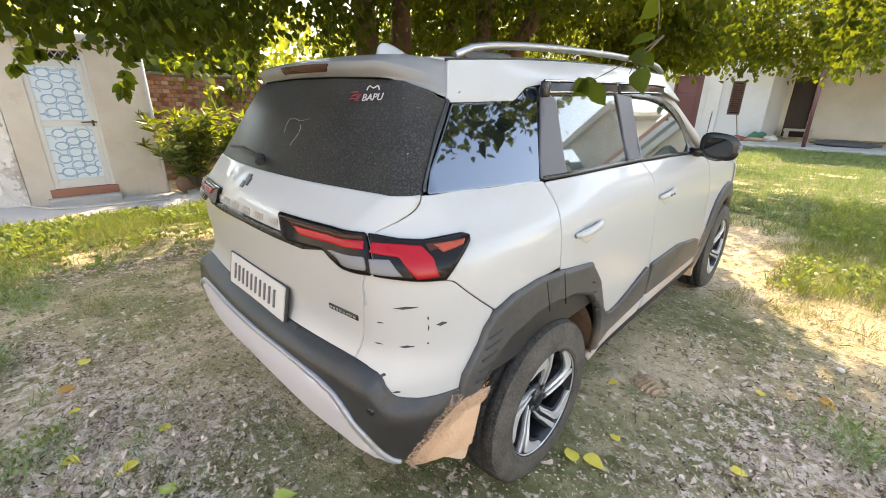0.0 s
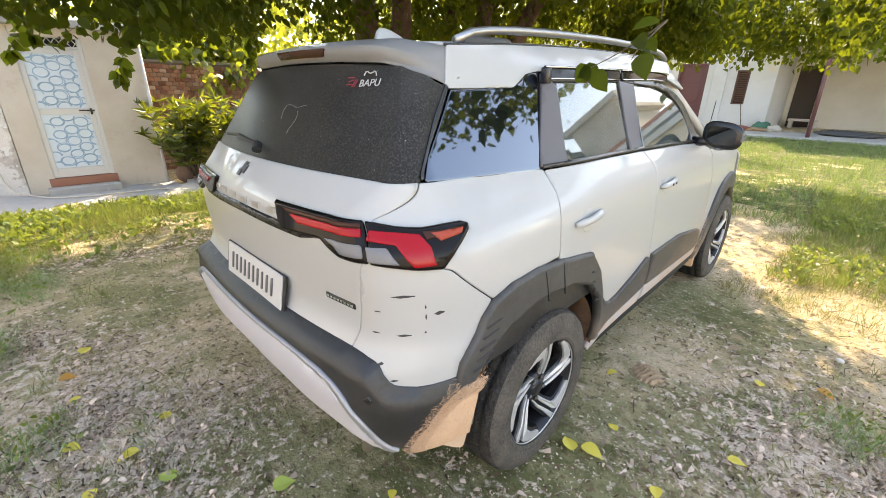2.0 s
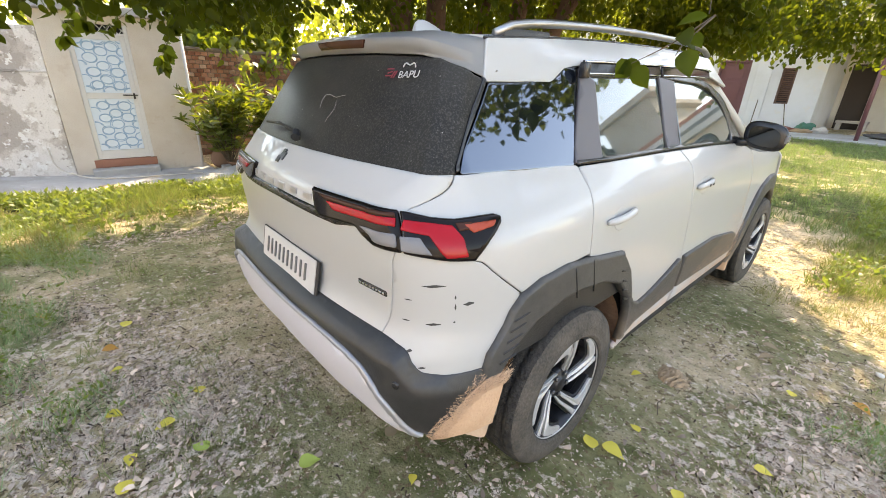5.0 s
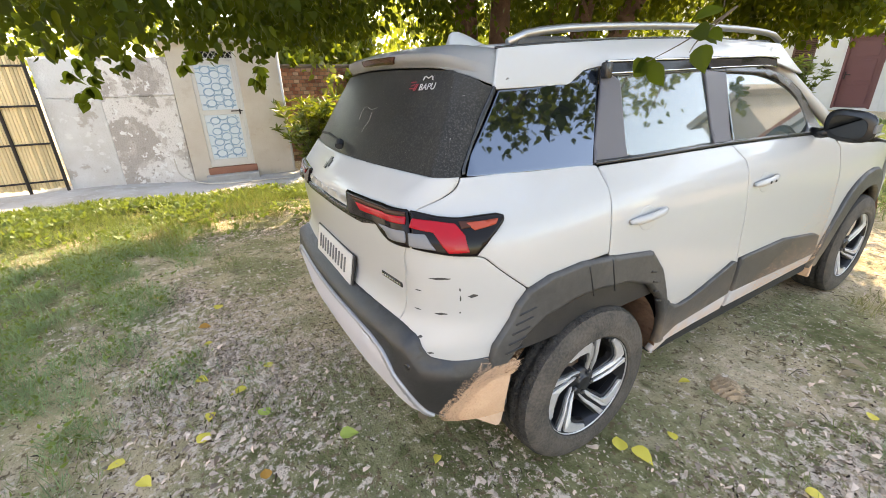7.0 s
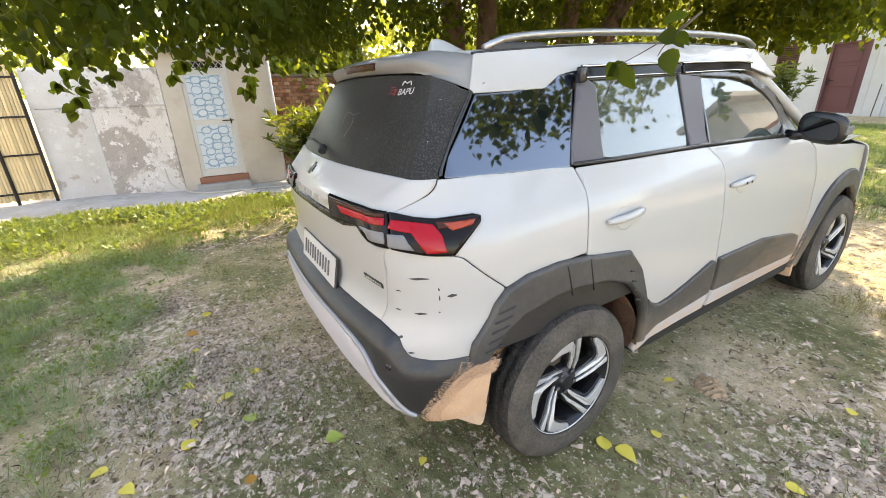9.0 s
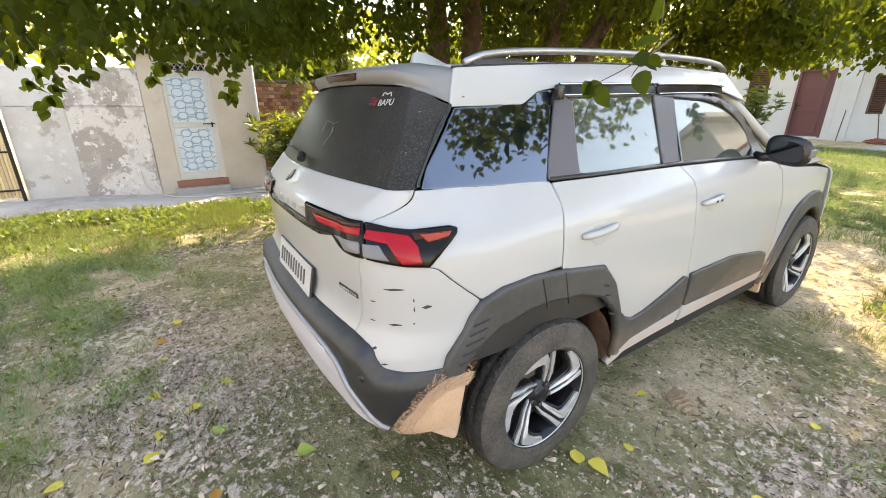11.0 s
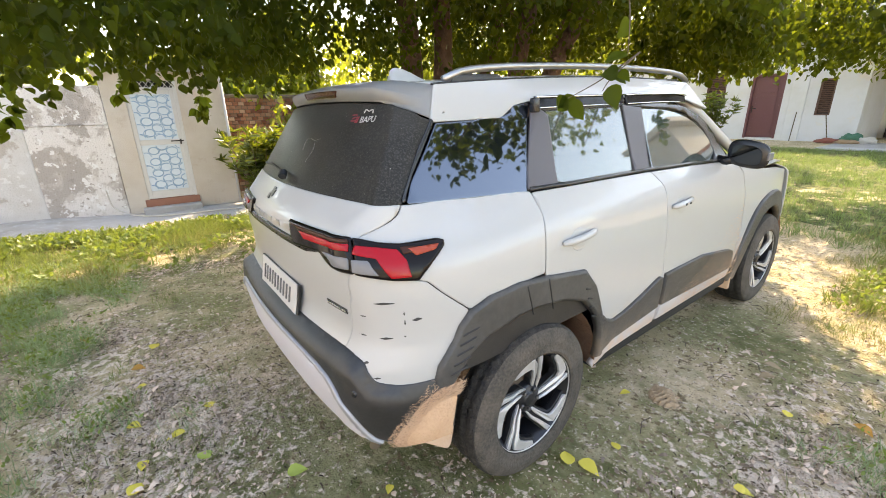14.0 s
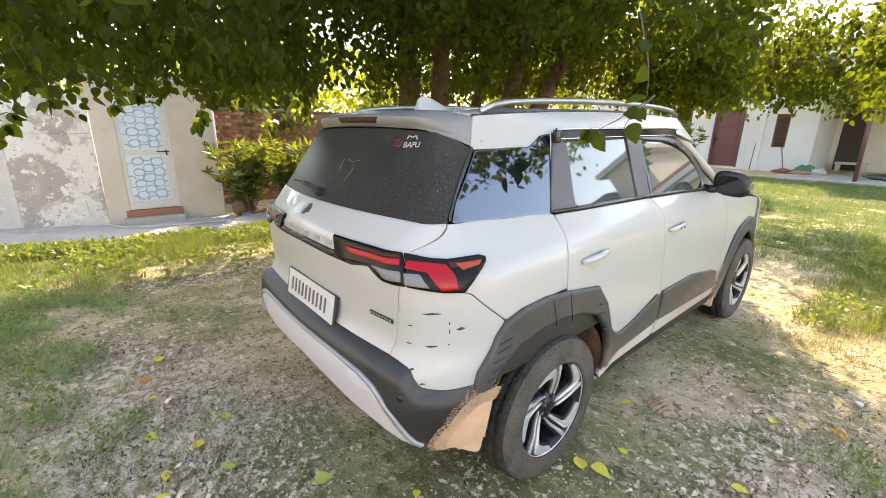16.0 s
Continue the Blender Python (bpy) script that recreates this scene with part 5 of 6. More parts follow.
tagged(part("ground_turf", turf_sheet(-5.5, -2.6, -9, 2.5, lambda x, y: (-3.9 - x) * .5 + .35 * ease(3.2, 4.6, -y)), M["turf"], None, "", True), "grassy strip along the concrete apron", "lawn", kind="structure")

HX = -7.0  # face of the hut and the yard wall
# concrete apron in front of the hut, sloping up along the wall
def apron_z(y):
    return -.10 + .11 * ease(2.4, 4.2, -y)


bm = bmesh.new()
rows = []
for k in range(31):
    y = -9.0 + 8.1 * k / 30
    edge = -5.42 + .05 * noise.noise((y * 2.3, 0, 0)) - (.35 if y < -4.3 else 0) * ease(4.3, 6.0, -y)
    z = apron_z(y)
    rows.append([bm.verts.new((HX - .3, y, z)), bm.verts.new((-6.2, y, z - .005)), bm.verts.new((edge - .02, y, z - .012)), bm.verts.new((edge, y, z - .03)), bm.verts.new((edge + .01, y, z - .2))])
for a, b in zip(rows, rows[1:]):
    for k in range(4):
        bm.faces.new((a[k], a[k + 1], b[k + 1], b[k]))
tagged(part("pavement", bm, M["concrete"]), "worn grey concrete apron along the wall", "pavement", kind="structure")
for k, (x, y, sx, sy, t) in enumerate(((-5.75, -.62, .55, .42, .3), (-6.25, -.35, .5, .5, -.2), (-5.55, -1.02, .3, .35, .6))):
    ob = tagged(part("broken_slab", slab(bmesh.new(), (-sx, -sy, -.05), (sx, sy, .02), .015), M["concrete"]), "broken slab of weathered concrete on the ground", "slab", "broken slabs")
    ob.matrix_world = pose(x, y, -.07 + .012 * k, 2, 3, math.degrees(t))

# yard wall with peeling whitewash, lime dado ledge
wy = part("wall_yard", slab(bmesh.new(), (HX - .25, -4.42, -.25), (HX, -2.745, 1.385), .012), M["peeled"])
box_part("wall_top", (HX - .25, -4.42, 1.40), (HX - .03, -2.745, 1.98), M["peeled"], wy, .012)
box_part("wall_ledge", (HX - .27, -4.42, 1.385), (HX + .012, -2.745, 1.40), M["peeled"], wy, .004)
tagged(wy, "yard wall with peeling grey and white plaster", "wall", kind="structure")
tagged(box_part("wall_pier", (HX - .26, -4.48, -.2), (HX + .012, -3.76, 1.96), M["peeled_light"], None, .02), "whitewashed wall pier beside the gate", "wall", kind="structure")

# hut with a blue ringed door
hut = tagged(empty("hut", pose(HX, 0, 0)), "small cream plastered outhouse with a blue patterned door", "hut")
for lo, hi in (((-2.2, -2.74, -.25), (.02, -2.44, 2.197)), ((-2.2, -1.70, -.25), (.02, -1.0, 2.197)), ((-2.0, -2.44, 2.07), (.02, -1.70, 2.197)), ((-.2, -2.44, -.25), (.018, -1.70, .0)), ((-2.2, -2.44, -.25), (-2.0, -1.70, 2.197))):
    box_part("hut_wall", lo, hi, M["plaster"], hut, .006)
part("hut_roof", slab(bmesh.new(), (-2.3, -2.84, 2.20), (.14, -.92, 2.31), .015), M["concrete"], hut)
part("doorstep", slab(bmesh.new(), (-.05, -2.55, -.22), (.24, -1.67, -.005), .012), M["concrete"], hut, "worn cement doorstep")
part("threshold", slab(bmesh.new(), (-.06, -2.50, .0), (.05, -1.67, .12), .006), M["terracotta"], hut, "reddish threshold")
part("drain_pipe", tube(bmesh.new(), [(.045, -1.0, -.1), (.045, -1.0, 2.2)], .022, 10), M["wash_white"], hut, "", True)
dr = part("hut_door", slab(slab(slab(slab(slab(bmesh.new(), (-.05, -2.43, .125), (-.0, -2.375, 1.93), .004), (-.05, -1.81, .125), (.0, -1.745, 1.93), .004), (-.05, -2.375, 1.86), (0, -1.81, 1.93), .004), (-.05, -2.375, .125), (0, -1.81, .26), .004), (-.05, -2.375, 1.035), (0, -1.81, 1.12), .004), M["aluminium"], hut, "closed aluminium framed door with blue ring pattern")
for z0, z1 in ((.26, 1.035), (1.12, 1.86)):
    part("door_pane", slab(bmesh.new(), (-.035, -2.375, z0), (-.018, -1.81, z1), 0), M["door_panel"], dr)
random.seed(5)
for z0, z1 in ((.26, 1.035), (1.12, 1.86)):
    for c in range(5):
        for r in range(5):
            y, z = -2.355 + .137 * c + random.uniform(-.012, .012), z0 + .02 + r * .182 + (.091 if c % 2 else 0) + random.uniform(-.015, .015)
            for q in range(2):
                dy, dz, rr, lean = random.uniform(-.010, .010), random.uniform(-.010, .010), random.uniform(.064, .078), random.uniform(-.5, .5)
                pts = []
                for k in range(29):
                    t = 2 * math.pi * k / 28
                    py, pz = y + dy + rr * 1.12 * math.cos(t) + rr * .25 * lean * math.sin(t), z + dz + rr * .88 * math.sin(t)
                    if -2.369 < py < -1.816 and z0 + .006 < pz < z1 - .006:
                        pts.append((-.0165, py, pz))
                    elif len(pts) < 3:
                        pts = []
                    else:
                        break
                if len(pts) > 3:
                    part("door_ring", tube(bmesh.new(), pts, .0055, 4), M["door_ring"], dr)
part("latch", slab(tube(bmesh.new(), [(.015, -1.93, 1.09), (.015, -1.74, 1.09)], .009, 8), (0, -1.80, 1.03), (.02, -1.775, 1.12), .003), M["iron"], dr, "iron sliding bolt")
part("door_frame", slab(slab(slab(bmesh.new(), (-.10, -2.455, .12), (.012, -2.43, 2.07), .003), (-.10, -1.745, .12), (.012, -1.70, 2.07), .003), (-.10, -2.43, 1.93), (.012, -1.745, 1.96), .003), M["aluminium"], hut)
# Near-black sheet stands in for the unlit space behind the vent.
bm = slab(bmesh.new(), (-.12, -2.42, 1.94), (-.10, -1.72, 2.07))
part("vent_dark_back", bm, M["under"], hut)
for k in range(8):
    bm = bmesh.new()
    for s in (1, -1):
        tube(bm, [(-.02, -2.42 + .0875 * k, 2.005 - s * .06), (-.02, -2.3325 + .0875 * k, 2.005 + s * .06)], .005, 5)
    part("vent_grille", bm, M["aluminium"], hut)

# bamboo gate on an iron frame beside the pier
gate_ob = tagged(empty("bamboo_gate", pose(HX + .02, -4.52, 0, 0, 0, 0)), "tall bamboo slat gate on a black iron frame", "gate")
for k in range(46):
    y = -.03 - k * .042
    part("bamboo_slat", tube(bmesh.new(), [(0, y, .07 + random.uniform(-.02, .02)), (random.uniform(-.004, .004), y + random.uniform(-.004, .004), 1.0), (0, y, 2.05 + random.uniform(-.05, .05))], .0225, 7), M["bamboo"], gate_ob)
box_part("bamboo_mat", (-.032, -1.96, .08), (-.024, 0, 2.0), M["bamboo"], gate_ob, .002)
for z in (.18, .75, 1.30, 1.85):
    part("gate_rail", tube(bmesh.new(), [(.035, 0, z), (.035, -1.95, z)], .014, 8), M["iron"], gate_ob)
for y in (.0, -.46, -.98, -1.95):
    part("gate_post", tube(bmesh.new(), [(.035, y, 0), (.035, y, 2.12)], .024, 8), M["iron"], gate_ob)
tagged(box_part("wall_beyond_gate", (HX - .25, -9, -.2), (HX, -6.5, 2.0), M["peeled"], None, .01), "yard wall beyond the gate", "wall", kind="structure")

# brick wall behind the shrubs: mortar core and single bricks
BX = -8.2
core = tagged(box_part("wall_brick", (BX - .22, -.99, -.3), (BX - .012, 9.0, 1.86), M["mortar"], None, 0), "old red brick boundary wall", "wall", kind="structure")
tagged(box_part("wall_coping", (BX - .26, -.99, 1.86), (BX + .02, 9.0, 1.91), M["mortar"], None, .01), "crumbled coping along the brick wall", "wall", kind="structure")
brick_me = bpy.data.meshes.new("brick")
bm = slab(bmesh.new(), (-.03, -.053, -.034), (.0, .053, .034), .006, seg=1)
bm.to_mesh(brick_me)
bm.free()
brick_me.materials.append(M["brick"])
rest_v, rest_f = [], []
block_v = [tuple(v.co) for v in brick_me.vertices]
block_f = [tuple(p.vertices) for p in brick_me.polygons]
for r in range(28):
    for c in range(76):
        y, z = -.93 + c * .116 + (.058 if r % 2 else 0), -.24 + r * .0755
        x = BX + random.uniform(-.008, .008)
        if y > 7.8:
            continue
        if y < 1.15 and z > .7:
            ob = new("brick", brick_me)
            ob.parent = core
            ob.matrix_world = pose(x, y, z, random.uniform(-2, 2), 0, random.uniform(-2, 2))
        else:
            k = len(rest_v)
            rest_v += [(x + p[0], y + p[1], z + p[2]) for p in block_v]
            rest_f += [tuple(i + k for i in f) for f in block_f]
tagged(raw("brick_rest", rest_v, rest_f, M["brick"], core), kind="stuff")

# ---- house across the yard: white front, maroon door, porch ----
FY = 15.5
house = tagged(empty("house", pose(0, FY, .36)), "whitewashed single storey house with a maroon door and an open porch", "house")


def wall_with_holes(name, x0, x1, z0, z1, holes, mat, y0=0.0, y1=.25):
    bm = bmesh.new()
    xs = sorted({x0, x1, *[h[0] for h in holes], *[h[1] for h in holes]})
    for a, b in zip(xs, xs[1:]):
        cuts = sorted((h[2], h[3]) for h in holes if h[0] <= a and h[1] >= b)
        z = z0
        for lo, hi in cuts + [(z1, z1)]:
            if lo > z:
                slab(bm, (a, y0, z), (b, y1, lo))
            z = max(z, hi)
    bmesh.ops.remove_doubles(bm, verts=bm.verts, dist=1e-4)
    return part(name, bm, mat, house)


wall_with_holes("front_wall", -14, -3.28, -.5, 4.0, [(-5.92, -5.27, 1.05, 2.3), (-4.42, -3.55, .06, 2.10)], M["wash_white"])
wall_with_holes("front_wall", -3.28, -1.45, -.5, 4.0, [(-2.58, -2.19, .80, 1.9)], M["wash_white"], .0, .25)
box_part("corner_post", (-3.30, -.06, -.4), (-2.86, .0, 3.2), M["wash_white"], house, .01)


def shutter(x0, x1, z0, z1):
    # Black backing: the gloom between the louvres is put into its colour.
    win = box_part("window", (x0, .10, z0), (x1, .16, z1), M["under"], house, .004, "closed brown louvred window")
    for a, b in (((x0, .02, z0), (x0 + .05, .10, z1)), ((x1 - .05, .02, z0), (x1, .10, z1)), ((x0, .02, z1 - .05), (x1, .10, z1)), ((x0, .02, z0), (x1, .10, z0 + .05))):
        box_part("window_frame", a, b, M["brown_shutter"], win, .004)
    k = 0
    z = z0 + .09
    while z < z1 - .07:
        part("slat", slab(bmesh.new(), (x0 + .05, .05, z), (x1 - .05, .09, z + .035), .004, Matrix.Rotation(.5, 3, "X")), M["brown_shutter"], win)
        z += .06


shutter(-5.92, -5.27, 1.05, 2.30)
shutter(-2.58, -2.19, .80, 1.90)
door = box_part("door_leaf", (-4.40, .06, .07), (-3.57, .11, 2.08), M["maroon"], house, .004, "closed maroon painted door")
for z0, z1 in ((.17, .75), (.85, 1.45), (1.55, 1.98)):
    box_part("door_panel", (-4.28, .045, z0), (-3.69, .06, z1), M["maroon"], door, .008)
box_part("door_bolt", (-4.36, .02, 1.02), (-4.22, .05, 1.05), M["iron"], door, .004)
box_part("door_bolt", (-4.36, .02, .90), (-4.33, .05, 1.12), M["iron"], door, .004)
for a, b in (((-4.47, -.01, .04), (-4.40, .1, 2.15)), ((-3.57, -.01, .04), (-3.50, .1, 2.15)), ((-4.40, -.01, 2.08), (-3.57, .1, 2.15))):
    box_part("door_jamb", a, b, M["maroon"], house, .005)
# porch: recess, back wall with dark doorway, floor, beam, roof, pole
box_part("porch_side", (-1.70, .25, -.5), (-1.45, 3.2, 4.0), M["wash_white"], house, .01)
wall_with_holes("porch_back", -1.45, 9.0, -.5, 4.0, [(-1.30, -.60, .0, 2.15)], M["wash_beige"], 3.0, 3.25)
# One flat dark brown leaf fills the whole doorway.
box_part("doorway_leaf", (-1.30, 3.12, .0), (-.60, 3.18, 2.15), M["dark_door"], house, .005, "dark brown leaf filling the porch doorway")
box_part("porch_floor", (-1.75, -2.6, -.40), (9.0, 3.0, -.01), M["concrete"], house, .015, "cement porch floor")
box_part("porch_beam", (-1.75, -2.2, 2.45), (9.0, -1.9, 3.25), M["wash_beige"], house, .015)
box_part("porch_roof", (-1.85, -2.5, 3.25), (9.0, 3.2, 3.45), M["wash_white"], house, .015)
part("porch_pole", tube(bmesh.new(), [(-.02, -2.0, -.02), (-.06, -2.0, 2.46)], .05, 12), M["maroon"], house, "thin maroon pole", True)
box_part("house_roof", (-14.2, -.35, 4.0), (9.2, 8.0, 4.2), M["wash_white"], house, .015)
box_part("house_back", (-14, 3.3, -.5), (9.0, 8.0, 4.0), M["wash_white"], house, 0)

for name, x, y, z, r, mat, label in (("rag_heap", -1.95, FY - .45, .42, (.30, .22, .10), "cloth_red", "reddish brown bundle of rags on the porch edge"), ("cloth_sack", -1.45, FY - .25, .50, (.26, .22, .20), "cloth_green", "green cloth bundle on the porch floor"), ("cloth_sack", -1.50, FY - .55, .40, (.28, .2, .08), "cloth_tan", "tan sack lying on the porch floor"), ("cloth_sack", -1.12, FY - .3, .45, (.22, .2, .13), "pale_box", "pale cloth bundle on the porch floor"), ("tarpaulin", .75, FY - .6, .42, (.75, .35, .11), "cloth_grey", "crumpled dark grey tarpaulin on the porch floor")):
    bm = bmesh.new()
    bmesh.ops.create_icosphere(bm, subdivisions=4, radius=1)
    for v in bm.verts:
        d = 1 + .35 * noise.noise(v.co * 1.6 + Vector((x, y, z))) + .16 * noise.noise(v.co * 4.5)
        v.co = Vector((v.co.x * r[0] * d, v.co.y * r[1] * d, max(v.co.z * r[2] * d, -r[2] * .5)))
    ob = tagged(part(name, bm, M[mat], None, "", True), label, "sack", "sacks on the porch")
    ob.location = (x, y, .35 + r[2] * .5)
tagged(part("bench", slab(slab(slab(bmesh.new(), (-1.15, FY + 2.3, .60), (-.30, FY + 2.65, .68), .01), (-1.12, FY + 2.35, .35), (-1.0, FY + 2.6, .60), .008), (-.45, FY + 2.35, .35), (-.33, FY + 2.6, .60), .008), M["pale_box"]), "pale low bench in front of the dark doorway", "bench")
for x0, x1, z1 in ((-3.02, -3.0, .95), (-2.25, -2.02, .80)):
    tagged(part("stick", tube(bmesh.new(), [(x0, FY - .04, z1 + .36), (x1, FY - .25, .34)], .014, 7), M["twig"]), "thin stick leaning on the white wall", "stick", "leaning sticks")

# houses behind the camera, mirrored in the car's windows
for nm, lo, hi, roofc, mat in (("village_house", (7.7, 19.0, 0), (10.5, 27, 7.5), "concrete", "concrete"), ("village_house", (3.6, 17.3, 0), (8.2, 18.5, 4.8), "roof_red", "wash_beige"), ("village_house", (11.0, 18.4, 0), (14.2, 25, 6.2), "cloth_grey", "wash_beige"), ("village_house", (20, -2, 0), (27, 7, 3.2), "roof_red", "wash_white"), ("village_house", (22, 17, 0), (30, 26, 3.6), "roof_red", "wash_beige")):
    vh = tagged(empty(nm, pose(lo[0], lo[1], 0)), "plain village house with an overhanging roof edge", "house", "village houses")
    sx, sy, sz = (hi[k] - lo[k] for k in range(3))
    box_part("wall", (0, 0, -.2), (sx, sy, sz), M[mat], vh, .02)
    box_part("roof", (-.4, -.4, sz), (sx + .4, sy + .4, sz + .3), M[roofc], vh, .02)
    for k in range(3):
        box_part("window", (-.02, .8 + k * 2.6, 1.0), (.05, 1.9 + k * 2.6, 2.2), M["dark_door"], vh, .01)
# White wall added out of view; it throws sunlight back into the yard.
tagged(box_part("bounce_wall_south", (-9, -8.6, -.2), (14, -8.3, 3.3), M["wash_white"], None, .02), "unseen white wall added behind the yard to bounce light", "wall", kind="structure")


# ---- plants ----
rng = np.random.default_rng(11)


def leaf_cloud(name, centres, dirs, normals, length, widthf, mat, parent=None, shape="oval", fold=.18):
    """Many single leaves in one mesh: each a folded, pointed blade of six triangles."""
    n = len(centres)
    if shape == "oval":
        side = [(.05, .18), (.20, .36), (.44, .38), (.68, .25), (.86, .10)]
        prof = np.array([(0, 0)] + side + [(1, 0)] + [(x, -y) for x, y in side[::-1]] + [(.45, 0)])
        tris = [(k, 12, (k + 1) % 12) for k in range(12)]
    elif shape == "plain":
        prof = np.array([(0, 0), (.2, .36), (.55, .32), (1, 0), (.55, -.32), (.2, -.36)])
        tris = [(0, 1, 5), (1, 2, 5), (2, 4, 5), (2, 3, 4)]
    elif shape == "chip":
        prof = np.array([(0, .12), (.35, .40), (.9, .22), (1, -.2), (.4, -.34)])
        tris = [(0, 1, 4), (1, 2, 4), (2, 3, 4)]
    else:
        prof = np.array([(0, .05), (.5, .09), (1, 0), (.5, -.09), (0, -.05)])
        tris = [(0, 1, 3), (0, 3, 4), (1, 2, 3)]
    d = dirs / np.linalg.norm(dirs, axis=1, keepdims=True)
    s = np.cross(d, normals)
    s /= np.linalg.norm(s, axis=1, keepdims=True) + 1e-9
    u = np.cross(s, d)
    k = len(prof)
    L = np.asarray(length)[:, None, None] * np.ones((n, 1, 1))
    p = prof[None, :, 0, None] * L * d[:, None] + prof[None, :, 1, None] * L * widthf * s[:, None] + (np.abs(prof[None, :, 1, None]) * fold - .25 * prof[None, :, 0, None] ** 2 * fold * 2) * L * u[:, None]
    v = (centres[:, None] + p).reshape(-1, 3)
    f = (np.array(tris)[None] + (np.arange(n) * k)[:, None, None]).reshape(-1, 3)
    me = bpy.data.meshes.new(name)
    me.vertices.add(len(v))
    me.vertices.foreach_set("co", v.ravel())
    me.loops.add(len(f) * 3)
    me.loops.foreach_set("vertex_index", f.ravel().astype(np.int32))
    me.polygons.add(len(f))
    me.polygons.foreach_set("loop_start", np.arange(len(f), dtype=np.int32) * 3)
    me.update()
    me.validate()
    me.materials.append(mat)
    ob = new(name, me)
    if parent is not None:
        ob.parent = parent
    return ob


def clump_points(centre, radii, count, shell=.5, clusters=0):
    """Places in an ellipsoid, thicker towards its skin, gathered on small sprays."""
    m = clusters or max(8, count // 14)
    q = rng.normal(size=(m, 3))
    q /= np.linalg.norm(q, axis=1, keepdims=True)
    q *= (rng.random((m, 1)) ** (1 / 3)) * (1 - shell) + shell * rng.random((m, 1)) ** .25
    base = np.asarray(centre) + q * np.asarray(radii)
    pick = rng.integers(0, m, count)
    return base[pick] + rng.normal(size=(count, 3)) * np.array([.13, .13, .11])


def hang_dirs(n, droop=.9):
    d = rng.normal(size=(n, 3)) * np.array([.8, .8, .45])
    d[:, 2] -= droop
    return d


def flat_normals(n, tilt=.7):
    u = rng.normal(size=(n, 3)) * tilt
    u[:, 2] += .5
    return u


tree = tagged(empty("tree", pose(-2.5, .7, ground_z(-2.5, .7))), "broad leafy shade tree with several dark stems and low hanging twigs", "tree")
STEMS = [[(-2.62, .42, 0), (-2.66, .38, .9), (-2.60, .30, 1.9), (-2.3, .0, 3.0), (-1.9, -.6, 4.3)], [(-2.50, .58, 0), (-2.42, .62, 1.0), (-2.36, .60, 2.0), (-2.30, .55, 3.2), (-2.5, .9, 4.6)], [(-2.3, .95, 0), (-2.05, 1.15, 1.0), (-1.90, 1.30, 1.9), (-1.5, 1.2, 3.0), (-.8, .9, 4.2)], [(-2.35, 1.1, 0), (-1.95, 1.45, 1.1), (-1.62, 1.68, 2.0), (-1.15, 2.0, 2.9), (-.3, 2.4, 3.9)], [(-2.6, .9, 0), (-2.7, 1.3, 1.2), (-2.75, 1.7, 2.3), (-2.9, 2.3, 3.6)]]
inv = tree.matrix_world.inverted()
gz0 = ground_z(-2.5, .7)


def bend(pts, k=20, wobble=.035):
    pts = [Vector(p) for p in pts]
    out = []
    for i in range(k + 1):
        t = i / k * (len(pts) - 1)
        j = min(int(t), len(pts) - 2)
        q = t - j
        p0, p1, p2, p3 = pts[max(j - 1, 0)], pts[j], pts[j + 1], pts[min(j + 2, len(pts) - 1)]
        p = .5 * ((2 * p1) + (p2 - p0) * q + (2 * p0 - 5 * p1 + 4 * p2 - p3) * q * q + (3 * p1 - p0 - 3 * p2 + p3) * q ** 3)
        out.append(p + Vector((noise.noise(p * 2.1), noise.noise(p * 2.1 + Vector((5, 0, 0))), 0)) * wobble)
    return out


for k, st in enumerate(STEMS):
    pts = bend([inv @ Vector((p[0], p[1], p[2] + gz0 - (.1 if i == 0 else 0))) for i, p in enumerate(st)])
    rad = [(.20, .17, .15, .15, .12)[k] * (1 - .72 * i / 20) + (.06 if i < 2 else 0) for i in range(21)]
    part("trunk", tube(bmesh.new(), pts, .1, 14, rad), M["bark"], tree, "dark reddish brown stem", True)
# The high clumps are unseen, placed and sized to block sun from the yard.
CLUMPS = [((-1.7, .4, 5.1), (3.0, 2.6, .45), 15000, (.12, .18)), ((-2.4, -.2, 3.9), (1.6, 1.5, .5), 5000, (.10, .15)), ((-1.9, -.6, 2.95), (1.5, 1.3, .32), 3000, (.07, .12)), ((-2.4, 1.4, 3.0), (1.5, 1.6, .4), 3000, (.08, .13)), ((-2.7, 1.5, 4.5), (2.65, 2.7, 1.3), 15000, (.09, .15)), ((-.5, 2.85, 4.7), (1.75, 1.78, .7), 8000, (.09, .15)), ((-4.9, 1.6, 4.4), (.85, 2.1, .9), 3200, (.09, .15)), ((3.3, 1.5, 4.0), (1.2, 1.8, .7), 1900, (.09, .13)), ((2.55, 2.7, 3.2), (.8, .7, .26), 240, (.09, .13)), ((-.8, -.7, 4.0), (2.2, 1.9, .9), 4500, (.08, .13)), ((-3.1, -1.3, 3.7), (1.9, 1.7, .8), 8000, (.08, .14)), ((2.6, .4, 2.95), (.6, .8, .4), 130, (.09, .13))]
limbs = []
for c, r, _, _ in CLUMPS:
    for _ in range(5):
        q = Vector(c) + Vector(rng.normal(size=3).tolist()) * .55 * Vector(r).length / 1.8
        start = Vector(STEMS[int(rng.integers(0, 5))][3])
        limbs.append((start, q))
bm = bmesh.new()
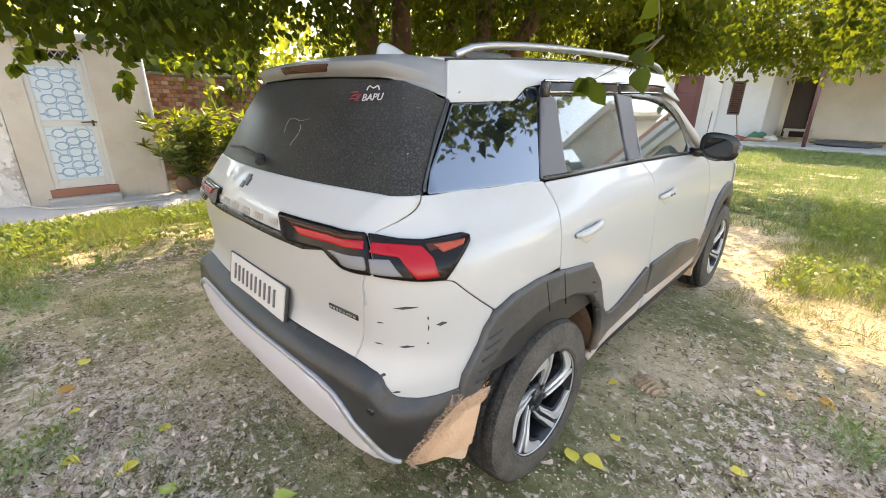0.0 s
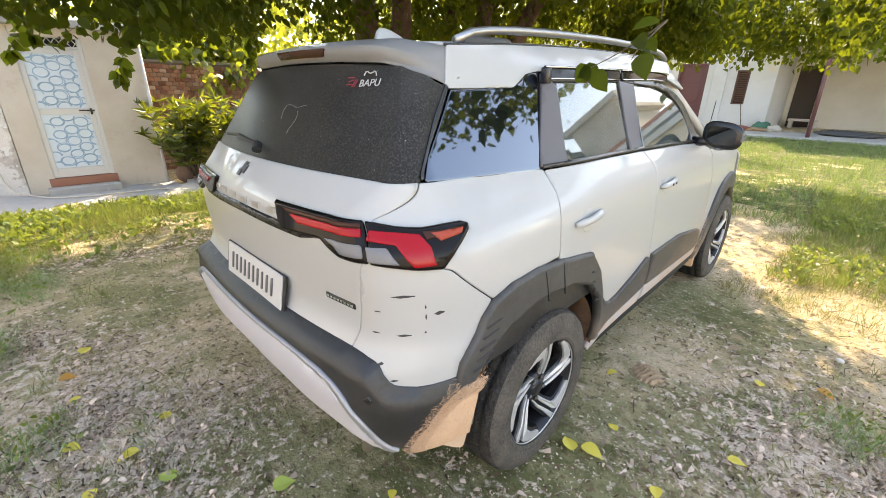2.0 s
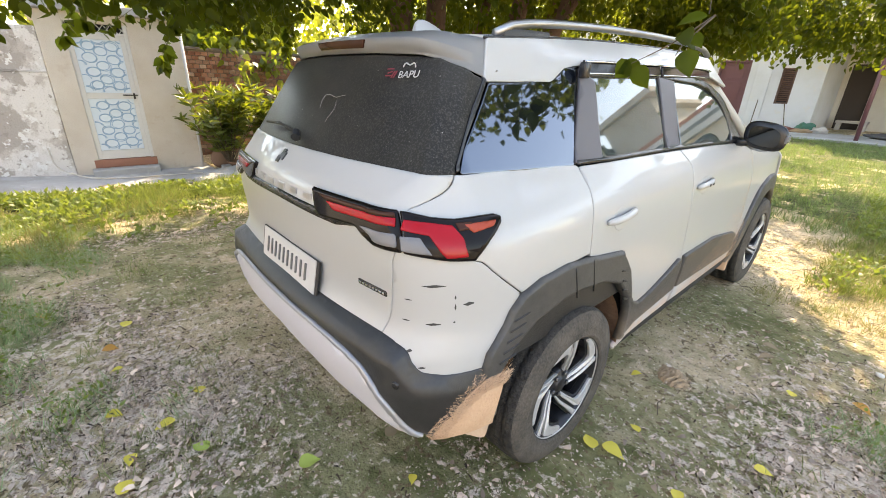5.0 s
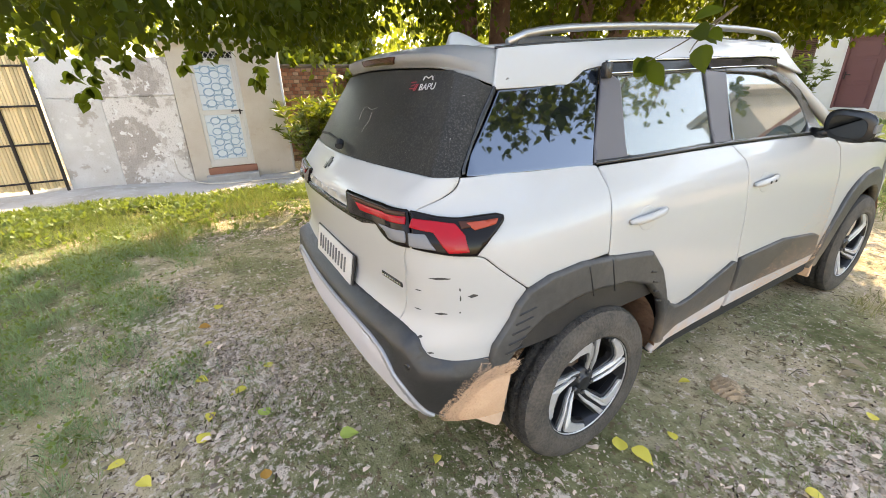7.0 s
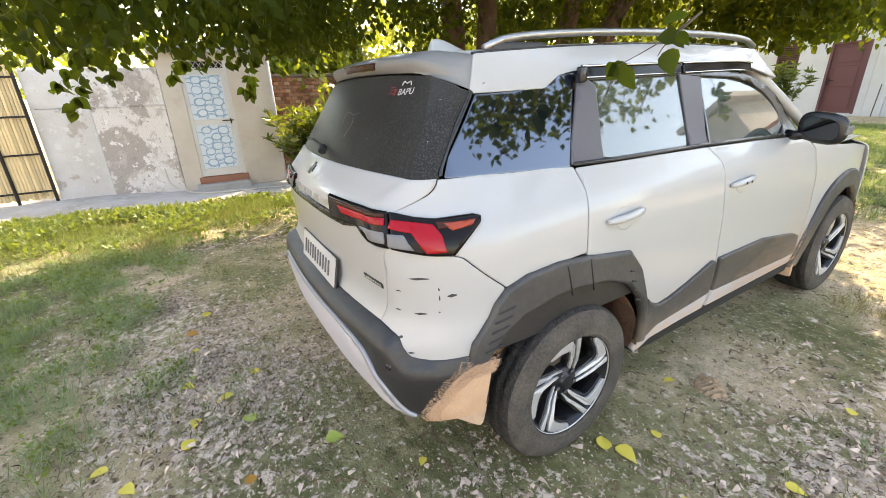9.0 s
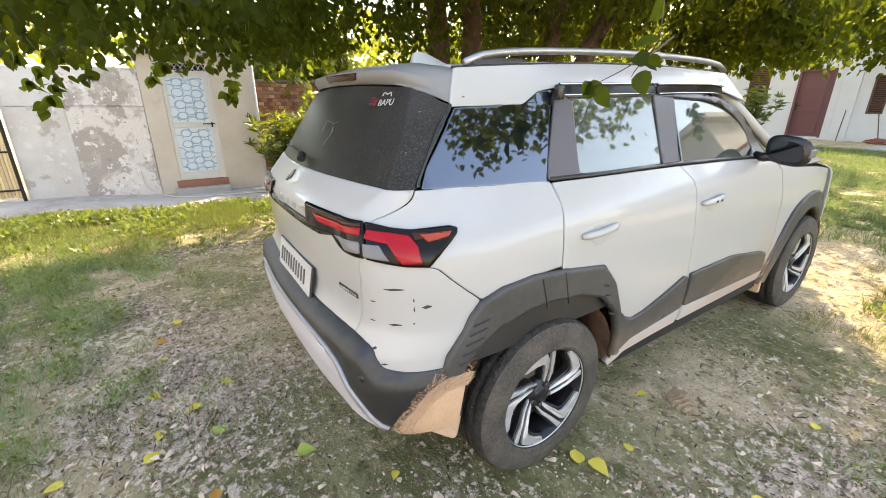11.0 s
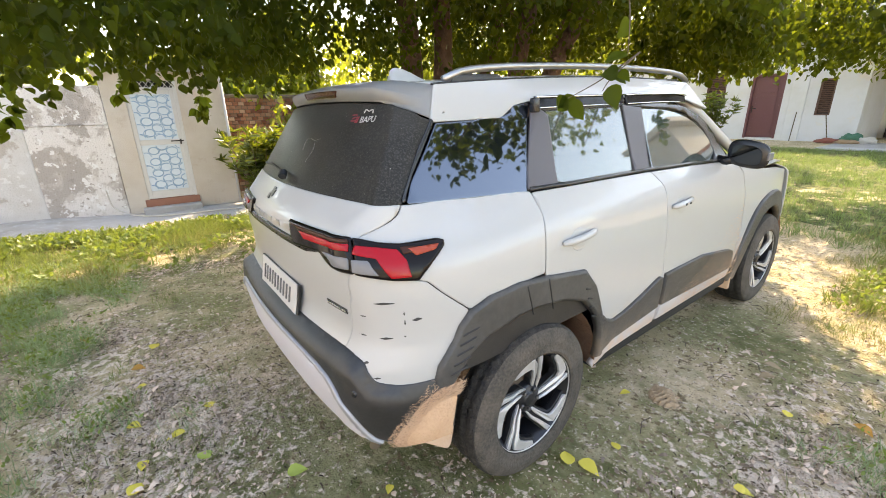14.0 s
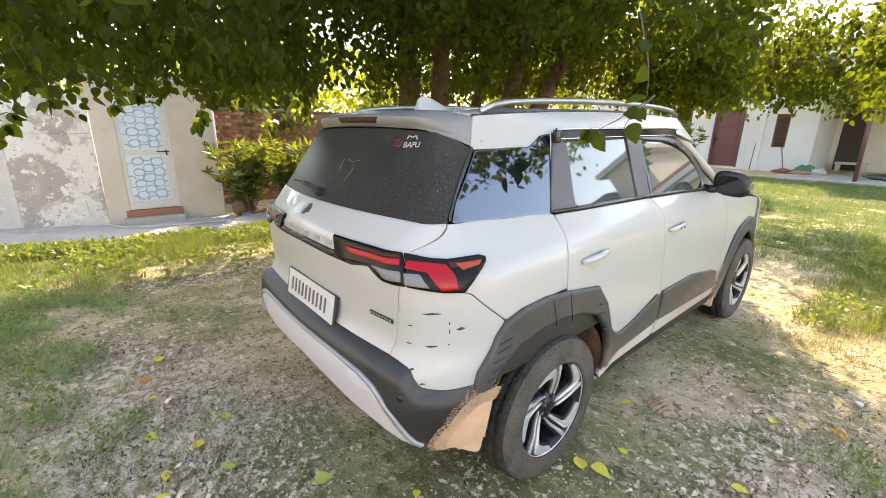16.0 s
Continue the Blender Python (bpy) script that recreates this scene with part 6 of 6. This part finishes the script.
for s, e in limbs:
    mid = (s + e) / 2 + Vector((0, 0, .35))
    pts = bend([inv @ s, inv @ mid, inv @ e], 8, .06)
    tube(bm, pts, .02, 6, [.045 * (1 - i / 8) + .006 for i in range(9)])
part("limb", bm, M["bark"], tree, "", True)
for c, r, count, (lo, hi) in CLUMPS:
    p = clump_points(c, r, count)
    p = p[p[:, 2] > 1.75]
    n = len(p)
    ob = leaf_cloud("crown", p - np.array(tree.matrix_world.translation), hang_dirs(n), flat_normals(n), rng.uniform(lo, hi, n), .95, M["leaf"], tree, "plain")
    tagged(ob, kind="stuff")



def skirt_points(strings, per):
    """Hanging strings of leaves under the whole crown; the lower edge droops towards the yard's open side."""
    out = []
    while len(out) < strings * per:
        x, y = rng.uniform(-3.5, 1.6), rng.uniform(-3.9, 3.0)
        d = math.hypot(x - 1.7, y + 2.6)
        if d < 1.9 or ((x + 2.1) / 2.9) ** 2 + ((y - .2) / 3.4) ** 2 > 1 and not (-3.4 < x < .9 and y < -.6) and not (x < .1 and y > 1.1):
            continue
        if -2.9 < x < .2 and -1.2 < y < 2.2 and rng.random() < .5 or y < .9 and noise.noise((x * 1.7, y * 1.7, 9.0)) < -.14:
            continue
        low = 1.50 + .060 * d + .24 * noise.noise((x * 1.5, y * 1.5, 2.0)) + .10 * noise.noise((x * 4, y * 4, 5.0))
        if abs(x) < 1.05 and abs(y) < 2.0:
            low = max(low, 2.05)
            if rng.random() < .2:
                continue
        top = low + abs(rng.normal()) * .55
        run = rng.uniform(.2, .5)
        for _ in range(per):
            out.append((x + rng.normal() * .06, y + rng.normal() * .06, top + run * rng.random()))
    return np.array(out)


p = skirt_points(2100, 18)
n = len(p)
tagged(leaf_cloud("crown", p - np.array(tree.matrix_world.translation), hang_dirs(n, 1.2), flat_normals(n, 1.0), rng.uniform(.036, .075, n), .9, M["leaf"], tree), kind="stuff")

# low fringe towards the house, lit from behind
c = np.column_stack([rng.uniform(-1.2, 2.3, 900), rng.uniform(2.3, 4.7, 900)])
c = c[(c[:, 0] > .95) & (c[:, 0] < 1.35) & (c[:, 1] > 3.0) | (1.4 * c[:, 0] + .93 * c[:, 1] < 2.9)]
far_c = np.column_stack([rng.uniform(-1.2, .95, 620), rng.uniform(4.9, 7.6, 620)])
c = np.concatenate([c, far_c])
c = c[np.array([noise.noise((x * 1.8, y * 1.8, 5.0)) > -.25 for x, y in c])]
low = np.array([1.66 + .06 * (y - 3.0) + .16 * noise.noise((x * 2.2, y * 2.2, 12.0)) + .08 * abs(x - .5) + .10 * max(x - .95, 0) for x, y in c])
high = np.where(c[:, 1] > 4.8, .75, .42)
q = np.repeat(np.column_stack([c, low + np.abs(rng.normal(size=len(c))) * high]), 20, axis=0)
q = q + rng.normal(size=q.shape) * np.array([.06, .06, 0]) + np.column_stack([np.zeros(len(q)), np.zeros(len(q)), rng.uniform(0, .4, len(q))])
n = len(q)
tagged(leaf_cloud("crown", q - np.array(tree.matrix_world.translation), hang_dirs(n, 1.2), flat_normals(n, 1.0), rng.uniform(.05, .09, n), .9, M["leaf"], tree), kind="stuff")

# hanging twigs: stem with single leaves, one part each
def spray(name, path, leaves, size, parent, droop=.8, seed=1):
    r = np.random.default_rng(seed)
    pts = bend(path, 12, .012)
    o = parent.matrix_world.translation
    part("twig", tube(bmesh.new(), [p - o for p in pts], .0025, 5, [.0032 - .0022 * i / 12 for i in range(13)]), M["twig"], parent)
    for _ in range(leaves):
        c = np.array([list(pts[min(int(4 + r.random() * 9), 12)] - o)]) + r.normal(size=(1, 3)) * .012
        d = r.normal(size=(1, 3)) * np.array([.7, .7, .3]) - np.array([0, 0, droop])
        leaf_cloud(name, c, d, r.normal(size=(1, 3)) + np.array([.4, -.5, .3]), np.array([r.uniform(.75, 1.15) * size]), 1.0, M["leaf"], parent)


SPRAYS = [([(-2.46, -2.81, 2.33), (-2.9, -3.08, 1.85), (-3.13, -3.29, 1.4)], 30, 0.125), ([(-2.99, -2.9, 2.41), (-3.34, -3.16, 1.98), (-3.43, -3.42, 1.59)], 26, 0.125), ([(-3.34, -1.94, 2.59), (-3.69, -2.29, 2.15), (-3.88, -2.51, 1.71)], 28, 0.116), ([(-2.81, -1.41, 2.59), (-3.08, -1.67, 2.06), (-3.3, -1.85, 1.54)], 24, 0.108), ([(-3.16, -2.46, 2.41), (-3.25, -2.81, 2.06), (-3.34, -2.99, 1.68)], 24, 0.116), ([(-2.11, -2.11, 2.41), (-2.46, -2.29, 2.06), (-2.71, -2.39, 1.75)], 22, 0.116), ([(-3.0, -1.3, 2.3), (-2.95, -1.7, 1.9), (-2.9, -1.94, 1.55)], 26, 0.085), ([(-2.7, -1.6, 2.3), (-2.8, -2.0, 1.95), (-2.9, -2.3, 1.72)], 22, 0.08), ([(-3.34, -2.64, 2.76), (-3.51, -2.9, 2.33), (-3.77, -3.08, 1.85)], 26, 0.141), ([(-2.81, -3.16, 2.76), (-2.99, -3.34, 2.24), (-3.16, -3.42, 1.82)], 24, 0.133), ([(-4.04, -2.29, 2.94), (-4.56, -2.64, 2.33), (-4.91, -2.81, 1.98)], 26, 0.141), ([(0.98, -1.05, 1.66), (0.9, -1.14, 1.575), (0.83, -1.21, 1.52)], 4, 0.085), ([(0.98, -1.05, 1.66), (0.95, -1.15, 1.58), (0.942, -1.18, 1.54)], 3, 0.075), ([(0.8, -0.9, 2.0), (0.96, -1.1, 1.78), (0.998, -1.15, 1.65)], 3, 0.095), ([(0.9, 1.5, 2.2), (1.0, 1.8, 2.05), (1.1, 2.0, 1.92)], 26, 0.08), ([(1.3, 1.6, 2.3), (1.45, 1.9, 2.15), (1.6, 2.1, 2.02)], 26, 0.08), ([(0.75, -2.35, 2.0), (0.78, -2.55, 1.86), (0.8, -2.66, 1.77)], 6, 0.09), ([(1.0, -2.2, 2.0), (1.02, -2.35, 1.88), (1.05, -2.42, 1.8)], 5, 0.085), ([(-4.4, -0.1, 2.4), (-4.5, -0.2, 2.05), (-4.5, -0.25, 1.62)], 34, 0.12), ([(-4.7, 0.1, 2.4), (-4.8, 0.0, 2.1), (-4.8, -0.1, 1.75)], 30, 0.12), ([(-4.9, -0.5, 2.4), (-5.0, -0.55, 2.1), (-5.0, -0.6, 1.8)], 26, 0.12), ([(-4.0, -1.5, 2.3), (-4.2, -1.6, 1.95), (-4.38, -1.69, 1.5)], 30, 0.12), ([(-4.6, -1.0, 2.4), (-4.7, -1.1, 2.1), (-4.7, -1.2, 1.8)], 24, 0.12)]
for k, (path, cnt, size) in enumerate(SPRAYS):
    spray("leaf", path, cnt, size, tree, seed=20 + k)

# trees beyond the walls and the yard
def far_tree(x, y, h, r, count, mat="leaf", label="sunlit leafy tree behind the wall"):
    t = tagged(empty("tree", pose(x, y, 0)), label, "tree", "trees beyond the walls")
    part("trunk", tube(bmesh.new(), bend([(0, 0, -.1), (.1, .05, h * .35), (0, .1, h * .8)], 8), .15, 10, [.16 - .012 * i for i in range(9)]), M["bark"], t, "", True)
    p = np.concatenate([clump_points((rng.normal() * r * .45, rng.normal() * r * .45, h * (.55 + .35 * rng.random())), (r * .7, r * .7, h * .25), count // 5) for _ in range(5)])
    n = len(p)
    tagged(leaf_cloud("crown", p, hang_dirs(n), flat_normals(n), rng.uniform(.12, .2, n), .95, M[mat], t, "plain"), kind="stuff")


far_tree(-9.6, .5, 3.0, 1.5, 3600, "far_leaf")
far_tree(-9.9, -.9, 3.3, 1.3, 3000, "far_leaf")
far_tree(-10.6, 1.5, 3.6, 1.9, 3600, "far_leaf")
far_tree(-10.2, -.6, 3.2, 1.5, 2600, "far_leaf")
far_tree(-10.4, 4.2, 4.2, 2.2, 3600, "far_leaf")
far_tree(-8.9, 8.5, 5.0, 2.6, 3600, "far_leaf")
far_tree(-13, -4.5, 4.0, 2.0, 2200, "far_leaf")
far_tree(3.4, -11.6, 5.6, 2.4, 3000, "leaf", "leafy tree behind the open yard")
# Added tree, hidden by the crown, there for its shadow on the lawn.
far_tree(-6.2, 12.2, 7.0, 3.2, 6000, "far_leaf", "tall leafy tree added to shade the lawn")


# long-leaved shrubs in front of the brick wall, and a small bush by the white house
def shrub(x, y, z, r, h, stems, label):
    t = tagged(empty("shrub", pose(x, y, z)), label, "shrub", "shrubs along the wall")
    cs, ds, us = [], [], []
    bm = bmesh.new()
    for _ in range(stems):
        a, q = rng.random() * 6.283, rng.random()
        tip = Vector((math.cos(a) * r * q, math.sin(a) * r * q, h * (.55 + .45 * rng.random())))
        pts = bend([(0, 0, 0), tip * .5 + Vector((0, 0, .08)), tip], 6, .01)
        tube(bm, pts, .006, 5, [.010 - .0012 * i for i in range(7)])
        for _ in range(30):
            k = .35 + .65 * rng.random()
            cs.append(pts[min(int(k * 6.99), 6)])
            d = rng.normal(size=3)
            d[2] = abs(d[2]) * .6 + .1
            ds.append(d)
            us.append(rng.normal(size=3) + np.array([0, 0, .8]))
    part("stem", bm, M["twig"], t)
    n = len(cs)
    tagged(leaf_cloud("foliage", np.array([list(c) for c in cs]), np.array(ds), np.array(us), rng.uniform(.13, .24, n), .34, M["shrub"], t), kind="stuff")


shrub(-6.6, -.62, -.1, .75, 1.30, 44, "bushy long-leaved shrub before the brick wall")
shrub(-6.5, .20, -.1, .8, 1.38, 46, "sunlit long-leaved shrub before the brick wall")
shrub(-6.9, 1.4, -.08, .9, 1.6, 36, "sunlit long-leaved shrub before the brick wall")
shrub(-4.6, 13.2, .33, .7, 1.6, 24, "light green shrub before the white house")

pot = tagged(part("clay_pot", lathe(bmesh.new(), [(0, .0001), (0, .10), (.04, .15), (.14, .185), (.22, .165), (.27, .12), (.29, .13), (.30, .14), (.31, .135), (.29, .11), (.25, .11), (.2, .15), (.05, .12), (.04, .0001)], 36, "z"), M["clay"], None, "", True), "round brown clay pot beside the outhouse", "pot")
pot.location = (-6.75, -.72, -.10)
bowl = tagged(part("clay_bowl", lathe(bmesh.new(), [(0, .0001), (0, .08), (.06, .15), (.09, .17), (.095, .165), (.06, .14), (.02, .0001)], 30, "z"), M["clay"], None, "", True), "shallow broken clay bowl on the slabs", "bowl")
bowl.location = (-6.45, -.55, -.06)
hose = [(-6.95, -3.0, .35), (-6.9, -2.95, .08), (-6.75, -2.75, -.04), (-6.55, -2.45, -.085), (-6.4, -1.9, -.09), (-6.3, -1.2, -.09), (-6.1, -.7, -.085), (-5.6, -.35, -.07), (-5.0, -.2, -.05)]
tagged(part("hose", tube(bmesh.new(), bend(hose, 60, .03), .011, 8), M["hose"], None, "", True), "pale hose lying along the concrete apron", "hose")

# ---- grass, litter and fallen leaves ----
def blades(name, pts, hlo, hhi, mat, label, w=1.0):
    n = len(pts)
    z = np.array([ground_z(x, y) for x, y in pts])
    c = np.column_stack([pts, z - .005])
    d = rng.normal(size=(n, 3)) * .45
    d[:, 2] = 1.0
    return tagged(leaf_cloud(name, c, d, rng.normal(size=(n, 3)), rng.uniform(hlo, hhi, n), w, mat, None, "blade", .0), label, "grass", kind="stuff")


def patchy(x0, x1, y0, y1, n, scale=1.2, at_=.0, seed=0.0):
    p = rng.random((n, 2)) * np.array([x1 - x0, y1 - y0]) + np.array([x0, y0])
    keep = [noise.noise((x * scale, y * scale, seed)) > at_ + rng.normal() * .12 for x, y in p]
    p = p[np.array(keep)]
    # nothing grows under the car
    return p[~((np.abs(p[:, 0]) < .75) & (np.abs(p[:, 1]) < 1.9))]


def strip_points(n):
    y = rng.uniform(-8.5, 1.5, n)
    x = -5.38 + np.abs(rng.normal(size=n)) * .85
    return np.column_stack([x, y])


def tufted(p, per, spread):
    """Gathers blades into tufts: per blades round each place."""
    q = np.repeat(p, per, axis=0)
    return q + rng.normal(size=q.shape) * spread


def gappy(p, scale, at_, seed):
    return p[np.array([noise.noise((x * scale, y * scale, seed)) > at_ for x, y in p])]


def broad_weeds(n, pts, lo, hi, label):
    """Low broad-leaved weeds: rosettes of oval leaves."""
    p = tufted(pts[:n], 7, .035)
    m = len(p)
    z = np.array([ground_z(x, y) for x, y in p])
    d = rng.normal(size=(m, 3))
    d[:, 2] = np.abs(d[:, 2]) * .7 + .25
    return tagged(leaf_cloud("weeds", np.column_stack([p, z + rng.uniform(.01, .10, m)]), d, flat_normals(m, .5), rng.uniform(lo, hi, m), .6, M["weed"], None, "plain", .2), label, "weeds", kind="stuff")


blades("grass_strip", tufted(gappy(strip_points(4200), 1.6, -.22, 4.0), 17, .045), .04, .19, M["grass"], "long green grass along the concrete apron", .15)
blades("grass_strip", tufted(patchy(-5.3, -2.9, -8, 3, 1900, 1.1, .0, 3), 9, .03), .04, .17, M["dry_grass"], "yellowish sunlit grass", .22)
broad_weeds(3600, gappy(strip_points(6000), 1.3, -.12, 6.0), .035, .085, "broad-leaved weeds among the long grass")
blades("lawn", tufted(patchy(-4, 4, 3.2, 12.9, 9000, .7, -.35, 5), 8, .04), .04, .12, M["lawn"], "short green lawn before the house", .4)
blades("grass_sunny", tufted(patchy(1.2, 6, 1.5, 5.4, 5200, 1.0, -.25, 8), 9, .03), .03, .13, M["grass"], "yellow green grass in the sun", .28)
blades("grass_sunny", tufted(patchy(.95, 4.2, .95, 4.4, 3800, 1.7, -.12, 21), 7, .03), .02, .08, M["dry_grass"], "thin yellowish grass on the sunny soil", .3)
broad_weeds(700, patchy(1.2, 5, 1.4, 5.4, 2200, 1.2, .1, 7), .03, .06, "low weeds in the sunny soil")
blades("grass_tuft", tufted(patchy(-3.4, .4, -4.5, -2.1, 1500, 2.2, .16, 9), 12, .022), .02, .08, M["grass"], "small green tufts among the litter", .26)
blades("grass_tuft", tufted(patchy(1.2, 4.5, -1.4, 1.6, 900, 2.2, .20, 12), 12, .022), .02, .08, M["grass"], "small green tufts among the litter", .26)
WEEDY = [(1.60, -.40, .16, .10, .62), (1.86, -.28, .14, .22, .62), (1.95, 1.35, .22, .35, .7), (-2.2, -3.7, 1.5, .75, 1.0), (-3.2, -3.2, .8, .6, .9), (-.9, -3.9, 1.0, .5, .9), (-.5, -3.35, .55, .28, 1.0), (-1.4, -3.2, .7, .3, .9), (.1, -3.6, .5, .3, .9), (-.45, -2.62, .16, .2, .45), (-.75, -2.85, .25, .2, .6)]
p = rng.random((24000, 2)) * np.array([7.0, 6.0]) + np.array([-4.2, -5.2])
p = p[np.array([cover(WEEDY, x, y) > .30 + .25 * rng.random() for x, y in p])]
p = gappy(p, 2.7, -.08, 14.0)
blades("weeds", tufted(p, 12, .035), .03, .13, M["weed_grass"], "dense green weeds at the edge of the bare soil", .16)
broad_weeds(900, p[::3], .018, .04, "small green weeds at the edge of the soil")


GX, GY = np.arange(-3.6, 3.75, .05), np.arange(-4.3, 1.95, .05)
PALE_MAP = np.array([[(cover(PALE, x, y) * 1.25) ** 1.6 * (.55 + 1.3 * noise.noise((x * 3.3, y * 3.3, 8))) for y in GY] for x in GX])
HIGH_MAP = np.array([[ground_z(x, y) + .016 * noise.noise((x * .9, y * .9, 0)) + .009 * noise.noise((x * 3.1, y * 3.1, 4)) for y in GY] for x in GX])


def litter(n, x0, x1, y0, y1, size, bare, shape, wide, mat="litter", lift=.009):
    """Crumbled dry leaves, thick where the pale cover is: curled, torn pieces."""
    p = rng.random((n, 2)) * np.array([x1 - x0, y1 - y0]) + np.array([x0, y0])
    i, j = np.rint((p[:, 0] - GX[0]) / .05).astype(int), np.rint((p[:, 1] - GY[0]) / .05).astype(int)
    keep = (PALE_MAP[i, j] + bare > rng.random(n)) & ~((np.abs(p[:, 0]) < .6) & (np.abs(p[:, 1]) < 1.8))
    p, z = p[keep], HIGH_MAP[i, j][keep]
    m = len(p)
    d = rng.normal(size=(m, 3))
    d[:, 2] *= .3
    u = rng.normal(size=(m, 3)) * .45
    u[:, 2] = 1
    return tagged(leaf_cloud("leaf_litter", np.column_stack([p, z + rng.uniform(-.002, lift, m)]), d, u, size[0] + (size[1] - size[0]) * rng.random(m) ** 2.5, wide, M[mat], None, shape, .6), "dry grey brown leaf litter on the soil", "leaf litter", kind="stuff")


litter(60000, -3.5, 3.6, -4.2, 1.8, (.010, .045), .010, "plain", .7)
litter(90000, -3.5, 3.6, -4.2, 1.8, (.010, .045), .02, "plain", .35)
litter(150000, -3.4, 3.5, -4.0, 1.8, (.006, .022), .05, "chip", .7)
litter(90000, -3.4, 3.5, -4.0, 1.8, (.004, .012), .20, "chip", .5)
litter(40000, -3.4, 3.5, -4.0, 1.8, (.006, .024), .10, "chip", .6, "crumb")
litter(30000, -3.4, 3.5, -4.0, 1.8, (.015, .050), .02, "plain", .22, "crumb", .014)
litter(22000, -3.4, 3.5, -4.0, 1.8, (.018, .050), .006, "plain", .6, "litter", .022)

# a clod with the print of a tyre
bm = bmesh.new()
grid = [[bm.verts.new(((i - 20) * .0045, (j - 28) * .0045, -.012 + (.024 + .014 * max(math.sin(j * .95 + .5 * math.sin(i * .25)), -.5) + .008 * noise.noise((i * .2, j * .2, 3)) + .005 * noise.noise((i * .6, j * .6, 8))) * max(0, 1 - ((i - 20) / 19) ** 2 - ((j - 28) / 27) ** 2 + .35 * noise.noise((i * .12, j * .12, 5))) ** .5)) for i in range(41)] for j in range(57)]
for j in range(56):
    for i in range(40):
        bm.faces.new((grid[j][i], grid[j][i + 1], grid[j + 1][i + 1], grid[j + 1][i]))
clod = tagged(part("mud_clod", bm, M["mud_clod"], None, "", True), "dried brown clod with ridges of a tyre print", "clod")
clod.matrix_world = pose(.99, -.43, ground_z(.99, -.43) - .002, 0, 0, 60) @ Matrix.Diagonal((.9, .8, 1.3, 1))
pebble = bmesh.new()
g = bmesh.ops.create_icosphere(pebble, subdivisions=2, radius=1)["verts"]
for v in g:
    v.co = Vector((v.co.x * .022, v.co.y * .018, v.co.z * .012)) * (1 + .2 * noise.noise(v.co * 1.4))
pebble = tagged(part("pebble", pebble, M["pebble"], None, "", True), "small white pebble on the soil", "stone")
pebble.location = (1.71, .46, ground_z(1.71, .46) + .008)


bm = bmesh.new()
for _ in range(150):
    x, y = rng.uniform(-3.2, 3.4), rng.uniform(-4.0, 2.0)
    if abs(x) < .8 and abs(y) < 1.9:
        continue
    a, L = rng.random() * 6.283, rng.uniform(.03, .16)
    z = ground_z(x, y) + .012
    tube(bm, [(x, y, z), (x + L * .5 * math.cos(a), y + L * .5 * math.sin(a), z + .012), (x + L * math.cos(a + .25), y + L * math.sin(a + .25), z + .003)], .0022, 5)
tagged(part("twig_litter", bm, M["twig"]), "scattered dry twigs on the soil", "twigs", kind="stuff")

FALLEN = [(.99, -1.15, "yellow_leaf", .10), (.975, -1.21, "yellow_leaf", .085), (-.28, -2.54, "yellow_leaf", .085), (-.50, -2.77, "yellow_leaf", .07), (-.40, -2.41, "yellow_leaf", .07), (1.65, .05, "orange_leaf", .085), (1.44, -.14, "yellow_leaf", .06), (.87, -.56, "yellow_leaf", .06), (1.45, -.78, "yellow_leaf", .07), (1.06, -.965, "yellow_leaf", .055), (1.29, -1.13, "yellow_leaf", .06), (.28, -2.21, "green_leaf", .085), (-.02, -2.47, "green_leaf", .08), (-.18, -2.71, "yellow_leaf", .06), (.0, -2.77, "yellow_leaf", .075), (-.04, -3.04, "yellow_leaf", .08), (.09, -2.98, "yellow_leaf", .07), (.35, -2.53, "orange_leaf", .06), (.60, -1.88, "yellow_leaf", .045), (.37, -1.86, "brown_leaf", .07), (1.29, .18, "brown_leaf", .09), (1.21, .28, "brown_leaf", .09), (-1.30, -2.64, "yellow_leaf", .08), (-.85, -2.68, "yellow_leaf", .06), (-1.1, -2.75, "orange_leaf", .08), (-1.7, -3.0, "orange_leaf", .09), (2.2, .9, "orange_leaf", .07), (2.0, .3, "orange_leaf", .06), (1.28, -.44, "brown_leaf", .06)]
for k, (x, y, key, size) in enumerate(FALLEN):
    a = k * 2.4
    c = np.array([[0.0, 0, 0]])
    ob = leaf_cloud("fallen_leaf", c, np.array([[math.cos(a), math.sin(a), .06]]), np.array([[.15 * math.sin(a), .1, 1.0]]), np.array([size]), 1.0, M[key], None, "oval", .3)
    ob.location = (x, y, ground_z(x, y) + .016)
    tagged(ob, {"y": "yellow fallen leaf lying on the soil", "g": "pale green fallen leaf lying on the soil", "b": "dry grey brown fallen leaf lying on the soil", "o": "orange brown fallen leaf lying on the soil"}[key[0]], "leaf", "fallen leaves")
